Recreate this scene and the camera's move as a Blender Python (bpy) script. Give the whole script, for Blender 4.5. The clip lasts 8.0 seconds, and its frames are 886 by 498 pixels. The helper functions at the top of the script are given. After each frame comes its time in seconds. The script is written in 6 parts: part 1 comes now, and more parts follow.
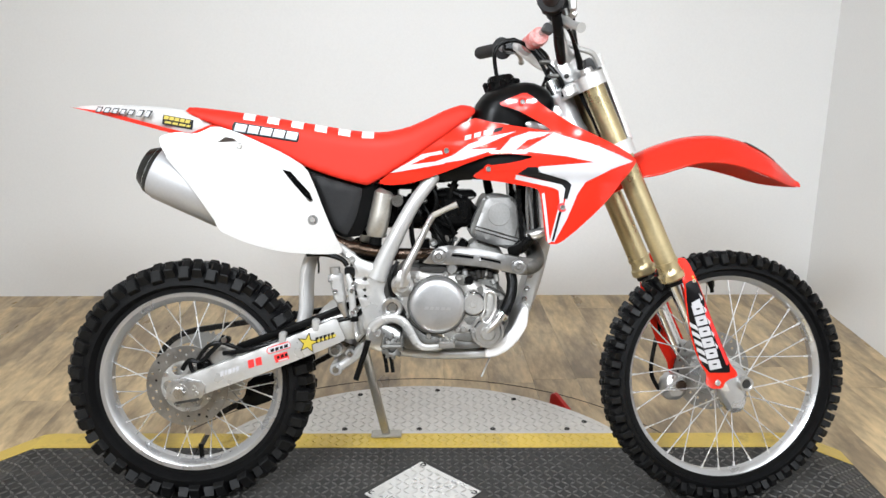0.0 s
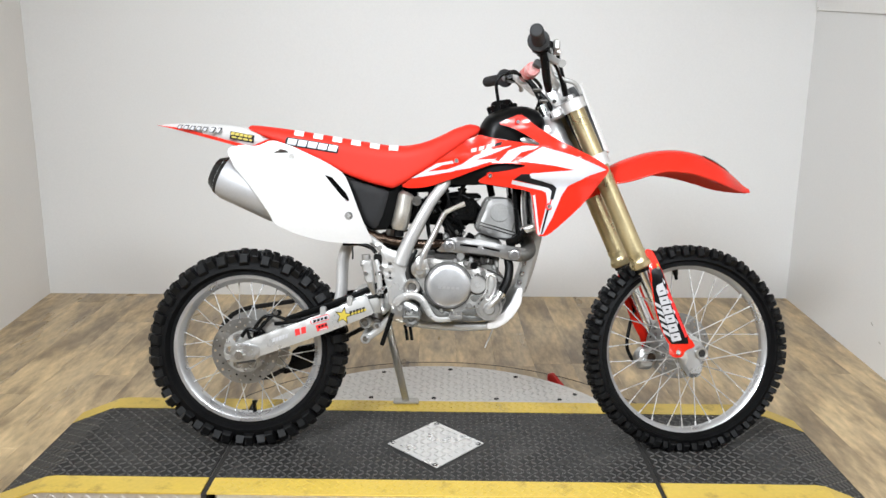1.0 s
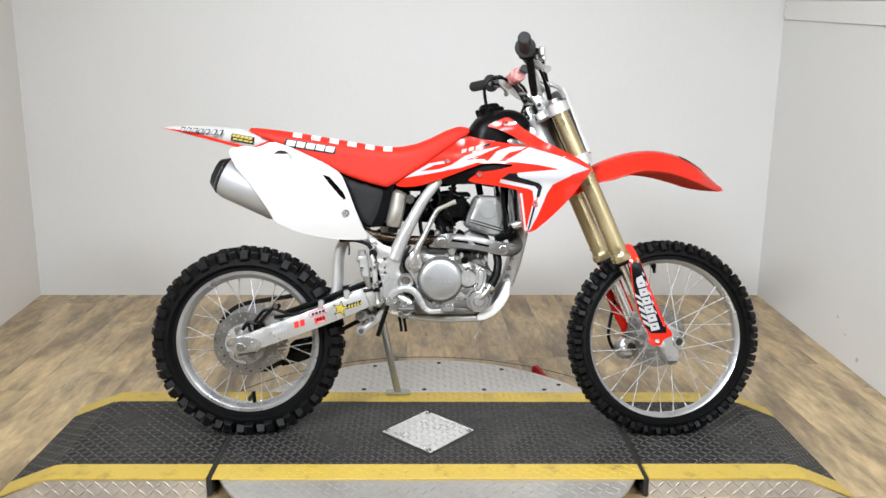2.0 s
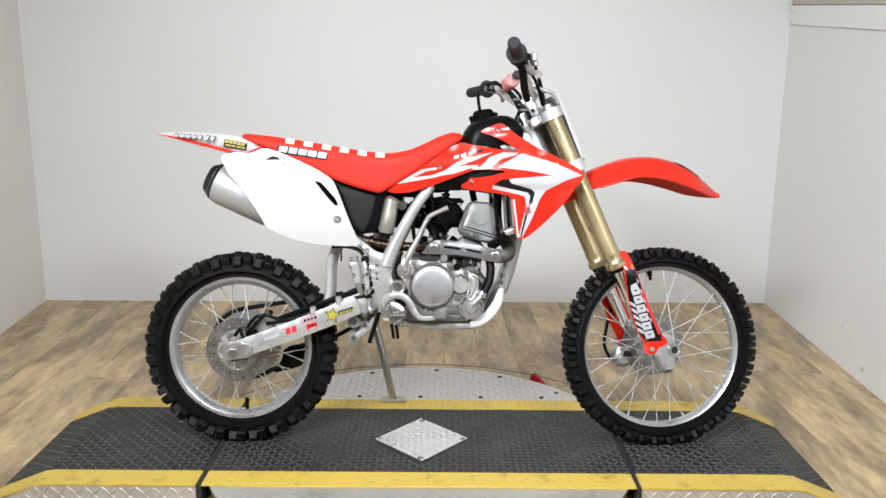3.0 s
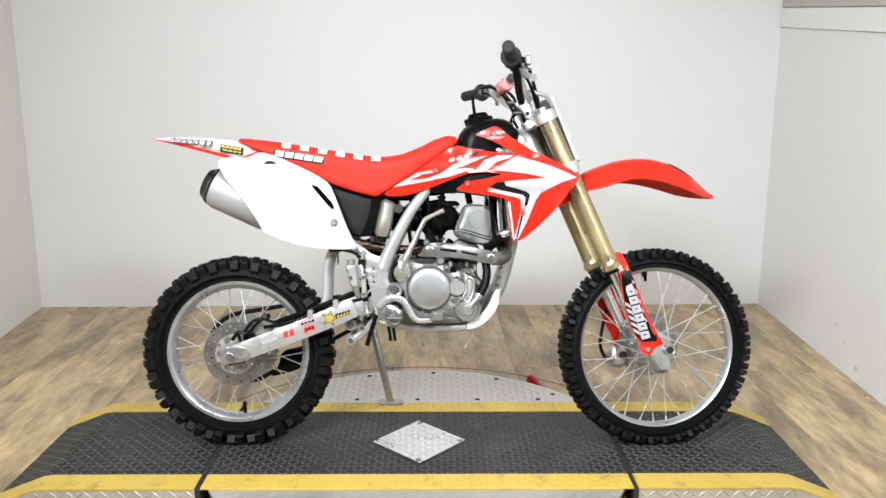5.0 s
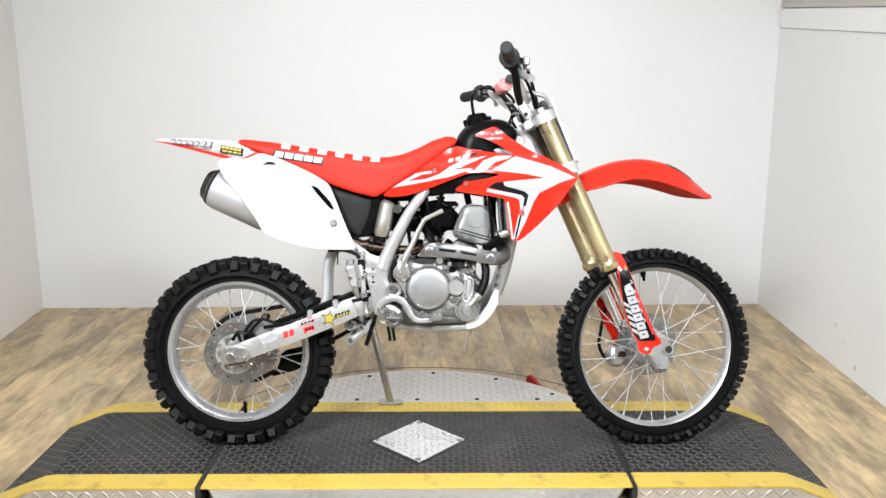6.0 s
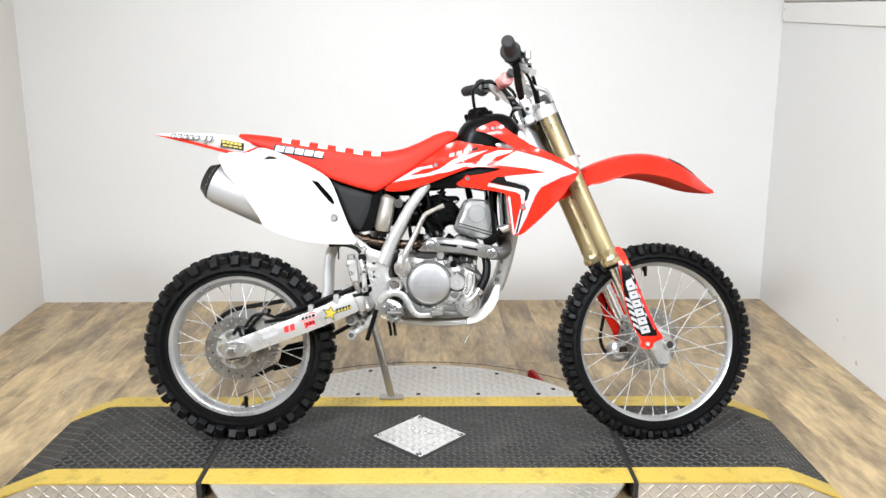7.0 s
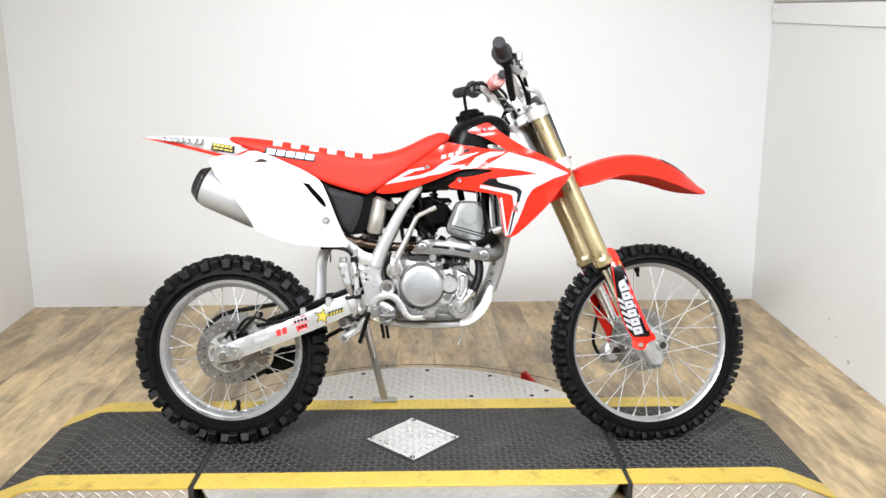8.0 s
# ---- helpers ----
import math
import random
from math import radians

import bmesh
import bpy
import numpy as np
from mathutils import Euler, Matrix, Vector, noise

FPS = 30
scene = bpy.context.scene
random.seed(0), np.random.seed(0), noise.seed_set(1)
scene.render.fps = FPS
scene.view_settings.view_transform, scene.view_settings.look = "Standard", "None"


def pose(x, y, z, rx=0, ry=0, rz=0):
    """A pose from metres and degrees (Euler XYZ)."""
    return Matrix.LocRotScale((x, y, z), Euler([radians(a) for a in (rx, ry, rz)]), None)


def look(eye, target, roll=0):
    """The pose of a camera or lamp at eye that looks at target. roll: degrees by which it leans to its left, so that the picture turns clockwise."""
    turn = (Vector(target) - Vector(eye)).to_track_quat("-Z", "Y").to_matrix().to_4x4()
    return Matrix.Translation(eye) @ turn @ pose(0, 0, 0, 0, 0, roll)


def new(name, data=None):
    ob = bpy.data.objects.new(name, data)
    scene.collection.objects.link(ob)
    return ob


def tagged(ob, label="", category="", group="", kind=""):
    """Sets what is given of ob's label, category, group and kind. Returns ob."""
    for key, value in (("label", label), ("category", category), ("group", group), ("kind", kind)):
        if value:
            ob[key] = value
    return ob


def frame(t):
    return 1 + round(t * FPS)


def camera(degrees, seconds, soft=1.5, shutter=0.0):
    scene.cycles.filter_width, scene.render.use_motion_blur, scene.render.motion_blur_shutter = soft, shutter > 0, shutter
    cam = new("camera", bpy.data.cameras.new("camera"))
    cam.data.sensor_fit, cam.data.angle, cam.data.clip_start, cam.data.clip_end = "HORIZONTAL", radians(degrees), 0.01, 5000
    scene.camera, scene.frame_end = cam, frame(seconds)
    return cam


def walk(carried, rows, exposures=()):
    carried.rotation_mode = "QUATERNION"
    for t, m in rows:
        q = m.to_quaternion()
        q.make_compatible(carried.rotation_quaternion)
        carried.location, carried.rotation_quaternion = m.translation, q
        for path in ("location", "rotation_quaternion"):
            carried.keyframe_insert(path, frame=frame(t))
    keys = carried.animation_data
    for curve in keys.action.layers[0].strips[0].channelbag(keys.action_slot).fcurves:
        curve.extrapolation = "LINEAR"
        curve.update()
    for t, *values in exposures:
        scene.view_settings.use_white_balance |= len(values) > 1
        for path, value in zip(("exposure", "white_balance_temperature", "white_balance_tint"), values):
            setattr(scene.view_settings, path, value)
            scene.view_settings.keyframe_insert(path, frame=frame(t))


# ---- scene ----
cam = camera(56.2, 8.0)
PATH = [
    (0, (-0.0241, -1.8133, 1.1038), (0.0492, 0.1182, 0.5901), 0.44),
    (0.2, (-0.0214, -1.9084, 1.1334), (0.0687, 0.0327, 0.6601), 0.71),
    (0.3, (-0.0222, -1.9618, 1.1411), (0.0386, -0.015, 0.6872), 0.46),
    (0.4, (-0.0065, -2.0264, 1.1393), (0.0488, -0.0731, 0.7129), 0.33),
    (0.5, (-0.0064, -2.0766, 1.1208), (0.0525, -0.1184, 0.7181), 1.31),
    (0.6, (0.0233, -2.1272, 1.1413), (0.1011, -0.1689, 0.7423), 2.08),
    (0.7, (0.0055, -2.1712, 1.1379), (0.0863, -0.2139, 0.7347), 1.34),
    (0.8, (0.0073, -2.2077, 1.1399), (0.0684, -0.2586, 0.6957), 0.23),
    (1, (-0.0096, -2.2628, 1.1302), (0.0125, -0.3164, 0.6709), 0.51),
    (1.2, (-0.0334, -2.307, 1.1341), (0.0248, -0.3615, 0.674), -0.14),
    (1.5, (-0.0661, -2.3727, 1.1221), (0.0217, -0.4228, 0.6861), -0.1),
    (1.7, (-0.0718, -2.394, 1.1276), (0.0237, -0.4468, 0.6811), 0.32),
    (2.8, (0.0048, -2.3787, 1.1276), (0.0427, -0.4256, 0.6988), 0.82),
    (3, (0.012, -2.3798, 1.1242), (0.0528, -0.4265, 0.6964), 0.47),
    (3.5, (0.0074, -2.3805, 1.1252), (0.0599, -0.4262, 0.7035), 0.46),
    (4, (0.0085, -2.3835, 1.1191), (0.0651, -0.4294, 0.6968), 0.18),
    (4.5, (0.0036, -2.3878, 1.1207), (0.0597, -0.4332, 0.701), 0.15),
    (6, (0.0115, -2.4051, 1.1193), (0.0634, -0.4489, 0.7061), 0),
    (6.5, (0.0106, -2.4049, 1.1182), (0.0625, -0.4491, 0.7031), 0.02),
    (7, (0.014, -2.4005, 1.1187), (0.0615, -0.447, 0.6927), -0),
    (7.5, (0.0051, -2.4003, 1.114), (0.0589, -0.4455, 0.6946), -0.23),
    (8, (0.0126, -2.3945, 1.1178), (0.0798, -0.4405, 0.6964), -0.24),
]
EXPOSURES = [(0.0, 0.20), (0.5, 0.22), (1.0, 0.12), (1.5, 0.09), (3.0, 0.06), (3.5, 0.07), (4.5, 0.15), (6.0, 0.34), (7.0, 0.42), (8.0, 0.43)]
walk(cam, [(t, look(eye, target, roll)) for t, eye, target, roll in PATH], EXPOSURES)

# ---- light ----
world = bpy.data.worlds.new("world")
scene.world = world
world.use_nodes = True
world.node_tree.nodes["Background"].inputs[0].default_value = (0.9, 0.95, 1.0, 1)
world.node_tree.nodes["Background"].inputs[1].default_value = 0.05


def unseen_lamp(x, y, z, sx, sy, watts, target, spread=180, colour=(0.92, 0.98, 1.045)):
    data = bpy.data.lights.new("unseen_lamp", "AREA")
    data.shape, data.size, data.size_y, data.energy, data.color = "RECTANGLE", sx, sy, watts, colour
    data.spread = radians(spread)
    lamp = new("unseen_lamp", data)
    lamp.matrix_world = look((x, y, z), target)
    return lamp


FLOOR = -0.06
CEIL = 2.5
for x, y, watts in ((-1.05, -1.25, 7), (-0.35, -1.25, 9), (0.35, -1.25, 9), (1.05, -1.25, 7)):
    unseen_lamp(x, y, 2.44, 0.26, 0.26, watts, (x * 0.8, y + 0.75, 0))
# Added pair with no visible source, brightens the walls and the bike's side.
for x, y, watts in ((-1.2, -2.5, 40), (1.05, -2.6, 23)):
    unseen_lamp(x, y, 2.40, 0.8, 0.6, watts, (-x * 1.25, 1.1, 0.0), 95)


# ---- materials ----
def material(name, base, rough=0.5, metal=0.0, coarse=3.0, fine=60.0, vary=0.12, bump=0.05, depth=0.002,
             stretch=(1, 1, 1), per_object=0.0, coat=0.0, second=None, blotch=0.0, spread=(0.45, 0.7), spec=0.5):
    """Principled surface with tone at two scales, uneven gloss and fine relief; second: a colour that shows in blotches."""
    m = bpy.data.materials.new(name)
    m.use_nodes = True
    n, link = m.node_tree.nodes, m.node_tree.links.new
    b = n["Principled BSDF"]
    co = n.new("ShaderNodeTexCoord")
    mp = n.new("ShaderNodeMapping")
    mp.inputs["Scale"].default_value = stretch
    link(co.outputs["Object"], mp.inputs["Vector"])
    vec = mp.outputs["Vector"]
    info = n.new("ShaderNodeObjectInfo")
    if per_object:
        add = n.new("ShaderNodeVectorMath")
        add.operation = "MULTIPLY_ADD"
        add.inputs[1].default_value = (1, 1, 1)
        sc = n.new("ShaderNodeVectorMath")
        sc.operation = "SCALE"
        sc.inputs[0].default_value = (17.0, 31.0, 7.0)
        link(info.outputs["Random"], sc.inputs["Scale"])
        link(vec, add.inputs[0])
        link(sc.outputs[0], add.inputs[2])
        vec = add.outputs[0]
    big = n.new("ShaderNodeTexNoise")
    big.inputs["Scale"].default_value, big.inputs["Detail"].default_value = coarse, 4.0
    small = n.new("ShaderNodeTexNoise")
    small.inputs["Scale"].default_value, small.inputs["Detail"].default_value = fine, 5.0
    link(vec, big.inputs["Vector"])
    link(vec, small.inputs["Vector"])
    total = n.new("ShaderNodeMath")
    total.operation = "ADD"
    link(big.outputs["Fac"], total.inputs[0])
    link(small.outputs["Fac"], total.inputs[1])
    value = n.new("ShaderNodeMapRange")
    value.inputs["From Min"].default_value, value.inputs["From Max"].default_value = 0.6, 1.4
    value.inputs["To Min"].default_value, value.inputs["To Max"].default_value = 1 - vary, 1 + vary
    link(total.outputs[0], value.inputs["Value"])
    factor = value.outputs[0]
    if per_object:
        tone = n.new("ShaderNodeMapRange")
        tone.inputs["To Min"].default_value, tone.inputs["To Max"].default_value = 1 - per_object, 1 + per_object
        link(info.outputs["Random"], tone.inputs["Value"])
        mul = n.new("ShaderNodeMath")
        mul.operation = "MULTIPLY"
        link(factor, mul.inputs[0])
        link(tone.outputs[0], mul.inputs[1])
        factor = mul.outputs[0]
    col = n.new("ShaderNodeVectorMath")
    col.operation = "SCALE"
    col.inputs[0].default_value = base
    if second:
        spot = n.new("ShaderNodeTexNoise")
        spot.inputs["Scale"].default_value, spot.inputs["Detail"].default_value = blotch, 6.0
        spot.inputs["Roughness"].default_value = 0.65
        link(vec, spot.inputs["Vector"])
        sel = n.new("ShaderNodeMapRange")
        sel.inputs["From Min"].default_value, sel.inputs["From Max"].default_value = spread
        link(spot.outputs["Fac"], sel.inputs["Value"])
        mix = n.new("ShaderNodeMix")
        mix.data_type = "VECTOR"
        mix.inputs[4].default_value, mix.inputs[5].default_value = base, second
        link(sel.outputs[0], mix.inputs[0])
        link(mix.outputs[1], col.inputs[0])
    link(factor, col.inputs["Scale"])
    link(col.outputs[0], b.inputs["Base Color"])
    gloss = n.new("ShaderNodeMapRange")
    gloss.inputs["From Min"].default_value, gloss.inputs["From Max"].default_value = 0.3, 0.7
    gloss.inputs["To Min"].default_value, gloss.inputs["To Max"].default_value = max(rough - 0.08, 0.02), min(rough + 0.1, 1)
    link(big.outputs["Fac"], gloss.inputs["Value"])
    link(gloss.outputs[0], b.inputs["Roughness"])
    b.inputs["Metallic"].default_value = metal
    b.inputs["Specular IOR Level"].default_value = spec
    b.inputs["Coat Weight"].default_value = coat
    b.inputs["Coat Roughness"].default_value = 0.12
    if bump:
        bp = n.new("ShaderNodeBump")
        bp.inputs["Strength"].default_value, bp.inputs["Distance"].default_value = bump, depth
        link(small.outputs["Fac"], bp.inputs["Height"])
        link(bp.outputs[0], b.inputs["Normal"])
    return m


WALL = material("wall_paint", (0.80, 0.795, 0.785), 0.55, coarse=1.2, fine=120, vary=0.03, bump=0.08, depth=0.001)
CEILING = material("ceiling_paint", (0.72, 0.71, 0.68), 0.8, coarse=2, fine=80, vary=0.04)
TRIM = material("trim_paint", (0.82, 0.81, 0.79), 0.4, vary=0.03)
PLANK = material("vinyl_plank", (0.54, 0.40, 0.222), 0.34, coarse=1.6, fine=9, vary=0.40, bump=0.1, depth=0.0008,
                 stretch=(6, 1.5, 6), per_object=0.07, second=(0.25, 0.18, 0.104), blotch=1.5, spread=(0.43, 0.62))
SUBFLOOR = material("floor_joint", (0.2, 0.15, 0.1), 0.8)
MAT = material("black_tread_rubber", (0.018, 0.0172, 0.0165), 0.5, coarse=5, fine=90, vary=0.3, bump=0.25,
               second=(0.052, 0.049, 0.045), blotch=6, spread=(0.5, 0.75), spec=0.35)
# Lighter than the mat: the highlights on the tread bars are in this colour.
MATGLINT = material("highlight_tread_rubber", (0.078, 0.074, 0.069), 0.30, coarse=5, fine=90, vary=0.35, bump=0.2)
YELLOW = material("yellow_safety_paint", (0.61, 0.43, 0.075), 0.4, coarse=6, fine=90, vary=0.1, bump=0.15,
                  second=(0.30, 0.20, 0.04), blotch=16, spread=(0.55, 0.75))
PLATE = material("aluminium_tread_plate", (0.62, 0.60, 0.57), 0.38, 0.75, coarse=4, fine=80, vary=0.12, bump=0.1)
# Darker and browner than the deck plate.
SKIRT = material("brownish_tread_plate", (0.50, 0.46, 0.41), 0.42, 0.35, coarse=6, fine=80, vary=0.2, bump=0.1)
BRIGHT = material("bright_tread_plate", (0.78, 0.77, 0.75), 0.3, 0.7, coarse=9, fine=120, vary=0.1, bump=0.1)
GAP = material("dark_gap", (0.02, 0.018, 0.016), 0.8)
RED = material("red_gloss_plastic", (0.64, 0.022, 0.010), 0.13, coarse=5, fine=200, vary=0.05, bump=0.02, spec=0.45)
SEAT = material("red_seat_vinyl", (0.63, 0.025, 0.013), 0.58, coarse=6, fine=400, vary=0.07, bump=0.3, depth=0.0006, spec=0.25)
SEATWHITE = material("white_seat_vinyl", (0.74, 0.72, 0.70), 0.6, fine=300, vary=0.05, bump=0.2, depth=0.0006)
WHITE = material("white_plastic", (0.535, 0.525, 0.515), 0.31, coarse=4, fine=150, vary=0.03, bump=0.02, coat=0.2)
PLATEWHITE = material("bright_white_plastic", (0.80, 0.80, 0.79), 0.35, coarse=4, fine=150, vary=0.03, bump=0.02)
DECAL = material("white_vinyl_decal", (0.48, 0.48, 0.50), 0.3, vary=0.04, bump=0.02)
DECALGREY = material("grey_vinyl_decal", (0.55, 0.50, 0.50), 0.35, vary=0.08, bump=0.02)
DARKDECAL = material("black_vinyl_decal", (0.005, 0.005, 0.006), 0.35, vary=0.1, bump=0.02, spec=0.2)
REDDECAL = material("red_vinyl_decal", (0.70, 0.03, 0.03), 0.35, vary=0.06, bump=0.02)
YELLOWDECAL = material("yellow_vinyl_decal", (0.44, 0.34, 0.04), 0.35, vary=0.08, bump=0.02)
BLACK = material("black_plastic", (0.003, 0.003, 0.003), 0.28, coarse=6, fine=260, vary=0.25, bump=0.1, depth=0.0008, spec=0.11)
GLOSSBLACK = material("gloss_black_metal", (0.006, 0.006, 0.006), 0.16, vary=0.2, bump=0.02)
RUBBER = material("tyre_rubber", (0.0036, 0.0036, 0.0039), 0.6, coarse=10, fine=120, vary=0.35, bump=0.2, spec=0.14)
# Lighter than the carcass: worn and lit block faces share this colour.
TREAD = material("worn_and_lit_tread_blocks", (0.0042, 0.0042, 0.0044), 0.48, coarse=14, fine=150, vary=0.5, bump=0.25, spec=0.19)
GRIP = material("grip_rubber", (0.016, 0.016, 0.017), 0.7, fine=300, vary=0.15, bump=0.3)
ALLOY = material("cast_aluminium", (0.50, 0.495, 0.485), 0.34, 0.9, coarse=14, fine=220, vary=0.14, bump=0.15,
                 second=(0.36, 0.35, 0.34), blotch=22, spread=(0.5, 0.8))
# Grey casting with darker brown-grey blotches.
CASE = material("blotched_crankcase_aluminium", (0.43, 0.42, 0.405), 0.38, 0.75, coarse=16, fine=240, vary=0.22, bump=0.2,
                second=(0.19, 0.175, 0.15), blotch=18, spread=(0.48, 0.72))
GREYCAST = material("grey_cast_aluminium", (0.42, 0.415, 0.40), 0.5, 0.75, coarse=16, fine=240, vary=0.15, bump=0.15)
HEADCAST = material("matt_grey_head_casting", (0.29, 0.287, 0.28), 0.46, 0.7, coarse=16, fine=240, vary=0.15, bump=0.15)
COVER = material("clutch_cover_metal", (0.43, 0.43, 0.435), 0.36, 0.85, coarse=12, fine=160, vary=0.08, bump=0.03)
CLAMP = material("machined_aluminium", (0.74, 0.74, 0.735), 0.36, 0.7, coarse=14, fine=200, vary=0.08, bump=0.06)
RIM = material("anodised_rim", (0.52, 0.52, 0.525), 0.3, 0.8, coarse=12, fine=150, vary=0.05, bump=0.03)
CHROME = material("polished_steel", (0.76, 0.76, 0.76), 0.2, 1.0, coarse=15, fine=150, vary=0.08, bump=0.02)
STEEL = material("brushed_steel", (0.48, 0.47, 0.45), 0.36, 0.9, coarse=15, fine=160, vary=0.12, bump=0.06)
STAND = material("stand_aluminium", (0.42, 0.40, 0.36), 0.42, 0.8, coarse=15, fine=160, vary=0.15, bump=0.06)
FRAME = material("silver_frame_paint", (0.43, 0.425, 0.415), 0.32, 0.4, coarse=10, fine=160, vary=0.07, bump=0.04)
GOLD = material("gold_anodised_fork", (0.53, 0.44, 0.255), 0.3, 0.85, coarse=12, fine=140, vary=0.1, bump=0.02)
COPPER = material("heat_tinted_pipe", (0.05, 0.033, 0.023), 0.25, 0.9, coarse=14, fine=120, vary=0.3, bump=0.05,
                  second=(0.07, 0.05, 0.04), blotch=12)
CHAIN = material("dark_chain_steel", (0.016, 0.015, 0.014), 0.42, 0.7, vary=0.2)
SPOKE = material("spoke_steel", (0.74, 0.74, 0.74), 0.28, 0.7, vary=0.05, bump=0.0)
# Dark copy of the cast aluminium: crevice shade in its colour, also plain dark parts.
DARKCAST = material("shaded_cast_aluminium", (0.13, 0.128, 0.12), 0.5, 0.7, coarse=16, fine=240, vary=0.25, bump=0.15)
CAN = material("satin_muffler", (0.43, 0.43, 0.44), 0.46, 0.45, coarse=8, fine=200, vary=0.06, bump=0.04)
PAD = material("faded_pad_red", (0.62, 0.12, 0.11), 0.6, vary=0.15, second=(0.75, 0.6, 0.58), blotch=25)
DARKGREY = material("dark_grey_plastic", (0.07, 0.07, 0.072), 0.5, vary=0.15)
# Wall white with the warm bounce from the floor put into the colour.
LEFTWALL = material("bounce_tinted_wall_paint", (0.79, 0.765, 0.73), 0.55, coarse=1.2, fine=120, vary=0.04, bump=0.08, depth=0.001)
UPPER = material("dark_beige_upper", (0.50, 0.46, 0.42), 0.6, vary=0.04)
AIRBOX = material("satin_grey_plastic", (0.010, 0.010, 0.0105), 0.42, coarse=6, fine=200, vary=0.2, bump=0.1, spec=0.25)
REDPAINT = material("red_lever_paint", (0.55, 0.02, 0.015), 0.35, vary=0.08)
GUARD = material("white_frame_guard", (0.62, 0.605, 0.595), 0.45, coarse=10, fine=120, vary=0.06, bump=0.05)
DISC = material("bronzed_disc_steel", (0.29, 0.283, 0.272), 0.34, 0.9, coarse=15, fine=160, vary=0.12, bump=0.04)
SHIELD = material("grey_heat_shield", (0.26, 0.255, 0.25), 0.38, 0.8, coarse=16, fine=200, vary=0.12, bump=0.06)
# For the unseen wall behind the camera; grey so less light bounces back.
FRONTWALL = material("low_fill_wall_grey", (0.34, 0.335, 0.325), 0.6, coarse=1.2, fine=120, vary=0.04, bump=0.08, depth=0.001)
SCUFF = material("wall_scuff", (0.55, 0.53, 0.50), 0.7, vary=0.1)

# ---- mesh helpers ----
from mathutils import geometry


class Shape:
    """Vertices and faces that grow piece by piece."""

    def __init__(self):
        self.v, self.f = [], []

    def add(self, verts, faces, m=None):
        k = len(self.v)
        self.v += [tuple(m @ Vector(p)) for p in verts] if m else [tuple(p) for p in verts]
        self.f += [tuple(i + k for i in f) for f in faces]
        return self

    def box(self, x0, x1, y0, y1, z0, z1, bevel=0.0, m=None):
        b = min(bevel, (x1 - x0) / 2.01, (y1 - y0) / 2.01, (z1 - z0) / 2.01)
        if b <= 0:
            v = [(x, y, z) for z in (z0, z1) for x, y in ((x0, y0), (x1, y0), (x1, y1), (x0, y1))]
            f = [(3, 2, 1, 0), (4, 5, 6, 7), (0, 1, 5, 4), (1, 2, 6, 5), (2, 3, 7, 6), (3, 0, 4, 7)]
            return self.add(v, f, m)
        rings = []
        for z, i in ((z0, b), (z0 + b, 0), (z1 - b, 0), (z1, b)):
            rings.append([(x0 + i + b, y0 + i, z), (x1 - i - b, y0 + i, z), (x1 - i, y0 + i + b, z), (x1 - i, y1 - i - b, z),
                          (x1 - i - b, y1 - i, z), (x0 + i + b, y1 - i, z), (x0 + i, y1 - i - b, z), (x0 + i, y0 + i + b, z)])
        v = [p for r in rings for p in r]
        f = [tuple(range(7, -1, -1)), tuple(range(24, 32))]
        for k in range(3):
            f += [(8 * k + j, 8 * k + (j + 1) % 8, 8 * k + 8 + (j + 1) % 8, 8 * k + 8 + j) for j in range(8)]
        return self.add(v, f, m)

    def lathe(self, profile, n=32, m=None, closed=False):
        """Revolves (along y, radius) pairs round the y axis."""
        v, f, k = [], [], len(profile)
        for i in range(n):
            a = 2 * math.pi * i / n
            v += [(r * math.cos(a), y, r * math.sin(a)) for y, r in profile]
        for i in range(n):
            j = (i + 1) % n
            for q in range(k if closed else k - 1):
                p = (q + 1) % k
                f.append((i * k + q, j * k + q, j * k + p, i * k + p))
        if not closed:
            f.append(tuple(i * k for i in range(n)))
            f.append(tuple(i * k + k - 1 for i in reversed(range(n))))
        return self.add(v, f, m)

    def rod(self, a, b, r, n=12, r2=None):
        return self.tube([a, b], r if r2 is None else [r, r2], n, 0)

    def tube(self, points, r, n=12, smooth=4, flat=1.0):
        p = [Vector(q) for q in points]
        rs = list(r) if isinstance(r, (list, tuple)) else [r] * len(p)
        if smooth and len(p) > 2:
            q, rr = [], []
            for i in range(len(p) - 1):
                a, b, c, d = p[max(i - 1, 0)], p[i], p[i + 1], p[min(i + 2, len(p) - 1)]
                for s in range(smooth):
                    t = s / smooth
                    q.append(0.5 * (2 * b + (c - a) * t + (2 * a - 5 * b + 4 * c - d) * t * t + (3 * b - a - 3 * c + d) * t ** 3))
                    rr.append(rs[i] + (rs[i + 1] - rs[i]) * t)
            p, rs = q + [p[-1]], rr + [rs[-1]]
        v, f = [], []
        side = None
        for i, c in enumerate(p):
            d = (p[min(i + 1, len(p) - 1)] - p[max(i - 1, 0)]).normalized()
            if side is None:
                side = d.cross(Vector((0, 1, 0)) if abs(d.y) < 0.9 else Vector((1, 0, 0))).normalized()
            side = (side - d * side.dot(d)).normalized()
            up = d.cross(side)
            v += [c + rs[i] * (math.cos(2 * math.pi * k / n) * side + flat * math.sin(2 * math.pi * k / n) * up) for k in range(n)]
        for i in range(len(p) - 1):
            f += [(i * n + k, i * n + (k + 1) % n, (i + 1) * n + (k + 1) % n, (i + 1) * n + k) for k in range(n)]
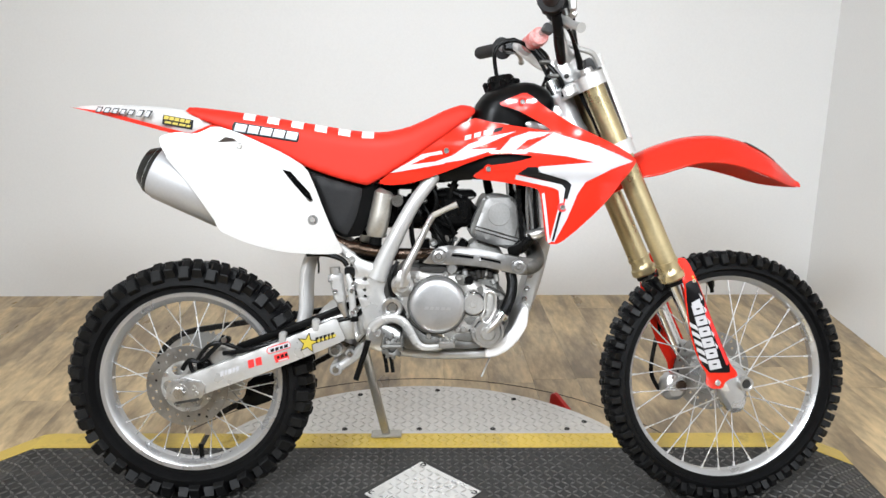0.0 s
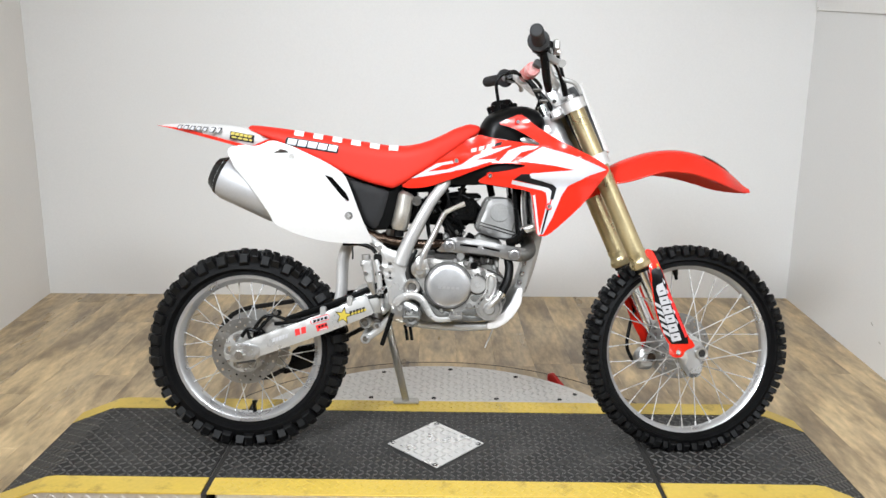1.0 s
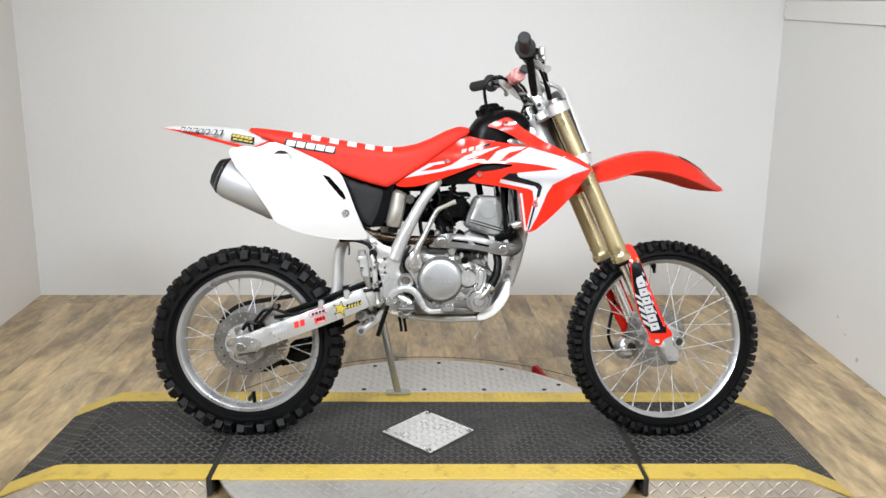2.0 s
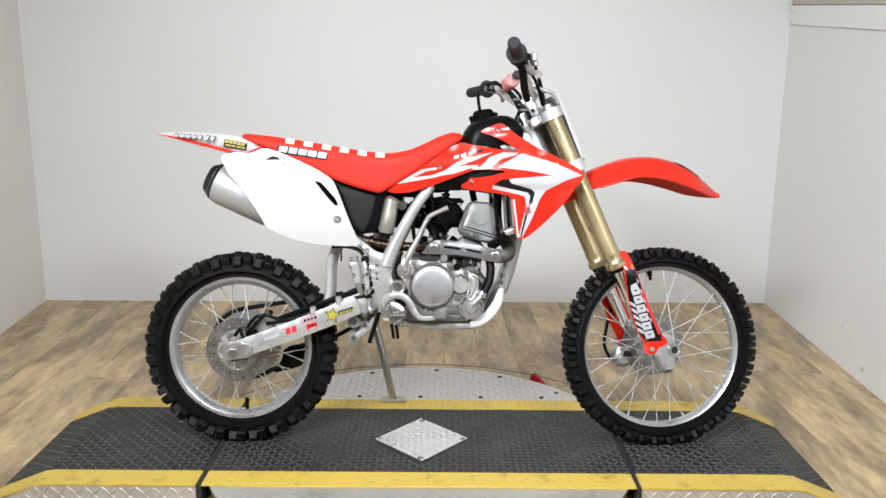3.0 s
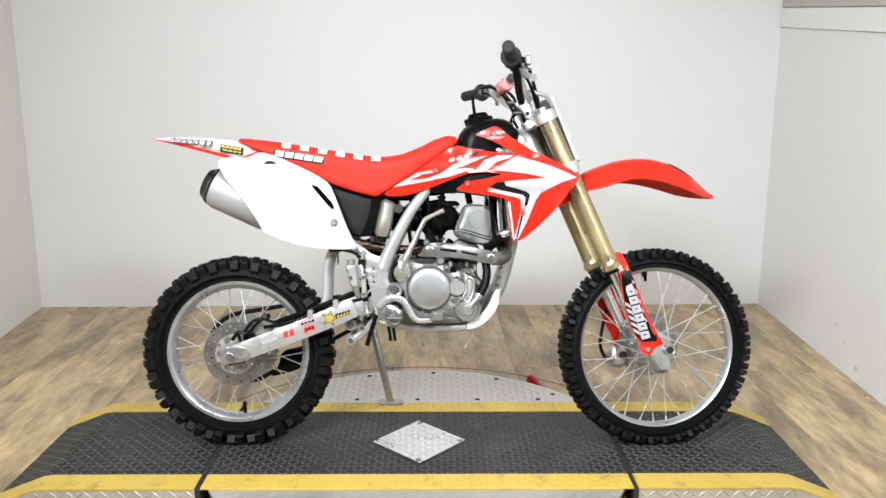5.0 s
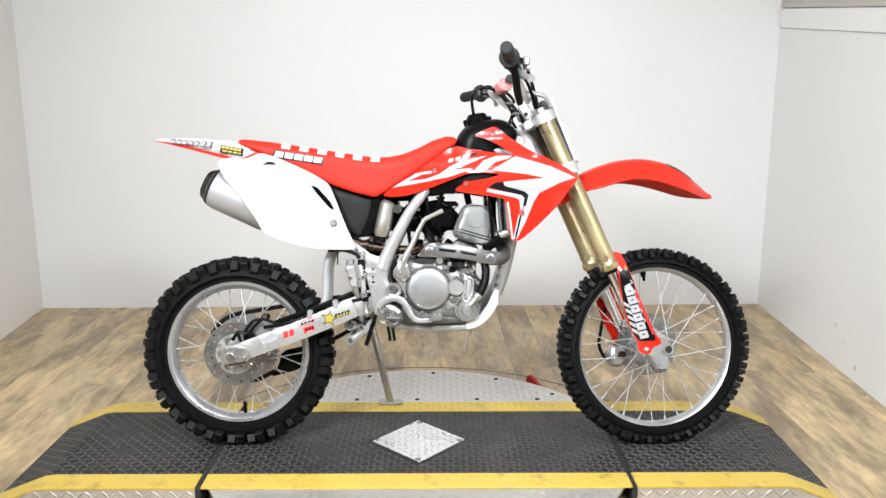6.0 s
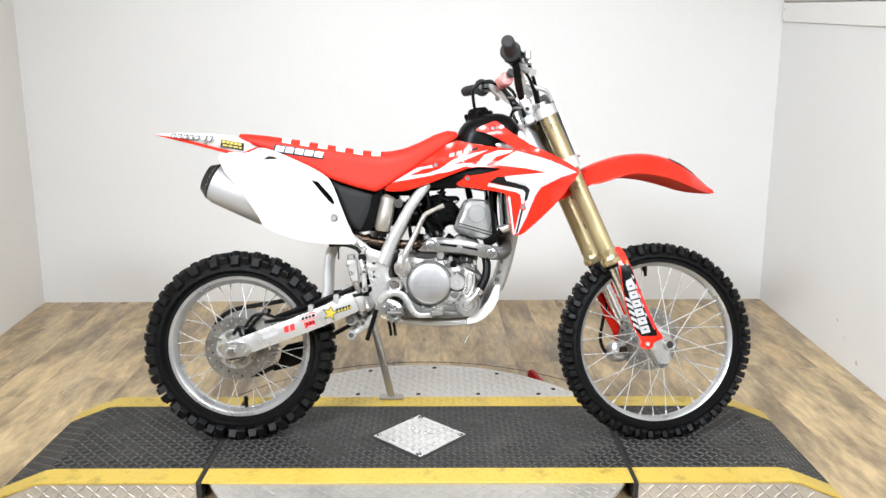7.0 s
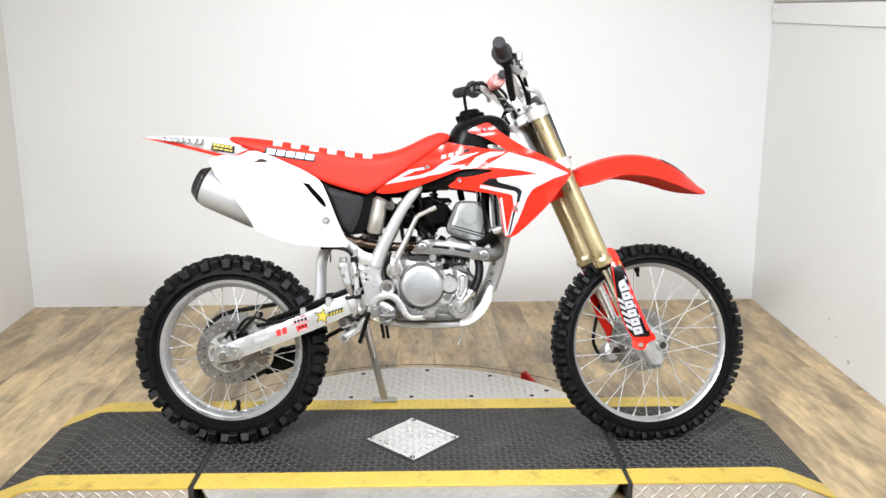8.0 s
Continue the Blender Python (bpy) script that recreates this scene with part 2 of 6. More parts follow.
        f += [tuple(range(n - 1, -1, -1)), tuple((len(p) - 1) * n + k for k in range(n))]
        return self.add(v, f)

    def body(self, outline, y0, y1, r=0.01, step=0.02, corner=1, holes=(), warp=None, m=None):
        """A side outline (x, z) made solid from y0 to y1, its rims rounded with radius r."""
        pts, tris, rim, dist = fill(outline, step, corner, holes)
        inset = [r - math.sqrt(max(0, r * r - max(0, r - d) ** 2)) for d in dist]
        n = len(pts)
        v = [(x, y0 + i, z) for (x, z), i in zip(pts, inset)] + [(x, y1 - i, z) for (x, z), i in zip(pts, inset)]
        if warp:
            v = [warp(*p) for p in v]
        f = list(tris) + [(c + n, b + n, a + n) for a, b, c in tris] + [(b, a, a + n, b + n) for a, b in rim]
        return self.add(v, f, m)

    def panel(self, outline, depth, thick, step=0.02, corner=1, holes=(), m=None):
        """A thin curved sheet: outline in (x, z), its y given by depth(x, z)."""
        pts, tris, rim, dist = fill(outline, step, corner, holes)
        n = len(pts)
        v = [(x, depth(x, z), z) for x, z in pts] + [(x, depth(x, z) + thick, z) for x, z in pts]
        f = list(tris) + [(c + n, b + n, a + n) for a, b, c in tris] + [(b, a, a + n, b + n) for a, b in rim]
        return self.add(v, f, m)


def inside(px, pz, loop):
    hit = np.zeros(len(px), bool)
    for (x0, z0), (x1, z1) in zip(loop, loop[1:] + loop[:1]):
        if z0 != z1:
            hit ^= ((z0 > pz) != (z1 > pz)) & (px < (x1 - x0) * (pz - z0) / (z1 - z0) + x0)
    return hit


def edge_distance(px, pz, loop):
    best = np.full(len(px), 1e9)
    for (x0, z0), (x1, z1) in zip(loop, loop[1:] + loop[:1]):
        dx, dz = x1 - x0, z1 - z0
        t = np.clip(((px - x0) * dx + (pz - z0) * dz) / max(dx * dx + dz * dz, 1e-12), 0, 1)
        best = np.minimum(best, np.hypot(px - x0 - t * dx, pz - z0 - t * dz))
    return best


def rounded(loop, times):
    for _ in range(times):
        out = []
        for i, p in enumerate(loop):
            a, c = loop[i - 1], loop[(i + 1) % len(loop)]
            out += [(p[0] + (a[0] - p[0]) * 0.2, p[1] + (a[1] - p[1]) * 0.2), (p[0] + (c[0] - p[0]) * 0.2, p[1] + (c[1] - p[1]) * 0.2)]
        loop = out
    return loop


def fill(outline, step, corner, holes):
    """Triangles that fill a loop, with inner points on a grid."""
    loops = []
    for k, loop in enumerate([list(outline), *[list(h) for h in holes]]):
        loop = rounded(loop, corner) if k == 0 else loop
        fine = []
        for a, b in zip(loop, loop[1:] + loop[:1]):
            n = max(1, int(math.hypot(b[0] - a[0], b[1] - a[1]) / step + 0.5))
            fine += [(a[0] + (b[0] - a[0]) * i / n, a[1] + (b[1] - a[1]) * i / n) for i in range(n)]
        loops.append(fine)
    xs, zs = zip(*loops[0])
    gx, gz = np.meshgrid(np.arange(min(xs), max(xs), step), np.arange(min(zs), max(zs), step))
    gx[1::2] += step / 2
    gx, gz = gx.ravel() + 1e-4, gz.ravel() + 1.3e-4
    keep = inside(gx, gz, loops[0]) & (edge_distance(gx, gz, loops[0]) > step * 0.35)
    for h in loops[1:]:
        keep &= ~inside(gx, gz, h) & (edge_distance(gx, gz, h) > step * 0.25)
    pts, edges = [], []
    for loop in loops:
        k = len(pts)
        pts += loop
        edges += [(k + i, k + (i + 1) % len(loop)) for i in range(len(loop))]
    pts += list(zip(gx[keep].tolist(), gz[keep].tolist()))
    vs, _, fs, *_ = geometry.delaunay_2d_cdt([Vector(p) for p in pts], edges, [], 1, 1e-7)
    pts = [(p.x, p.y) for p in vs]
    cx = np.array([sum(pts[i][0] for i in f) / 3 for f in fs])
    cz = np.array([sum(pts[i][1] for i in f) / 3 for f in fs])
    good = inside(cx, cz, loops[0])
    for h in loops[1:]:
        good &= ~inside(cx, cz, h)
    tris = [tuple(f) for f, g in zip(fs, good) if g]
    count = {}
    for a, b, c in tris:
        for e in ((a, b), (b, c), (c, a)):
            count[e] = 1
    rim = [e for e in count if (e[1], e[0]) not in count]
    px, pz = np.array([p[0] for p in pts]), np.array([p[1] for p in pts])
    dist = edge_distance(px, pz, loops[0])
    for h in loops[1:]:
        dist = np.minimum(dist, edge_distance(px, pz, h))
    return pts, tris, rim, dist.tolist()


def mesh_of(shape, mat, name, sharp=35):
    me = bpy.data.meshes.new(name)
    me.from_pydata(shape.v, [], shape.f)
    bm = bmesh.new()
    bm.from_mesh(me)
    bmesh.ops.recalc_face_normals(bm, faces=bm.faces)
    bm.to_mesh(me)
    bm.free()
    me.polygons.foreach_set("use_smooth", [True] * len(me.polygons))
    me.set_sharp_from_angle(angle=radians(sharp))
    me.materials.append(mat)
    return me


def part(name, shape, mat, parent=None, label="", m=None, sharp=35):
    """One mesh object; under parent when given."""
    ob = new(name, mesh_of(shape, mat, name, sharp) if isinstance(shape, Shape) else shape)
    if parent:
        ob.parent = parent
    ob.matrix_basis = m or Matrix()
    return tagged(ob, label)


def thing(name, m, label, category, group="", kind=""):
    ob = new(name)
    ob.empty_display_size = 0.1
    ob.matrix_basis = m
    return tagged(ob, label, category, group, kind)


def disc_loop(cx, cz, r, n=24, turn=0.0):
    return [(cx + r * math.cos(2 * math.pi * (i + turn) / n), cz + r * math.sin(2 * math.pi * (i + turn) / n)) for i in range(n)]


def lozenges(spots, length, width, height, z=0.0):
    """Raised tread bars, turned by +45 and -45 degrees in turn."""
    s = Shape()
    for k, (x, y, turn) in enumerate(spots):
        m = Matrix.Translation((x, y, z)) @ Matrix.Rotation(radians(turn), 4, "Z")
        a, b = length / 2, width / 2
        s.add([(-a, 0, 0), (0, -b, 0), (a, 0, 0), (0, b, 0), (-a * 0.55, 0, height), (a * 0.55, 0, height)],
              [(0, 1, 5, 4), (1, 2, 5), (2, 3, 4, 5), (3, 0, 4)], m)
    return s


def tread_grid(x0, x1, y0, y1, pitch, test=None):
    spots = []
    nx, ny = int((x1 - x0) / pitch), int((y1 - y0) / pitch)
    for i in range(nx + 1):
        for j in range(ny + 1):
            x, y = x0 + (i + 0.5) * (x1 - x0) / (nx + 1), y0 + (j + 0.5) * (y1 - y0) / (ny + 1)
            if test is None or test(x, y):
                spots.append((x, y, 45 if (i + j) % 2 else -45))
    return spots

# ---- room ----
CORNERS = {"bl": (-1.935, 1.762), "br": (1.77, 1.742), "fr": (1.40, -4.2), "fl": (-1.50, -4.2)}


def wall(name, a, b, label, thick=0.1, mat=WALL):
    (x0, y0), (x1, y1) = a, b
    d = Vector((x1 - x0, y1 - y0)).normalized()
    nx, ny = -d.y * thick, d.x * thick
    s = Shape()
    q = [(x0 - d.x * 0.1, y0 - d.y * 0.1), (x1 + d.x * 0.1, y1 + d.y * 0.1)]
    q = [*q, (q[1][0] + nx, q[1][1] + ny), (q[0][0] + nx, q[0][1] + ny)]
    s.add([(x, y, z) for z in (FLOOR - 0.004, CEIL) for x, y in q], [(0, 1, 2, 3), (7, 6, 5, 4), (0, 4, 5, 1), (1, 5, 6, 2), (2, 6, 7, 3), (3, 7, 4, 0)])
    return tagged(part(name, s, mat), label, "wall", kind="structure")


wall("wall_back", CORNERS["bl"], CORNERS["br"], "plain white painted wall behind the motorcycle")
wall("wall_right", CORNERS["br"], CORNERS["fr"], "plain white painted side wall with faint scuffs")
wall("wall_front", CORNERS["fr"], CORNERS["fl"], "unseen wall closing the booth, grey to cut fill light", mat=FRONTWALL)
wall("wall_left", CORNERS["fl"], CORNERS["bl"], "plain side wall of the booth, floor bounce in its beige colour", mat=LEFTWALL)
s = Shape().box(-2.2, 2.1, -4.4, 2.0, CEIL, CEIL + 0.1)
tagged(part("ceiling", s, CEILING), "plain white ceiling over the booth", "ceiling", kind="structure")
floor = part("floor", Shape().box(-2.2, 2.1, -4.4, 2.0, FLOOR - 0.1, FLOOR - 0.004), SUBFLOOR)
tagged(floor, "light brown wood-look vinyl plank floor", "floor", kind="structure")

# white board along the side wall
d = Vector((CORNERS["fr"][0] - CORNERS["br"][0], CORNERS["fr"][1] - CORNERS["br"][1])).normalized()
turn = Matrix.Translation((CORNERS["br"][0] - 0.004, CORNERS["br"][1], 1.385)) @ Matrix.Rotation(math.atan2(d.y, d.x), 4, "Z") @ Matrix.Rotation(radians(4.0), 4, "Y")
s = Shape().box(0.012, 2.4, -0.004, 0.0, -0.045, 0.045, 0.0015, turn)
board = tagged(part("trim", s, TRIM), "white painted board fixed along the side wall", "trim", kind="structure")
for z in (-0.034, 0.014):
    part("screw", Shape().lathe([(-0.0055, 0.0), (-0.0055, 0.0035), (-0.003, 0.005), (0.0, 0.005)], 10, turn @ Matrix.Translation((0.035, 0.0, z))), SCUFF, board)
# Darker beige panel from the board up.
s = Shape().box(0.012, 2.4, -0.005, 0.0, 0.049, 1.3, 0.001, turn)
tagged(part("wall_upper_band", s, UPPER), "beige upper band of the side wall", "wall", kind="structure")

# small scuffs on the side wall
for along, z, w, h, tilt in ((0.92, 0.11, 0.012, 0.004, 30), (1.12, -0.005, 0.012, 0.012, 0), (1.0, 0.06, 0.01, 0.003, 15)):
    m = Matrix.Translation((CORNERS["br"][0] + d.x * along, CORNERS["br"][1] + d.y * along, z)) @ Matrix.Rotation(math.atan2(d.y, d.x), 4, "Z") @ Matrix.Rotation(radians(tilt), 4, "Y")
    s = Shape().body([(-w, 0), (-w * 0.3, -h), (w, -h * 0.2), (w * 0.5, h), (-w * 0.4, h * 0.8)], -0.0025, 0.0, 0.0005, 0.01, 1, m=m)
    tagged(part("scuff_mark", s, SCUFF), "faint grey scuff mark on the white wall", "scuff", kind="structure")

# ---- turntable and ramps ----
BASE = pose(0, 0, 0, 0, 0, -1.1)
FAR_OUT, FAR_IN, NEAR_IN, NEAR_OUT, SEAM, BEND, END = 0.313, 0.233, -0.214, -0.297, 0.605, 1.05, 1.19
table = thing("turntable", BASE, "round aluminium tread-plate turntable with black mat and yellow edges", "turntable")


def ring_sector(r, z0, z1, n=96):
    s = Shape()
    s.add([(r * math.cos(2 * math.pi * i / n), r * math.sin(2 * math.pi * i / n), z) for z in (z0, z1) for i in range(n)],
          [tuple(range(n - 1, -1, -1)), tuple(range(n, 2 * n)), *[(i, (i + 1) % n, n + (i + 1) % n, n + i) for i in range(n)]])
    return s


part("deck", ring_sector(0.645, -0.012, -0.004), PLATE, table)
part("drum", ring_sector(0.56, FLOOR, -0.012), GAP, table, "dark support ring under the deck")
outer = lambda x, y: x * x + y * y < 0.635 ** 2 and (y > FAR_OUT + 0.012 or y < NEAR_OUT - 0.012)
tagged(part("deck_tread", lozenges(tread_grid(-0.64, 0.64, -0.64, 0.64, 0.024, outer), 0.03, 0.0085, 0.0016, -0.0042), PLATE, table), kind="stuff")
part("mat", Shape().box(-SEAM + 0.008, SEAM - 0.006, NEAR_IN, FAR_IN, -0.004, 0.0, 0.001), MAT, table, "black rubber tread mat")
for sx in (-1, 1):
    part("seam_gap", Shape().box(sx * SEAM - 0.0065, sx * SEAM + 0.0075, NEAR_OUT - 0.001, FAR_OUT, -0.05, -0.003, 0.0), GAP, table, "dark gap beside the ramp")
DIA = 0.15
free = lambda x, y: abs(x) + abs(y) > DIA + 0.012
tagged(part("mat_tread", lozenges(tread_grid(-SEAM + 0.006, SEAM - 0.006, NEAR_IN, FAR_IN, 0.0195, free), 0.024, 0.008, 0.0020), MATGLINT, table), kind="stuff")
for y0, y1 in ((FAR_IN, FAR_OUT), (NEAR_OUT, NEAR_IN)):
    e = part("edge_strip", Shape().box(-SEAM + 0.008, SEAM - 0.006, y0 + 0.001, y1, -0.004, 0.0015, 0.001), YELLOW, table, "yellow painted tread edge")
    tagged(part("edge_tread", lozenges(tread_grid(-SEAM + 0.01, SEAM - 0.01, y0 + 0.006, y1 - 0.006, 0.022), 0.026, 0.008, 0.0016, 0.0013), YELLOW, e), kind="stuff")
inset = Shape().body([(-DIA * 0.95, 0.0), (0.0, -DIA), (DIA * 0.95, 0.0), (0.0, DIA)], -0.003, 0.001, 0.0008, 0.05, 0, m=Matrix.Rotation(radians(-90), 4, "X"))
plate = part("diamond_plate", inset, BRIGHT, table, "bright diamond-shaped aluminium tread plate", pose(0, 0, 0.002, 0, 0, 2))
near = lambda x, y: abs(x) / 0.95 + abs(y) < DIA - 0.012
tagged(part("plate_tread", lozenges(tread_grid(-DIA, DIA, -DIA, DIA, 0.021, near), 0.026, 0.009, 0.0018, 0.003), BRIGHT, plate), kind="stuff")
screw = mesh_of(Shape().lathe([(-0.001, 0.0), (-0.001, 0.008), (0.0008, 0.008), (0.0008, 0.004), (-0.0003, 0.0035), (-0.0003, 0.0)], 12, Matrix.Rotation(radians(90), 4, "X")), GAP, "screw")
for x in (-0.44, -0.225, -0.013, 0.198, 0.411):
    part("screw", screw, GAP, table, m=Matrix.Translation((x, FAR_OUT + 0.035, -0.003)))
for a in range(40, 141, 23):
    part("screw", screw, GAP, table, m=Matrix.Translation((0.612 * math.cos(radians(a)), 0.612 * math.sin(radians(a)), -0.003)))
for y in (1, -1):
    part("screw", screw, GAP, table, m=Matrix.Translation((0, y * (DIA - 0.018), 0.0042)))
    part("screw", screw, GAP, table, m=Matrix.Translation((y * (DIA - 0.024), 0, 0.0042)))


def ramp(side, label):
    """An end ramp: flat near the turntable, then sloping to the floor. side: +1 or -1 along x."""
    top = lambda x: 0.0 if x < BEND else (x - BEND) / (END - BEND) * (FLOOR + 0.004)
    ob = thing("ramp", BASE @ Matrix.Rotation(0 if side > 0 else math.pi, 4, "Z"), label, "ramp", "ramps beside the turntable")
    ys = (lambda y: y) if side > 0 else (lambda y: -y)

    def strip(y0, y1, lift, low):
        y0, y1 = sorted((ys(y0), ys(y1)))
        s = Shape()
        xs = [SEAM + 0.008, BEND - 0.02, BEND + 0.01, END]
        v = [(x, y, top(x) + lift - dz) for y in (y0, y1) for dz in (0, low) for x in xs]
        f = []
        for r in range(2):
            b = r * 8
            for i in range(3):
                f.append((b + i, b + i + 1, b + 5 + i, b + 4 + i))
        for i in range(3):
            f += [(i, 8 + i, 9 + i, i + 1), (4 + i, 5 + i, 13 + i, 12 + i)]
        f += [(0, 4, 12, 8), (3, 11, 15, 7)]
        return s.add(v, f)

    part("deck", strip(NEAR_IN, FAR_IN, 0.0, 0.004), MAT, ob, "black rubber tread mat", sharp=10)
    spots = tread_grid(SEAM + 0.012, END - 0.008, min(ys(NEAR_IN), ys(FAR_IN)), max(ys(NEAR_IN), ys(FAR_IN)), 0.0215)
    s = Shape()
    for x, y, a in spots:
        p = lozenges([(0, 0, a)], 0.026, 0.0085, 0.0021)
        s.add(p.v, p.f, Matrix.Translation((x, y, top(x))) @ Matrix.Rotation(math.atan2(-FLOOR, END - BEND) if x > BEND else 0, 4, "Y"))
    tagged(part("tread", s, MATGLINT, ob), kind="stuff")
    for y0, y1 in ((FAR_IN, FAR_OUT), (NEAR_OUT, NEAR_IN)):
        part("edge_strip", strip(y0, y1, 0.0015, 0.005), YELLOW, ob, "yellow painted edge", sharp=10)
    for y in (NEAR_OUT, FAR_OUT):
        yy = ys(y)
        outline = [(SEAM + 0.008, FLOOR), (END - 0.01, FLOOR), (BEND, -0.004), (SEAM + 0.008, -0.004)]
        a, b = (yy + 0.003, yy + 0.006) if yy < 0 else (yy - 0.006, yy - 0.003)
        sk = part("side_skirt", Shape().body(outline, a, b, 0.0005, 0.1, 0), SKIRT, ob, "brownish aluminium tread-plate skirt")
        s = Shape()
        for i in range(24):
            for j in range(2):
                x = SEAM + 0.02 + i * 0.0235
                z = -0.019 - j * 0.024
                if x < BEND + (-z - 0.012) * 2.2:
                    p = lozenges([(0, 0, 45 if (i + j) % 2 else -45)], 0.034, 0.009, 0.002)
                    face = Matrix.Rotation(radians(90 if yy < 0 else -90), 4, "X")
                    s.add(p.v, p.f, Matrix.Translation((x, a if yy < 0 else b, z)) @ face)
        tagged(part("skirt_tread", s, SKIRT, sk), kind="stuff")
    part("core", Shape().body([(SEAM + 0.01, FLOOR), (END - 0.03, FLOOR), (BEND, -0.006), (SEAM + 0.01, -0.006)], min(ys(NEAR_OUT), ys(FAR_OUT)) + 0.01, max(ys(NEAR_OUT), ys(FAR_OUT)) - 0.01, 0.0, 0.2, 0), GAP, ob)
    return ob


ramp(1, "black rubber ramp with yellow edges beside the front wheel")
ramp(-1, "black rubber ramp with yellow edges beside the rear wheel")

# red lever that sticks out under the turntable
lever = thing("red_lever", pose(0.436, 0.585, FLOOR, 0, 0, -48), "small red painted lever beside the turntable", "lever")
part("pedal", Shape().body([(-0.03, 0.012), (-0.028, 0.044), (-0.012, 0.052), (0.02, 0.03), (0.045, 0.014), (0.045, 0.0), (-0.01, 0.0)], -0.012, 0.012, 0.005, 0.01, 1), REDPAINT, lever)
part("pin", Shape().rod((0.03, -0.016, 0.008), (0.03, 0.016, 0.008), 0.004), GAP, lever)

# ---- motorcycle ----
# local axes: x to its front, y to its left, z up; it leans to its left on the side stand
BIKE = pose(0.091, 0.009, 0.0, 0, 0, -1.0) @ pose(0, 0, 0, -9.0, 0, 0)
bike = thing("dirt_bike", BIKE, "red and white off-road motorcycle leaning on its side stand", "motorcycle")
STEER = Matrix.Translation((0.72, 0, 0)) @ Matrix.Rotation(radians(-24.5), 4, "Y") @ Matrix.Rotation(radians(7.5), 4, "Z") @ Matrix.Rotation(radians(24.5), 4, "Y") @ Matrix.Translation((-0.72, 0, 0))


def mirrored(shape):
    s = Shape()
    s.v, s.f = [(x, -y, z) for x, y, z in shape.v], list(shape.f)
    return s


def bolt_at(parent, x, y, z, r=0.008, mat=None, label="", m=None):
    """A hexagon-socket bolt head whose face looks to -y."""
    s = Shape().lathe([(0.004, 0.0), (0.004, r), (-0.002, r), (-0.0035, r * 0.8), (-0.0035, r * 0.45), (-0.001, r * 0.4), (-0.001, 0.0)], 14)
    return part("bolt", s, mat or CHROME, parent, label, (m or Matrix()) @ Matrix.Translation((x, y, z)))


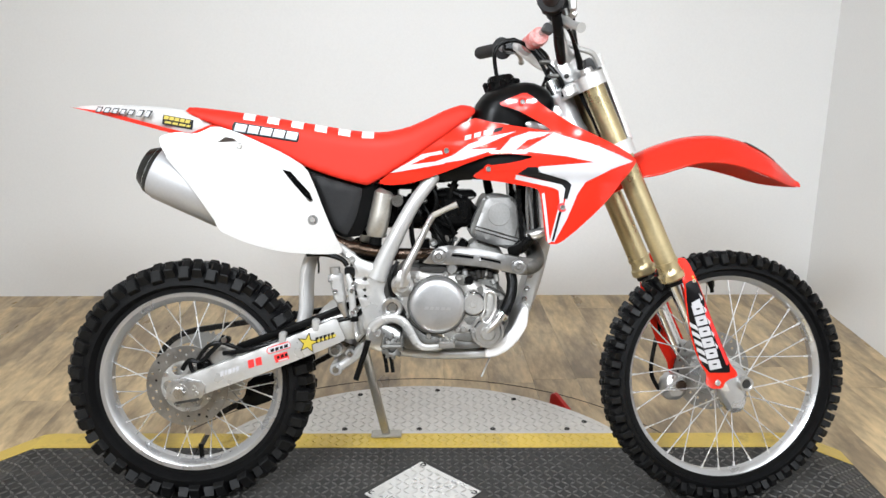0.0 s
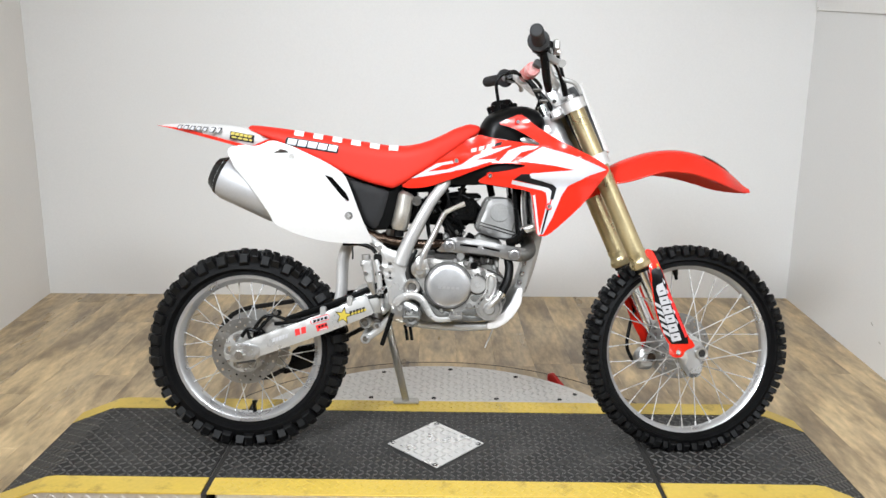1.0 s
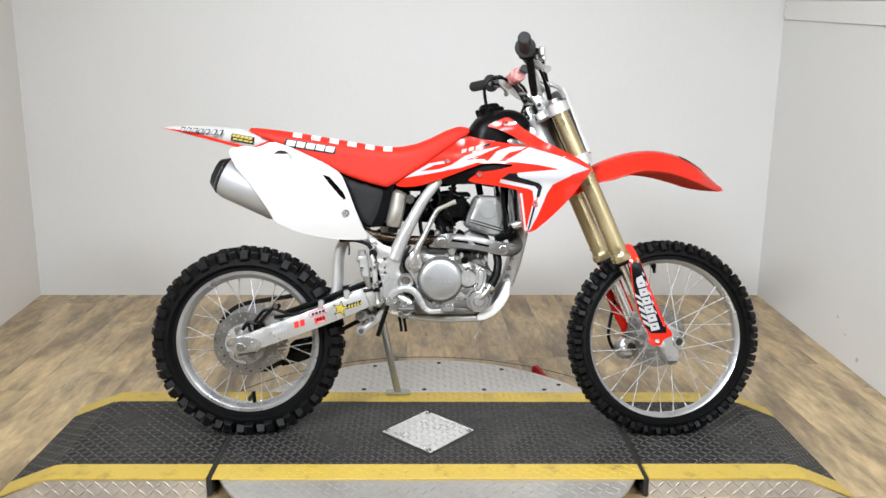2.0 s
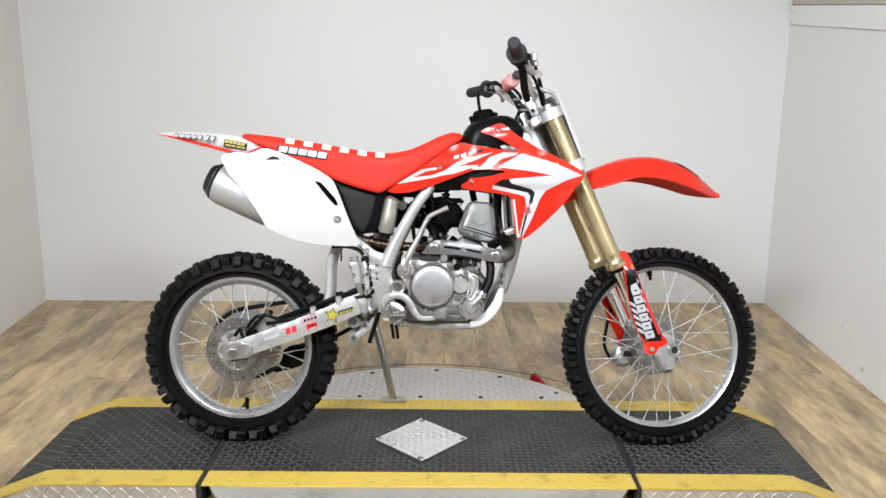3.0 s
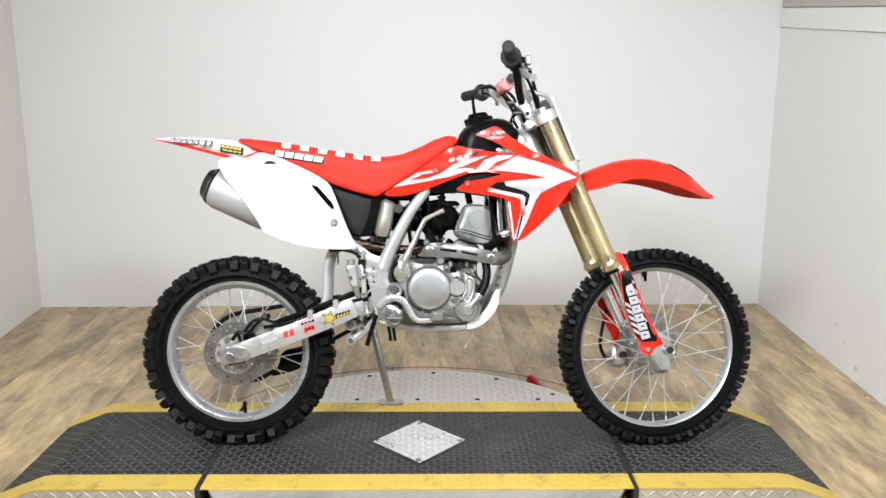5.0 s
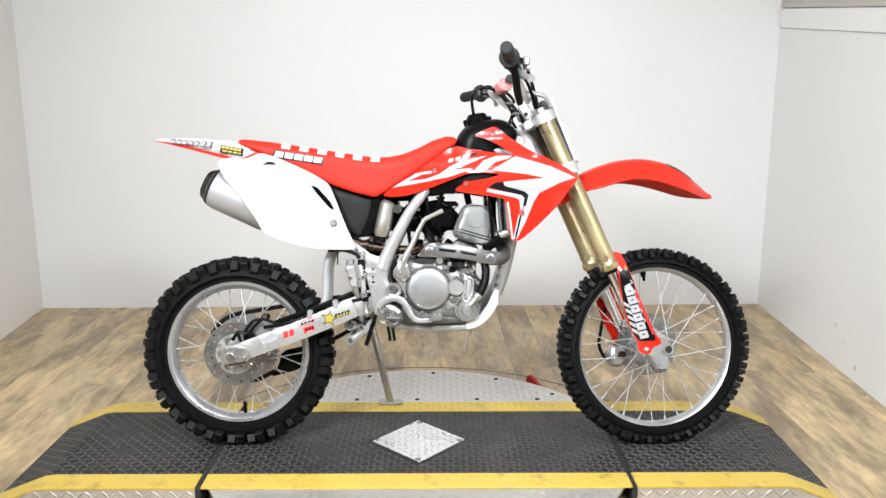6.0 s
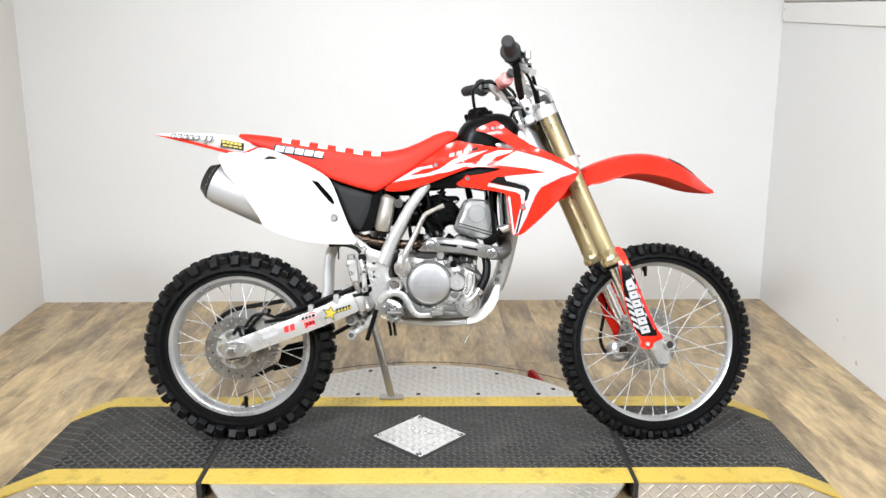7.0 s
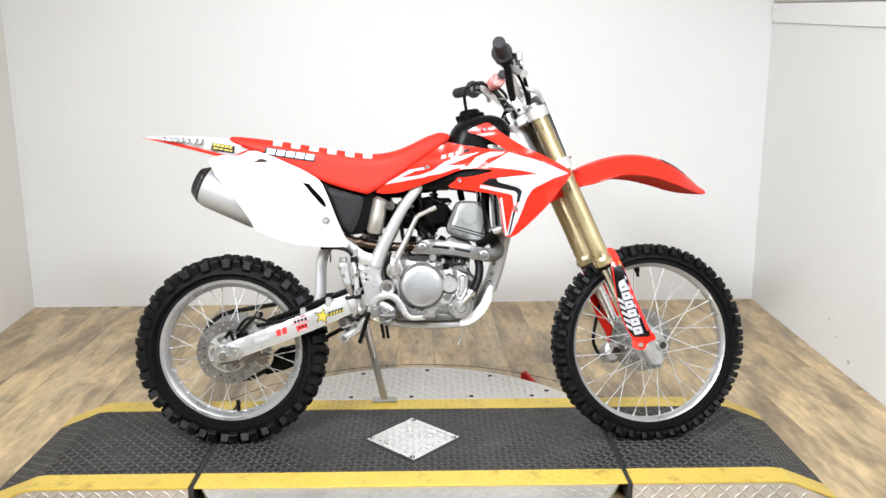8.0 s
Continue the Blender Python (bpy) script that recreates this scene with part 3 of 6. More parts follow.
def wheel(name, centre, tyre_r, rim_r, half, rim_half, knobs, hub_r, steer, label):
    """Spoked wheel: hub, rim, spokes, tyre with blocks. half: half the tyre's width."""
    m = (STEER if steer else Matrix()) @ Matrix.Translation(centre)
    hub = Shape().lathe([(-0.062, 0.012), (-0.062, 0.02), (-0.05, hub_r * 0.7), (-0.036, hub_r * 0.75), (-0.034, hub_r), (-0.029, hub_r), (-0.025, hub_r * 0.62),
                         (0.025, hub_r * 0.62), (0.029, hub_r), (0.034, hub_r), (0.036, hub_r * 0.75), (0.05, hub_r * 0.7), (0.062, 0.02), (0.062, 0.012)], 36)
    w = part(name, hub, ALLOY, bike, label, m)
    q = rim_r
    h, d = rim_half, rim_half * 0.8
    band = [(-h, q), (-h + 0.0035, q + 0.001), (-h * 0.73, q - d * 0.3), (-h * 0.4, q - d * 0.62), (h * 0.4, q - d * 0.62), (h * 0.73, q - d * 0.3), (h - 0.0035, q + 0.001), (h, q),
            (h - 0.001, q - d * 0.4), (h * 0.8, q - d * 0.66), (h * 0.4, q - d), (-h * 0.4, q - d), (-h * 0.8, q - d * 0.66), (-h + 0.001, q - d * 0.4)]
    part("rim", Shape().lathe(band, 96, closed=True), RIM, w, "silver anodised aluminium rim", sharp=28)
    t = tyre_r - 0.021
    prof = []
    for i in range(25):
        a = math.pi * (i / 24)
        c = math.cos(a)
        prof.append((-half * 0.94 * math.copysign(abs(c) ** 0.75, c) if abs(c) < 0.98 else -0.026 * math.copysign(1, c), rim_r - 0.004 + (t - rim_r + 0.004) * math.sin(a) ** 0.62 if 0 < i < 24 else rim_r - 0.006))
    part("tyre", Shape().lathe(prof, 96, closed=True), RUBBER, w, "black knobbly off-road tyre", sharp=50)
    s = Shape()
    rnd = random.Random(7)
    for i in range(knobs):
        a0 = 2 * math.pi * i / knobs
        # u: across the tread, w: half width, l: half length of a block, lag in pitches, tilt outwards, drop below the crown
        pitch = 2 * math.pi * tyre_r / knobs
        lay = [(-0.36, 0.25, 0.27, 0.0, 0, 0.0), (0.36, 0.25, 0.27, 0.5, 0, 0.0)] if i % 2 else [(0.0, 0.34, 0.27, 0.0, 0, 0.0)]
        odd = i % 2
        for sgn in (-1, 1):
            lay.append((sgn * (0.70 if odd else 0.76), 0.26, 0.29, (0.06 if odd else 0.26) + (0.5 if sgn > 0 else 0.0), sgn * 32, 0.04 if odd else 0.08))
            if odd:
                lay.append((sgn * 0.985, 0.29, 0.36, 0.16, sgn * 64, 0.29))
        for u, wv, lv, lag, tilt, sink in lay:
            a = a0 + (lag + rnd.uniform(-0.05, 0.05)) * 2 * math.pi / knobs
            long = pitch * lv * rnd.uniform(0.94, 1.05)
            drop = (tyre_r - rim_r) * sink + rnd.uniform(0, 0.0012)
            frame_m = Matrix.Rotation(-a, 4, "Y") @ Matrix.Translation((tyre_r - drop, half * u, 0)) @ Matrix.Rotation(radians(tilt), 4, "Z") @ Matrix.Rotation(rnd.uniform(-0.08, 0.08), 4, "X")
            b, hgt, cut = half * wv, 0.024, 0.0022
            p = [(-hgt, -b * 1.2, -long * 1.15), (-hgt, b * 1.2, -long * 1.15), (-hgt, b * 1.2, long * 1.15), (-hgt, -b * 1.2, long * 1.15),
                 (-cut, -b, -long), (-cut, b, -long), (-cut, b, long), (-cut, -b, long),
                 (0, -b + cut, -long + cut), (0, b - cut, -long + cut), (0, b - cut, long - cut), (0, -b + cut, long - cut)]
            s.add(p, [(8, 9, 10, 11), *[(k, (k + 1) % 4, 4 + (k + 1) % 4, 4 + k) for k in range(4)], *[(4 + k, 4 + (k + 1) % 4, 8 + (k + 1) % 4, 8 + k) for k in range(4)]], frame_m)
    part("tread", s, TREAD, w, "blocky tread knobs")
    meshes = []
    for side in (-1, 1):
        for lean in (-1, 1):
            a = lean * radians(62)
            h = (hub_r * 0.94 * math.cos(a), side * 0.031, hub_r * 0.94 * math.sin(a))
            e = (rim_r - rim_half * 0.75, side * 0.006, 0.0)
            sp = Shape().rod(h, e, 0.0016, 6)
            k = Vector(e) - Vector(h)
            sp.rod(Vector(e) - k * 0.05, e, 0.0028, 6)
            meshes.append(mesh_of(sp, SPOKE, "spoke"))
    for i in range(32):
        part("spoke", meshes[i % 4], CHROME, w, m=Matrix.Rotation(2 * math.pi * i / 32 + 0.03, 4, "Y"))
    return w


def brake_disc(parent, y, r, holes, inner, mat):
    ring = disc_loop(0, 0, r, 60)
    cut = [disc_loop(0, 0, inner, 24)]
    for k in range(holes):
        a = 2 * math.pi * k / holes
        cut.append(disc_loop((r - 0.010) * math.cos(a), (r - 0.010) * math.sin(a), 0.0036, 8))
        a += math.pi / holes
        cut.append(disc_loop((r - 0.022) * math.cos(a), (r - 0.022) * math.sin(a), 0.0036, 8))
    part("brake_disc", Shape().body(ring, y - 0.002, y + 0.002, 0.0004, 0.012, 0, cut), mat, parent, "drilled steel brake disc")
    mid = (0.026 + inner) / 2
    windows = [disc_loop(0, 0, 0.024, 20)] + [disc_loop(mid * math.cos(k * math.pi / 3), mid * math.sin(k * math.pi / 3), (inner - 0.026) * 0.36, 12) for k in range(6)]
    part("disc_carrier", Shape().body(disc_loop(0, 0, inner + 0.003, 36), y - 0.0012, y + 0.003, 0.0008, 0.012, 0, windows), GREYCAST, parent)
    for k in range(6):
        c = k * math.pi / 3 + math.pi / 6
        bolt_at(parent, (inner - 0.006) * math.cos(c), y - 0.003, (inner - 0.006) * math.sin(c), 0.005, CHROME)


rear = wheel("rear_wheel", (-0.6435, 0, 0.283), 0.290, 0.2165, 0.052, 0.0285, 52, 0.042, False, "spoked rear wheel hub")
brake_disc(rear, -0.058, 0.096, 18, 0.062, DISC)
front = wheel("front_wheel", (0.6425, 0, 0.2925), 0.304, 0.2515, 0.042, 0.022, 82, 0.042, True, "spoked front wheel hub")
brake_disc(front, 0.056, 0.099, 20, 0.060, DISC)
teeth = []
for k in range(50):
    for f, r in ((-0.3, 0.105), (-0.12, 0.112), (0.12, 0.112), (0.3, 0.105)):
        a = 2 * math.pi * (k + f) / 50
        teeth.append((r * math.cos(a), r * math.sin(a)))
slots = [[(r * math.cos(2 * math.pi * (k + u) / 6), r * math.sin(2 * math.pi * (k + u) / 6)) for r, u in ((0.06, -0.28), (0.082, -0.3), (0.086, 0), (0.082, 0.3), (0.06, 0.28))] for k in range(6)]
part("sprocket", Shape().body(teeth, 0.055, 0.060, 0.0005, 0.02, 0, slots), STEEL, rear, "steel rear sprocket")
part("valve", Shape().tube([(0, 0, 0.235), (0, 0, 0.222), (0, 0, 0.215), (0, 0, 0.205)], [0.009, 0.008, 0.005, 0.005], 8, 0), BLACK, front, m=Matrix.Rotation(radians(-8), 4, "Y"))
part("rim_lock", Shape().rod((0, 0, -0.2), (0, 0, -0.16), 0.006, 8), BLACK, rear, m=Matrix.Rotation(radians(-4), 4, "Y"))

# chain
s = Shape()
path = []
for i in range(13):
    a = radians(100 + i * 13.5)
    path.append((-0.6435 + 0.109 * math.cos(a), 0.283 + 0.109 * math.sin(a)))
fs = (-0.215, 0.425)
path += [(-0.60, 0.180), (fs[0] + 0.005, fs[1] - 0.034), (fs[0] + 0.034, fs[1]), (fs[0], fs[1] + 0.038), (-0.655, 0.3925)]
for (x0, z0), (x1, z1) in zip(path, path[1:] + path[:1]):
    n = max(1, round(math.hypot(x1 - x0, z1 - z0) / 0.0127))
    a = math.atan2(z1 - z0, x1 - x0)
    for i in range(n):
        k = (i + 0.5) / n
        m = Matrix.Translation((x0 + (x1 - x0) * k, 0.0575, z0 + (z1 - z0) * k)) @ Matrix.Rotation(-a, 4, "Y")
        w = 0.0085 if i % 2 else 0.006
        s.box(-0.0085, 0.0085, -w, w, -0.0068, 0.0068, 0.002, m)
part("drive_chain", s, CHAIN, bike, "dark roller chain")
part("front_sprocket", Shape().lathe([(0.052, 0.012), (0.052, 0.03), (0.063, 0.03), (0.063, 0.012)], 20, Matrix.Translation((fs[0], 0, fs[1]))), CHAIN, bike)

# swing arm
hole = lambda x, z, r=0.004: disc_loop(x, z, r, 8)
arm_loop = [(-0.672, 0.268), (-0.664, 0.298), (-0.650, 0.312), (-0.60, 0.332), (-0.458, 0.384), (-0.300, 0.450), (-0.289, 0.454), (-0.284, 0.447), (-0.270, 0.412), (-0.268, 0.405), (-0.278, 0.399), (-0.392, 0.351), (-0.492, 0.314), (-0.60, 0.275), (-0.652, 0.257)]
arm = part("swing_arm", Shape().body(arm_loop, -0.117, -0.088, 0.0035, 0.02, 1), FRAME, bike, "silver aluminium box-section swing arm")
part("left_arm", mirrored(Shape().body(arm_loop, -0.117, -0.088, 0.007, 0.03, 1)), FRAME, arm)
part("arm_root", Shape().body([(-0.300, 0.446), (-0.262, 0.472), (-0.195, 0.492), (-0.165, 0.476), (-0.225, 0.408), (-0.275, 0.402)], -0.108, -0.082, 0.006, 0.015, 1), GREYCAST, arm, "grey cast root of the swing arm")
part("cross_piece", Shape().body([(-0.34, 0.40), (-0.34, 0.46), (-0.24, 0.48), (-0.24, 0.42)], -0.09, 0.09, 0.012, 0.03, 1), FRAME, arm)
part("axle_block", Shape().body([(-0.678, 0.27), (-0.668, 0.31), (-0.635, 0.318), (-0.585, 0.308), (-0.59, 0.272), (-0.64, 0.256)], -0.121, -0.112, 0.0015, 0.01, 1, [hole(-0.612, 0.294, 0.005), hole(-0.662, 0.284, 0.004)]), ALLOY, arm, "cast axle block")
# Dark sliver paints the shading below the axle block.
part("axle_block_shade", Shape().body([(-0.655, 0.262), (-0.60, 0.272), (-0.60, 0.266), (-0.65, 0.257)], -0.1222, -0.115, 0.001, 0.01, 0), GAP, arm)
part("axle_washer", Shape().lathe([(-0.1195, 0.013), (-0.1235, 0.013), (-0.1235, 0.0195), (-0.1195, 0.0195)], 20, Matrix.Translation((-0.6435, 0, 0.285)), True), STEEL, arm)
part("axle_nut", Shape().lathe([(-0.134, 0.006), (-0.134, 0.013), (-0.120, 0.014), (-0.120, 0.0)], 6, Matrix.Translation((-0.6435, 0, 0.285))), CHROME, arm)
part("axle", Shape().rod((-0.6435, -0.128, 0.285), (-0.6435, 0.128, 0.285), 0.009), CHROME, arm)
for bx, bz in ((-0.612, 0.294), (-0.606, 0.281)):
    bolt_at(arm, bx, -0.121, bz, 0.006, STEEL)


def sticker(name, parent, loop, y, mat, label="", m=None, step=0.05):
    return part(name, Shape().body(loop, y - 0.0006, y, 0.0002, step, 0), mat, parent, label, m)


def along(x, z, a, loop):
    c, t = math.cos(radians(a)), math.sin(radians(a))
    return [(x + u * c - v * t, z + u * t + v * c) for u, v in loop]


def bars(parent, x, z, a, widths, h, gap, y, mat, m=None, slant=0.2):
    """Lettering that stands as plain slanted bars."""
    u = 0.0
    for k, w in enumerate(widths):
        part("lettering_bar", Shape().body(along(x, z, a, [(u, 0), (u + w, 0), (u + w + h * slant, h), (u + h * slant, h)]), y - 0.0004, y, 0.0001, 0.05, 0), mat, parent, m=m)
        u += w + gap


SA = 17.5
star = [(0.021 * (1 if k % 2 == 0 else 0.42) * math.cos(math.pi * k / 5 + 1.45), 0.021 * (1 if k % 2 == 0 else 0.42) * math.sin(math.pi * k / 5 + 1.45)) for k in range(10)]
sticker("star_outline", arm, along(-0.352, 0.398, 0, [(u * 1.25, v * 1.25) for u, v in star]), -0.1172, DARKDECAL)
sticker("star_sticker", arm, along(-0.352, 0.398, 0, star), -0.1178, YELLOWDECAL, "yellow star sticker")
bars(arm, -0.334, 0.397, SA, [0.008, 0.007, 0.008, 0.006, 0.008], 0.013, 0.002, -0.1174, DARKDECAL)
bars(arm, -0.330, 0.400, SA, [0.007, 0.006, 0.007, 0.005, 0.007], 0.006, 0.003, -0.118, YELLOWDECAL)
sticker("red_sticker", arm, along(-0.440, 0.372, SA, [(0, 0), (0.05, 0), (0.054, 0.008), (0.05, 0.016), (0, 0.016), (-0.004, 0.008)]), -0.1172, REDDECAL, "red and white oval sticker")
sticker("white_field", arm, along(-0.440, 0.374, SA, [(0, 0), (0.05, 0), (0.052, 0.006), (0.05, 0.012), (0, 0.012), (-0.002, 0.006)]), -0.1178, DECAL)
bars(arm, -0.436, 0.377, SA, [0.008, 0.008, 0.007, 0.009], 0.007, 0.003, -0.1184, DARKDECAL)
sticker("red_arch", arm, along(-0.425, 0.352, SA, [(0, 0), (0.032, 0), (0.032, 0.018), (0, 0.018)]), -0.1172, REDDECAL, "small red sticker")
bars(arm, -0.422, 0.361, SA, [0.006, 0.007, 0.006], 0.007, 0.003, -0.1178, DARKDECAL)
bars(arm, -0.419, 0.355, SA, [0.022], 0.003, 0.0, -0.1178, DECAL)
bars(arm, -0.487, 0.339, SA, [0.014, 0.014], 0.018, 0.004, -0.1174, REDDECAL)
bars(arm, -0.552, 0.320, SA, [0.008, 0.006, 0.008, 0.006, 0.007], 0.011, 0.0025, -0.1178, DECAL, slant=0.4)

# rear brake and hose
cal = part("rear_caliper", Shape().body([(-0.592, 0.34), (-0.59, 0.372), (-0.565, 0.382), (-0.53, 0.365), (-0.525, 0.335), (-0.555, 0.33)], -0.08, -0.04, 0.008, 0.010, 1), STEEL, bike, "rear brake caliper in a black bracket")
part("caliper_bracket", Shape().tube([(-0.645, -0.09, 0.33), (-0.628, -0.093, 0.352), (-0.60, -0.094, 0.35), (-0.578, -0.094, 0.372), (-0.556, -0.094, 0.394), (-0.546, -0.094, 0.41)], 0.0055, 8), BLACK, cal)
part("caliper_bracket", Shape().tube([(-0.628, -0.092, 0.352), (-0.62, -0.093, 0.326), (-0.598, -0.094, 0.322), (-0.59, -0.094, 0.348)], 0.005, 8), BLACK, cal)
part("caliper_bracket", Shape().tube([(-0.61, -0.094, 0.352), (-0.585, -0.095, 0.385), (-0.556, -0.095, 0.394), (-0.53, -0.092, 0.386), (-0.505, -0.09, 0.376)], 0.0048, 8), BLACK, cal)
part("bracket_plate", Shape().body([(-0.612, 0.305), (-0.618, 0.345), (-0.59, 0.352), (-0.575, 0.335), (-0.585, 0.305)], -0.078, -0.07, 0.002, 0.01, 1), BLACK, cal)
part("bleed_screw", Shape().lathe([(-0.104, 0.0), (-0.104, 0.007), (-0.085, 0.008)], 10, Matrix.Translation((-0.545, 0, 0.402))), CHROME, cal)
bolt_at(cal, -0.585, -0.088, 0.37, 0.008)
bolt_at(cal, -0.538, -0.097, 0.402, 0.008, BLACK)
part("rear_brake_hose", Shape().tube([(-0.55, -0.09, 0.368), (-0.49, -0.105, 0.38), (-0.386, -0.105, 0.412), (-0.30, -0.105, 0.444), (-0.24, -0.11, 0.462), (-0.215, -0.11, 0.50)], 0.0055, 8), BLACK, bike, "black brake hose on the swing arm")
part("cable_tie", Shape().tube([(-0.330, -0.102, 0.592), (-0.3275, -0.104, 0.576), (-0.328, -0.104, 0.556)], 0.0022, 6), BLACK, bike)
part("chain_slider", Shape().tube([(-0.52, -0.07, 0.378), (-0.40, -0.08, 0.422), (-0.29, -0.085, 0.466), (-0.225, -0.085, 0.496)], 0.009, 8, flat=0.7), BLACK, bike)
for x, z in ((-0.41, 0.404), (-0.335, 0.434)):
    part("hose_clip", Shape().box(x - 0.008, x + 0.008, -0.117, -0.095, z - 0.01, z + 0.018, 0.003), FRAME, bike, "small silver hose clip")
# Guide drawn larger: its black also stands for the shadow wedge there.
part("chain_guide", Shape().body([(-0.565, 0.188), (-0.49, 0.206), (-0.43, 0.235), (-0.405, 0.30), (-0.455, 0.288), (-0.525, 0.272), (-0.535, 0.225)], 0.045, 0.07, 0.006, 0.02, 1), BLACK, bike, "black plastic chain guide, widened to stand for a shadow wedge too")
part("mud_guard", Shape().tube([(-0.378, 0, 0.425), (-0.372, 0, 0.46), (-0.370, 0, 0.51), (-0.366, 0, 0.555), (-0.350, 0, 0.592), (-0.325, 0, 0.615)], 0.0165, 16, 4, flat=3.2), WHITE, bike, "white plastic inner mudguard")

# frame
fr = part("main_frame", Shape().tube([(-0.05, -0.088, 0.80), (-0.078, -0.1, 0.762), (-0.112, -0.108, 0.715), (-0.145, -0.112, 0.655), (-0.175, -0.112, 0.595), (-0.195, -0.11, 0.545)], [0.0145, 0.015, 0.0155, 0.017, 0.0195, 0.024], 16, flat=0.85), FRAME, bike, "silver painted frame spar")
part("left_spar", mirrored(Shape().tube([(-0.05, -0.088, 0.80), (-0.112, -0.108, 0.715), (-0.175, -0.112, 0.595), (-0.195, -0.11, 0.545)], 0.018, 12)), FRAME, fr)
pivot_loop = [(-0.268, 0.602), (-0.252, 0.605), (-0.225, 0.585), (-0.18, 0.575), (-0.172, 0.545), (-0.182, 0.515), (-0.165, 0.492), (-0.15, 0.46), (-0.19, 0.428), (-0.225, 0.425), (-0.228, 0.47), (-0.243, 0.52), (-0.246, 0.572)]
pv = part("pivot_plate", Shape().body(pivot_loop, -0.122, -0.095, 0.006, 0.012, 1, [hole(-0.222, 0.545, 0.005), hole(-0.223, 0.520), hole(-0.222, 0.505)]), FRAME, fr, "silver cast pivot plate")
part("left_plate", mirrored(Shape().body(pivot_loop, -0.122, -0.095, 0.006, 0.02, 1)), FRAME, fr)
part("pivot_ring", Shape().lathe([(-0.112, 0.012), (-0.136, 0.013), (-0.138, 0.016), (-0.138, 0.021), (-0.134, 0.0235), (-0.112, 0.0235)], 24, Matrix.Translation((-0.16, 0, 0.482)), True), ALLOY, pv)
part("pivot_nut", Shape().lathe([(-0.132, 0.0), (-0.132, 0.012), (-0.11, 0.012), (-0.11, 0.0)], 6, Matrix.Translation((-0.16, 0, 0.482))), CHROME, pv)
bolt_at(pv, -0.25, -0.124, 0.59, 0.008, ALLOY)
bolt_at(pv, -0.243, -0.124, 0.475, 0.007, CHROME)
bolt_at(pv, -0.247, -0.124, 0.535, 0.006, CHROME)
part("sub_frame", Shape().tube([(-0.25, -0.1, 0.592), (-0.30, -0.1, 0.628), (-0.40, -0.09, 0.70), (-0.55, -0.08, 0.80)], 0.011, 10), FRAME, fr)
part("sub_frame", Shape().tube([(-0.25, 0.1, 0.592), (-0.30, 0.1, 0.628), (-0.40, 0.09, 0.70), (-0.55, 0.08, 0.80)], 0.011, 10), FRAME, fr)
for y in (-0.085, 0.085):
    part("lower_rail", Shape().tube([(-0.185, y * 1.1, 0.42), (-0.165, y * 1.1, 0.385), (-0.13, y, 0.372), (-0.05, y, 0.366), (0.05, y, 0.368), (0.085, y * 0.9, 0.38), (0.125, y * 0.75, 0.42), (0.15, y * 0.6, 0.475)], [0.014, 0.013, 0.0125, 0.0125, 0.0125, 0.013, 0.013, 0.013], 12), FRAME, fr)
part("skid_plate", Shape().body([(0.050, 0.362), (0.078, 0.366), (0.104, 0.380), (0.128, 0.404), (0.147, 0.436), (0.151, 0.478), (0.136, 0.481), (0.116, 0.436), (0.098, 0.412), (0.072, 0.394), (0.055, 0.386)], -0.114, 0.114, 0.003, 0.005, 2), GUARD, fr, "white plastic frame guard")
part("down_tube", Shape().tube([(0.148, 0, 0.46), (0.172, 0, 0.53), (0.195, 0, 0.63), (0.215, 0, 0.74), (0.235, 0, 0.86)], 0.021, 14), FRAME, fr)
s = Shape().body([(0.132, 0.47), (0.16, 0.46), (0.185, 0.57), (0.165, 0.58)], -0.05, 0.05, 0.004, 0.03, 0)
hg = part("engine_hanger", s, FRAME, fr)
for x, z in ((0.158, 0.545), (0.152, 0.515), (0.146, 0.49)):
    bolt_at(hg, x, -0.054, z, 0.006)
part("backbone", Shape().tube([(0.235, 0, 0.87), (0.15, 0, 0.83), (0.02, 0, 0.80), (-0.08, 0, 0.785), (-0.30, 0, 0.83), (-0.52, 0, 0.86)], 0.025, 10), BLACK, fr)
part("head_pipe", Shape().tube([(0.274, 0, 0.85), (0.262, 0, 0.878), (0.258, 0, 0.888), (0.232, 0, 0.948), (0.228, 0, 0.958), (0.224, 0, 0.968)], [0.036, 0.036, 0.032, 0.032, 0.037, 0.037], 22, 0), CLAMP, fr, "silver steering head")
s = Shape()
for x, z, a in ((0.235, 0.905, 20), (0.22, 0.925, -15)):
    s.body(along(x, z, a, [(-0.03, -0.02), (0.02, -0.022), (0.032, 0.0), (0.02, 0.02), (-0.025, 0.018)]), -0.030, 0.030, 0.010, 0.012, 1)
part("head_gusset", s, CLAMP, fr)

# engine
# Dark engine body: the shade between the covers is put into its colour.
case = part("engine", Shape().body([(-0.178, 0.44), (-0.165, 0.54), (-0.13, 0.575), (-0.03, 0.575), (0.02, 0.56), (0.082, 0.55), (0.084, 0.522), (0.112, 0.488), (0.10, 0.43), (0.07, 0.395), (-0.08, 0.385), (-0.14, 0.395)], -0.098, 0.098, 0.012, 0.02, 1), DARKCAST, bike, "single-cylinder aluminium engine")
right = Shape().body([(-0.152, 0.50), (-0.15, 0.553), (-0.128, 0.572), (-0.085, 0.566), (-0.03, 0.562), (0.01, 0.545), (0.05, 0.53), (0.092, 0.515), (0.10, 0.47), (0.085, 0.42), (0.05, 0.395), (-0.03, 0.398), (-0.075, 0.415), (-0.12, 0.44)], -0.124, -0.09, 0.01, 0.012, 1)
rc = part("crankcase_cover", right, CASE, case, "cast aluminium right engine cover")
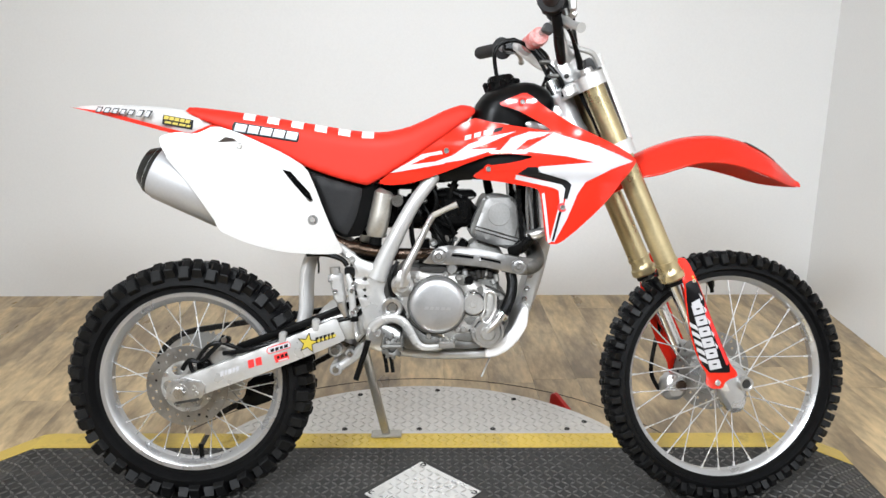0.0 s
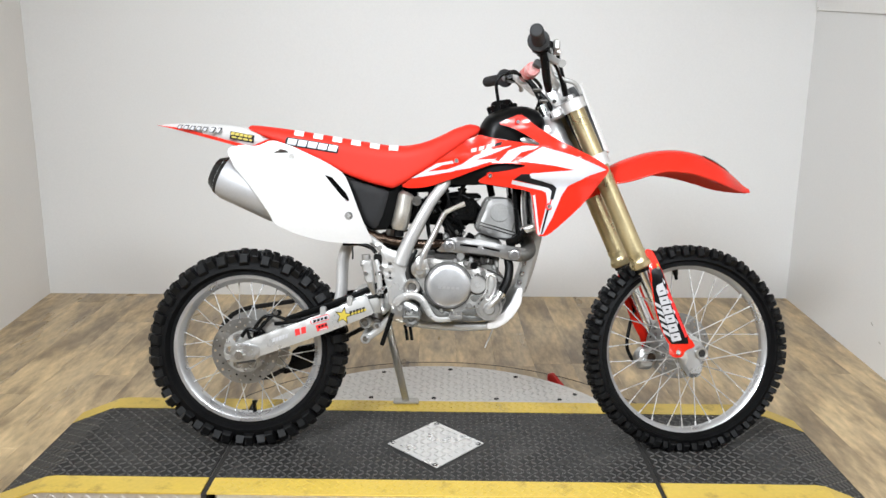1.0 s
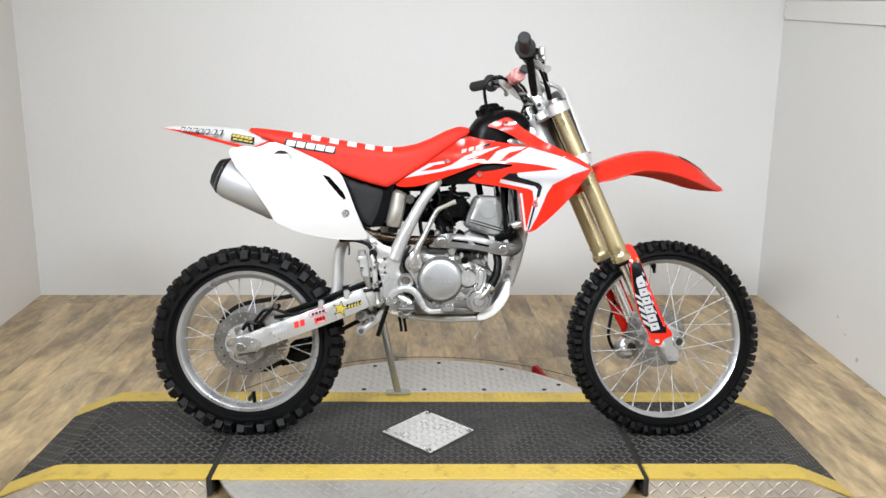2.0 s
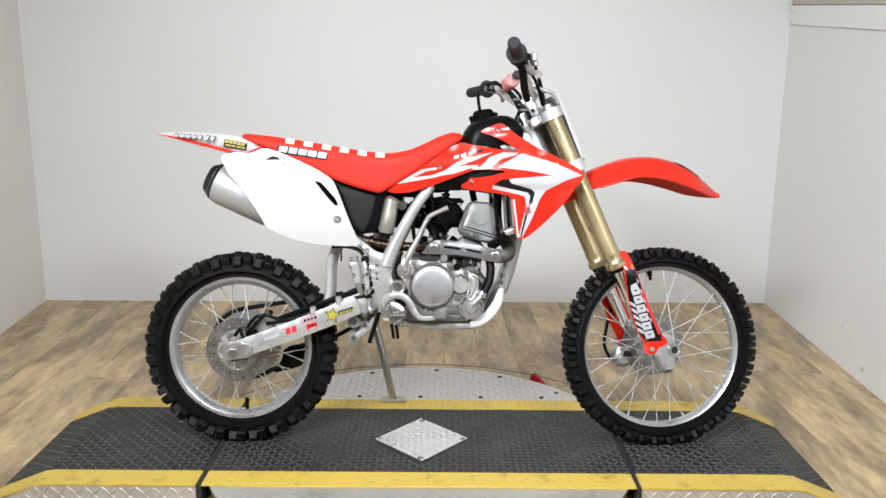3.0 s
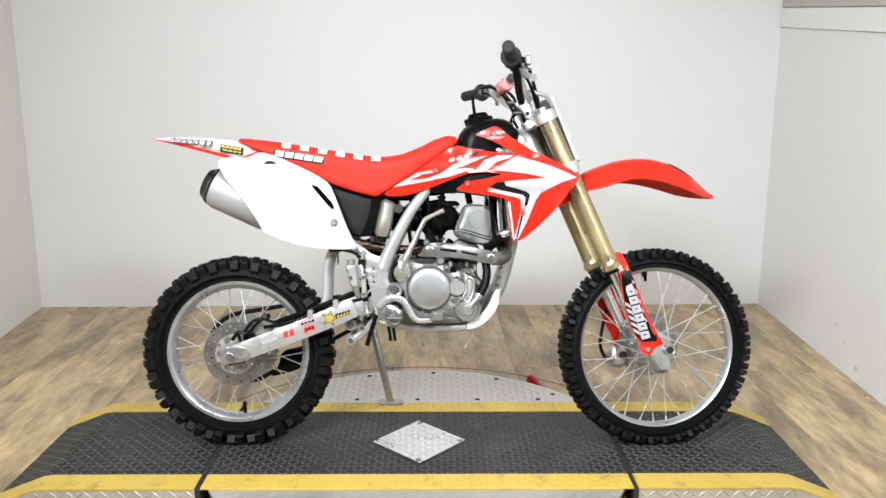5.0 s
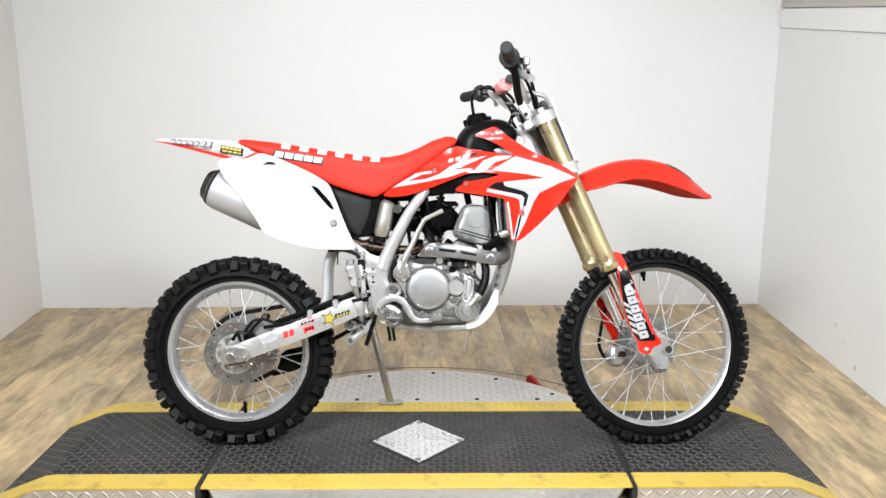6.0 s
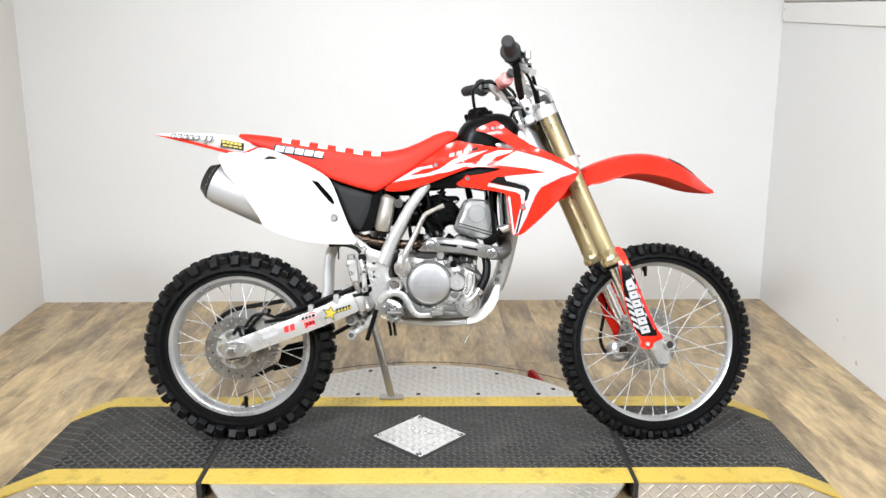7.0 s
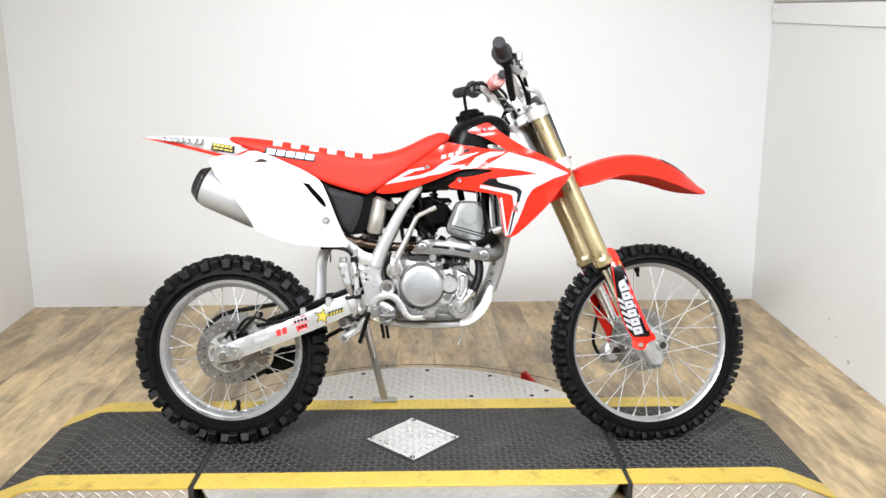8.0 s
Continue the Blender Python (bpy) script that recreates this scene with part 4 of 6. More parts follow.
cc = part("clutch_cover", Shape().lathe([(-0.10, 0.0), (-0.10, 0.0635), (-0.128, 0.0635), (-0.133, 0.0633), (-0.1375, 0.0622), (-0.1410, 0.0600), (-0.1432, 0.0570), (-0.1447, 0.053), (-0.1458, 0.047), (-0.1465, 0.040), (-0.1472, 0.028), (-0.1476, 0.014), (-0.1477, 0.0)], 64, Matrix.Translation((-0.059, 0, 0.487))), COVER, case, "round satin metal clutch cover", sharp=25)
bars(cc, -0.088, 0.481, -2, [0.009, 0.008, 0.009, 0.009, 0.009], 0.0065, 0.0035, -0.1478, RIM)
part("cover_gap", Shape().lathe([(-0.1235, 0.0632), (-0.1262, 0.064), (-0.1262, 0.0665), (-0.1235, 0.068)], 48, Matrix.Translation((-0.059, 0, 0.487)), True), DARKCAST, cc)
for a in (20, 75, 130, 200, 255, 310):
    bolt_at(cc, -0.059 + 0.073 * math.cos(radians(a)), -0.126, 0.487 + 0.073 * math.sin(radians(a)), 0.006, ALLOY)
part("kick_boss", Shape().lathe([(-0.10, 0.026), (-0.13, 0.025), (-0.135, 0.018), (-0.148, 0.0165), (-0.152, 0.012), (-0.152, 0.0)], 28, Matrix.Translation((-0.138, 0, 0.532))), ALLOY, case)
kick = part("kick_lever", Shape().tube([(-0.137, -0.152, 0.535), (-0.128, -0.155, 0.575), (-0.104, -0.152, 0.622), (-0.082, -0.15, 0.668), (-0.07, -0.15, 0.69)], [0.011, 0.0095, 0.0078, 0.0072, 0.0075], 12), ALLOY, bike, "cast aluminium kick-start lever")
part("kick_foot", Shape().tube([(-0.07, -0.15, 0.69), (-0.045, -0.152, 0.703), (-0.016, -0.154, 0.716)], [0.007, 0.006, 0.0075], 10, 2), STAND, kick)
part("kick_knuckle", Shape().body([(-0.152, 0.532), (-0.150, 0.562), (-0.138, 0.572), (-0.118, 0.564), (-0.120, 0.542), (-0.132, 0.530)], -0.162, -0.142, 0.004, 0.01, 1), ALLOY, kick)
pump = part("water_pump", Shape().lathe([(-0.10, 0.0), (-0.10, 0.032), (-0.132, 0.031), (-0.137, 0.027), (-0.137, 0.018), (-0.143, 0.014), (-0.143, 0.0)], 28, Matrix.Translation((0.055, 0, 0.424))), ALLOY, case, "cast aluminium water pump cover")
part("pump_pipe", Shape().tube([(0.052, -0.135, 0.428), (0.066, -0.14, 0.442), (0.088, -0.138, 0.466)], 0.0085, 12), ALLOY, pump)
part("hose_clamp", Shape().tube([(0.082, -0.138, 0.459), (0.090, -0.136, 0.470)], 0.0138, 12, 0), CHROME, pump)
part("coolant_hose", Shape().tube([(0.085, -0.136, 0.462), (0.096, -0.131, 0.481), (0.107, -0.122, 0.506), (0.111, -0.114, 0.538), (0.108, -0.105, 0.567), (0.122, -0.09, 0.61), (0.165, -0.10, 0.648)], 0.0125, 14), BLACK, bike, "black coolant hose")
oc = part("oil_channel", Shape().tube([(0.059, -0.1345, 0.521), (0.050, -0.1345, 0.514), (0.048, -0.1345, 0.480), (0.041, -0.1345, 0.460), (0.052, -0.1345, 0.448), (0.064, -0.1345, 0.461), (0.072, -0.1345, 0.487), (0.070, -0.1345, 0.513), (0.059, -0.1345, 0.521)], 0.0036, 8), ALLOY, rc)
part("channel_floor", Shape().body([(0.058, 0.519), (0.051, 0.512), (0.049, 0.480), (0.043, 0.460), (0.052, 0.450), (0.063, 0.462), (0.070, 0.487), (0.068, 0.512)], -0.1325, -0.118, 0.002, 0.008, 0), GREYCAST, oc)
part("pump_ring", Shape().lathe([(-0.122, 0.032), (-0.134, 0.032), (-0.134, 0.037), (-0.122, 0.038)], 28, Matrix.Translation((0.055, 0, 0.428)), True), ALLOY, rc)
# Dark bodies on the cover stand for crevice shade, not for cut recesses.
part("crevice_shade", Shape().body([(-0.182, 0.46), (-0.178, 0.56), (-0.158, 0.578), (-0.149, 0.555), (-0.151, 0.50), (-0.135, 0.455), (-0.15, 0.44)], -0.118, -0.08, 0.004, 0.012, 1), GAP, rc)
part("upper_shade_strip", Shape().body([(-0.10, 0.563), (-0.098, 0.575), (-0.03, 0.573), (-0.028, 0.560)], -0.1255, -0.1, 0.002, 0.01, 1), GAP, rc)
part("dark_case_spot", Shape().box(0.0, 0.022, -0.128, -0.1, 0.533, 0.553, 0.004), BLACK, rc)
part("oil_filler_cap", Shape().lathe([(-0.09, 0.012), (-0.128, 0.012), (-0.131, 0.010), (-0.131, 0.0)], 12, Matrix.Translation((-0.026, 0, 0.570))), ALLOY, rc)
part("lower_shade_strip", Shape().body([(-0.14, 0.385), (-0.135, 0.445), (-0.115, 0.44), (-0.085, 0.415), (0.04, 0.398), (0.04, 0.386), (-0.09, 0.383)], -0.1235, -0.09, 0.003, 0.012, 1), DARKCAST, rc)
# Raised dark patches paint shade between the cover's features.
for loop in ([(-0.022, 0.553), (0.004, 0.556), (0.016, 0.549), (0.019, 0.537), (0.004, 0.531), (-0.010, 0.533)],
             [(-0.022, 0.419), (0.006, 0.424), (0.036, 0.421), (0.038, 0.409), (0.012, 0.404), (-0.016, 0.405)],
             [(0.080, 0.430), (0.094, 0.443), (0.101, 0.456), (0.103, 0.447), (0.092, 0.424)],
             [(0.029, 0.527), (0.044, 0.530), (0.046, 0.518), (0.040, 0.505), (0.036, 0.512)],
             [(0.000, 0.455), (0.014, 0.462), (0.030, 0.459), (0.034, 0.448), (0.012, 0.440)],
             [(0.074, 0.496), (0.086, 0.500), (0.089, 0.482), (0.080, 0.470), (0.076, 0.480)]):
    part("casting_shade_patch", Shape().body(loop, -0.1262, -0.11, 0.0015, 0.01, 1), DARKCAST, rc)
# Black tube drawn along the case edge as the dark of the crevice.
part("crevice_shade_tube", Shape().tube([(-0.148, -0.118, 0.585), (-0.160, -0.126, 0.560), (-0.166, -0.127, 0.535), (-0.160, -0.127, 0.508), (-0.142, -0.127, 0.478), (-0.128, -0.126, 0.452), (-0.124, -0.124, 0.425)], 0.0048, 8), BLACK, rc)
for pts in ([(0.048, -0.128, 0.532), (0.075, -0.126, 0.522), (0.098, -0.122, 0.505)], [(0.036, -0.130, 0.452), (0.030, -0.130, 0.440), (0.012, -0.128, 0.428)], [(0.078, -0.13, 0.50), (0.082, -0.13, 0.475), (0.076, -0.13, 0.455)]):
    part("case_joint", Shape().tube(pts, 0.0022, 6), GAP, rc)
# Among these bosses and ribs, the dark picks stand for shaded gaps.
rk = random.Random(21)
for k in range(11):
    bx, bz = -0.004 + k * 0.008, 0.553 - k * 0.001 + rk.uniform(-0.012, 0.012)
    mat = rk.choice((GREYCAST, GAP, ALLOY, GAP, GREYCAST))
    part("casting_boss", Shape().box(-rk.uniform(0.004, 0.007), rk.uniform(0.004, 0.007), -0.108 + rk.uniform(-0.006, 0.004), -0.09, -0.009, rk.uniform(0.006, 0.014), 0.003), mat, rc, m=Matrix.Translation((bx, 0, bz)) @ Matrix.Rotation(rk.uniform(-0.4, 0.4), 4, "Y"))
for k in range(7):
    part("casting_rib", Shape().tube([(0.068 + k * 0.004, -0.125, 0.515 - k * 0.010), (0.085 + k * 0.001, -0.127, 0.512 - k * 0.010)], 0.0026, 6, 0), rk.choice((ALLOY, GAP)), rc)
part("filter_cover", Shape().lathe([(-0.118, 0.0245), (-0.134, 0.0245), (-0.137, 0.022), (-0.137, 0.008), (-0.139, 0.006), (-0.139, 0.0)], 28, Matrix.Translation((0.022, 0, 0.49))), ALLOY, rc)
part("filter_gap", Shape().lathe([(-0.1235, 0.0248), (-0.126, 0.025), (-0.126, 0.028), (-0.1235, 0.0285)], 28, Matrix.Translation((0.022, 0, 0.49)), True), GAP, rc)
for bx, bz in ((0.022, 0.519), (-0.004, 0.478), (0.046, 0.474)):
    bolt_at(rc, bx, -0.134, bz, 0.006, CHROME)
rb = random.Random(2)
for x, z in ((0.0, 0.432), (0.022, 0.43), (-0.01, 0.55), (0.085, 0.505), (0.09, 0.47), (0.024, 0.49), (0.05, 0.455), (0.068, 0.40), (0.035, 0.405), (0.076, 0.44)):
    bolt_at(rc, x, -0.128 - rb.uniform(0, 0.006), z, 0.0062, ALLOY)
s = Shape()
for k in range(4):
    s.body(along(0.045, 0.553 + k * 0.013, -8, [(-0.048, -0.0028), (0.040, -0.0028), (0.040, 0.0028), (-0.048, 0.0028)]), -0.07, 0.07, 0.002, 0.03, 1)
s.body([(0.0, 0.545), (0.022, 0.635), (0.098, 0.612), (0.083, 0.535)], -0.06, 0.06, 0.01, 0.02, 1)
# Cylinder shade comes from the dark casting colour.
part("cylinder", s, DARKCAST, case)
head_loop = [(0.015, 0.645), (0.020, 0.670), (0.044, 0.724), (0.056, 0.735), (0.110, 0.732), (0.130, 0.716), (0.140, 0.685), (0.149, 0.640), (0.138, 0.615), (0.112, 0.606), (0.06, 0.622), (0.022, 0.634)]
head = part("cylinder_head", Shape().body(head_loop, -0.082, 0.082, 0.009, 0.012, 1), HEADCAST, case, "matt grey cylinder head")
part("round_boss", Shape().lathe([(-0.078, 0.0), (-0.0832, 0.0), (-0.0833, 0.0255), (-0.0826, 0.0265), (-0.078, 0.0275)], 36, Matrix.Translation((0.083, 0, 0.690))), HEADCAST, head)
for dz in (0.0, 0.0085):
    part("head_joint", Shape().tube([(0.019, -0.0805, 0.665 - dz), (0.07, -0.0828, 0.651 - dz), (0.118, -0.0828, 0.637 - dz), (0.147, -0.0805, 0.631 - dz)], 0.0017, 6), GAP, head)
part("head_rib", Shape().tube([(0.110, -0.0805, 0.728), (0.128, -0.0828, 0.69), (0.120, -0.0828, 0.637)], 0.0018, 6), DARKCAST, head)
# Dark strip puts the shaded left side of the head into colour.
part("head_side_shade", Shape().body([(0.0155, 0.646), (0.021, 0.671), (0.044, 0.723), (0.052, 0.722), (0.032, 0.668), (0.026, 0.641)], -0.0835, -0.06, 0.002, 0.01, 0), DARKCAST, head)
part("spark_plug_cap", Shape().tube([(0.066, 0.0, 0.735), (0.060, 0.0, 0.76), (0.056, 0.0, 0.785)], 0.010, 10), BLACK, head)
for bx, bz in ((0.052, 0.728), (0.112, 0.724), (0.115, 0.615), (0.028, 0.642), (0.139, 0.636)):
    bolt_at(head, bx, -0.080, bz, 0.0038, DARKCAST)

# exhaust
ex = part("exhaust_pipe", Shape().tube([(0.09, -0.109, 0.582), (0.06, -0.108, 0.588), (-0.05, -0.104, 0.60), (-0.15, -0.094, 0.60), (-0.25, -0.085, 0.612), (-0.32, -0.09, 0.64), (-0.42, -0.095, 0.68)], [0.0145, 0.0140, 0.0135, 0.0135, 0.0140, 0.0145, 0.015], 16), COPPER, bike, "heat-tinted exhaust header pipe")
part("front_bend", Shape().tube([(0.125, -0.01, 0.645), (0.158, -0.03, 0.618), (0.168, -0.08, 0.586), (0.145, -0.108, 0.574), (0.09, -0.109, 0.582)], 0.0205, 16), DARKCAST, ex, "dark grey exhaust bend")
part("pipe_joint", Shape().tube([(-0.262, -0.085, 0.613), (-0.235, -0.086, 0.611)], 0.0165, 16, 0), COPPER, ex)
part("pipe_joint", Shape().tube([(-0.165, -0.093, 0.6), (-0.15, -0.094, 0.6)], 0.016, 16, 0), COPPER, ex)
shield = [(-0.094, 0.583), (-0.084, 0.592), (-0.064, 0.618), (-0.03, 0.624), (0.05, 0.612), (0.12, 0.597), (0.158, 0.592), (0.172, 0.582), (0.17, 0.562), (0.152, 0.553), (0.128, 0.556), (0.06, 0.573), (0.0, 0.58), (-0.05, 0.58)]
slot1 = [(-0.03, 0.598), (-0.026, 0.606), (0.022, 0.601), (0.021, 0.592)]
slot2 = [(0.036, 0.591), (0.036, 0.599), (0.082, 0.59), (0.084, 0.581)]
bend_y = lambda x, z: -0.138 + 18.0 * (max(0, abs(z - (0.595 - 0.1 * x)) - 0.012)) ** 2 * 3 + (max(0, x - 0.11) ** 2) * 9
hs = part("heat_shield", Shape().panel(shield, bend_y, 0.003, 0.01, 1, [slot1, slot2]), SHIELD, ex, "grey slotted exhaust heat shield")
# Black sheet added so the slots look dark inside.
part("slot_shade_sheet", Shape().panel([(-0.04, 0.588), (-0.035, 0.61), (0.09, 0.598), (0.095, 0.572)], lambda x, z: bend_y(x, z) + 0.006, 0.001, 0.03, 0), BLACK, hs)
for sl in (slot1, slot2):
    part("slot_rim", Shape().tube([(x, bend_y(x, z) - 0.0005, z) for x, z in (*sl, sl[0])], 0.0018, 6, 0), SHIELD, hs)
for x, z in ((-0.056, 0.599), (0.123, 0.577)):
    part("shield_washer", Shape().lathe([(-0.136, 0.0), (-0.141, 0.008), (-0.1395, 0.0135), (-0.1415, 0.0145), (-0.1415, 0.0165), (-0.136, 0.018)], 24, Matrix.Translation((x, 0, z))), SHIELD, hs)
    bolt_at(hs, x, -0.1415, z, 0.006, SHIELD)

AX = Matrix.Translation((-0.709, -0.066, 0.792)) @ Matrix.Rotation(radians(24.5), 4, "Y") @ Matrix.Rotation(radians(-90), 4, "Z")
muf = part("muffler", Shape().lathe([(0.0, 0.04), (0.004, 0.054), (0.03, 0.062), (0.185, 0.062), (0.205, 0.05), (0.31, 0.02), (0.32, 0.0)], 40, AX), CAN, bike, "brushed aluminium muffler")
part("end_cap", Shape().lathe([(0.014, 0.0), (0.006, 0.018), (-0.014, 0.02), (-0.018, 0.028), (-0.015, 0.041), (0.008, 0.0565), (0.014, 0.058), (0.016, 0.054)], 40, AX), GLOSSBLACK, muf, "black muffler end cap")
bolt_at(muf, -0.676, -0.122, 0.79, 0.005)

# shock and air box
part("shock_reservoir", Shape().tube([(-0.176, -0.098, 0.745), (-0.179, -0.098, 0.738), (-0.188, -0.098, 0.69), (-0.198, -0.098, 0.648), (-0.199, -0.098, 0.640)], [0.014, 0.022, 0.0235, 0.0235, 0.019], 24, 1), STAND, bike, "silver shock absorber reservoir")
part("reservoir_cap", Shape().lathe([(-0.108, 0.0), (-0.108, 0.006), (-0.12, 0.007), (-0.12, 0.013), (-0.105, 0.014), (-0.08, 0.014)], 20, Matrix.Translation((-0.149, 0, 0.721))), CHROME, bike)
part("reservoir_base", Shape().tube([(-0.197, -0.098, 0.645), (-0.20, -0.098, 0.622)], 0.014, 14, 0), BLACK, bike)
part("shock_body", Shape().tube([(-0.20, 0, 0.78), (-0.24, 0, 0.45)], 0.024, 18, 0), STEEL, bike)
s = Shape().tube([(-0.205 - 0.033 * k / 120 + 0.034 * math.cos(k * 0.42), 0.034 * math.sin(k * 0.42), 0.72 - 0.23 * k / 120) for k in range(121)], 0.0055, 6, 1)
part("shock_spring", s, BLACK, bike, "black coil shock spring")
part("air_box", Shape().body([(-0.36, 0.80), (-0.345, 0.80), (-0.20, 0.768), (-0.19, 0.76), (-0.225, 0.64), (-0.28, 0.635), (-0.30, 0.66), (-0.36, 0.74)], -0.088, 0.088, 0.004, 0.03, 1), BLACK, bike, "black plastic air box")
part("air_box_cover", Shape().body([(-0.352, 0.781), (-0.338, 0.779), (-0.231, 0.750), (-0.229, 0.742), (-0.240, 0.692), (-0.256, 0.655), (-0.266, 0.640), (-0.300, 0.660), (-0.335, 0.74)], -0.094, -0.086, 0.003, 0.012, 1), AIRBOX, bike, "dark grey plastic air box cover")
part("intake_boot", Shape().tube([(-0.22, 0.01, 0.70), (-0.14, 0.0, 0.69), (-0.07, 0.0, 0.682)], [0.05, 0.038, 0.033], 18), BLACK, bike)
carb = part("carburettor", Shape().body([(-0.075, 0.64), (-0.075, 0.715), (-0.06, 0.745), (-0.025, 0.75), (-0.01, 0.71), (0.005, 0.70), (0.005, 0.66), (-0.02, 0.64), (-0.025, 0.60), (-0.06, 0.60)], -0.035, 0.035, 0.01, 0.015, 1), BLACK, bike, "dark carburettor")
part("float_bowl", Shape().body([(-0.065, 0.60), (-0.065, 0.645), (-0.015, 0.645), (-0.02, 0.60)], -0.045, 0.04, 0.008, 0.015, 1), CHAIN, carb)
part("intake_stub", Shape().tube([(0.0, 0, 0.68), (0.035, 0, 0.68)], 0.026, 16, 0), BLACK, carb)
for pts, r in (([(-0.09, -0.06, 0.78), (-0.06, -0.075, 0.72), (-0.085, -0.06, 0.66), (-0.10, -0.05, 0.60), (-0.09, -0.06, 0.57)], 0.005),
               ([(-0.11, -0.05, 0.77), (-0.12, -0.04, 0.66), (-0.105, -0.05, 0.58)], 0.006),
               ([(0.09, -0.02, 0.80), (0.0, -0.06, 0.785), (-0.03, -0.06, 0.73), (-0.02, -0.05, 0.69)], 0.006),
               ([(0.122, -0.04, 0.80), (0.121, -0.05, 0.755), (0.112, -0.03, 0.735)], 0.004),
               ([(0.14, -0.05, 0.79), (0.138, -0.06, 0.70), (0.145, -0.06, 0.64)], 0.007),
               ([(-0.05, 0.03, 0.61), (-0.09, 0.0, 0.56), (-0.14, -0.06, 0.42), (-0.165, -0.08, 0.36)], 0.003)):
    part("engine_hose", Shape().tube(pts, r, 8), BLACK, bike, "thin black hose beside the engine")
rb = random.Random(11)
# Added black boxes that stand for the dark of the engine bay.
for x0, x1, z0, z1 in ((-0.20, -0.15, 0.66, 0.75), (-0.19, -0.10, 0.745, 0.79), (-0.10, 0.03, 0.767, 0.80), (0.02, 0.15, 0.768, 0.82), (-0.075, 0.032, 0.722, 0.744), (-0.075, 0.012, 0.70, 0.73), (-0.05, 0.02, 0.66, 0.73)):
    part("dark_fill_block", Shape().box(x0, x1, -0.07 + rb.uniform(0, 0.02), 0.07, z0, z1, 0.008), BLACK, bike, "black filler block for the shade in the engine bay")
for k in range(16):
    x, z = rb.uniform(-0.125, 0.02), rb.uniform(0.61, 0.75)
    w, h, y = rb.uniform(0.008, 0.022), rb.uniform(0.008, 0.02), rb.uniform(-0.06, -0.02)
    metal = k % 3 == 2
    part("engine_fitting", Shape().box(-w * (0.5 if metal else 1), w * (0.5 if metal else 1), -0.008 if metal else 0, 0.05, -h * (0.5 if metal else 1), h * (0.5 if metal else 1), 0.004), STEEL if metal else BLACK, bike, m=Matrix.Translation((x, y, z)) @ Matrix.Rotation(rb.uniform(-0.6, 0.6), 4, "Y"))
for k in range(12):
    x, z = rb.uniform(-0.13, 0.0), rb.uniform(0.70, 0.78)
    pts = [(x, rb.uniform(-0.07, -0.02), z)]
    for q in range(3):
        x, z = x + rb.uniform(-0.03, 0.05), z - rb.uniform(0.015, 0.06)
        pts.append((min(x, 0.12), rb.uniform(-0.075, -0.02), max(z, 0.585)))
    part("engine_hose", Shape().tube(pts, rb.uniform(0.0025, 0.005), 7), BLACK, bike, "thin black hose beside the engine")

# radiators
for side in (-1, 1):
    y = side * 0.082
    core = Shape().body([(0.112, 0.80), (0.124, 0.80), (0.138, 0.635), (0.128, 0.632)], y - 0.030, y + 0.030, 0.003, 0.03, 0)
    ra = part("radiator", core, BLACK, bike, "black radiator behind the shroud")
    for f in (-1, 1):
        part("side_tank", Shape().body([(0.111, 0.80), (0.122, 0.80), (0.136, 0.634), (0.127, 0.632)], y + f * 0.034 - 0.006, y + f * 0.034 + 0.006, 0.004, 0.03, 0), BLACK, ra)
    shift = 0.008 if side > 0 else 0.0
    part("fan_shroud", Shape().body([(0.151 + shift, 0.79), (0.157 + shift, 0.79), (0.168 + shift, 0.64), (0.160 + shift, 0.64)], y - 0.04, y + 0.04, 0.002, 0.03, 0), BLACK, ra)
    part("louvre", Shape().body([(0.161 + shift, 0.775), (0.168 + shift, 0.775), (0.183 + shift, 0.64), (0.175 + shift, 0.64)], y - 0.050, y + 0.050, 0.003, 0.03, 0), FRAME, ra)
part("radiator_pipe", Shape().tube([(0.144, -0.10, 0.77), (0.149, -0.10, 0.73), (0.159, -0.10, 0.658)], 0.004, 10), ALLOY, bike)
part("elbow_hose", Shape().tube([(0.108, -0.096, 0.606), (0.128, -0.110, 0.614), (0.145, -0.117, 0.632), (0.152, -0.118, 0.646)], 0.0125, 12), BLACK, bike, "short black elbow hose")
part("hose_joint", Shape().tube([(0.145, -0.115, 0.642), (0.17, -0.125, 0.65), (0.19, -0.12, 0.655)], 0.012, 12), ALLOY, bike)

# seat
seat_loop = [(-0.625, 0.918), (-0.615, 0.93), (-0.54, 0.922), (-0.465, 0.912), (-0.336, 0.891), (-0.24, 0.876), (-0.18, 0.874), (-0.13, 0.884), (-0.085, 0.903), (-0.045, 0.924), (-0.005, 0.938), (0.022, 0.934), (0.027, 0.92), (0.008, 0.902),
             (-0.089, 0.832), (-0.156, 0.788), (-0.207, 0.760), (-0.217, 0.756), (-0.228, 0.758), (-0.277, 0.770), (-0.346, 0.793), (-0.476, 0.855), (-0.56, 0.888)]
tops = seat_loop[1:12]


def seat_top(x):
    for (a, za), (b, zb) in zip(tops, tops[1:]):
        if a <= x <= b:
            return za + (zb - za) * (x - a) / (b - a)
    return tops[-1][1]


def seat_warp(x, y, z):
    k = 1.0 if x > -0.35 else max(0.72, 1.0 - (-0.35 - x) * 1.0)
    k *= 1.0 - 0.25 * max(0, min(1, (x + 0.1) / 0.13))
    d = max(0.0, min(0.036, seat_top(x) - z))
    k *= 1.0 - (0.036 - math.sqrt(0.036 ** 2 - (0.036 - d) ** 2)) / 0.125
    return (x, y * k, z)


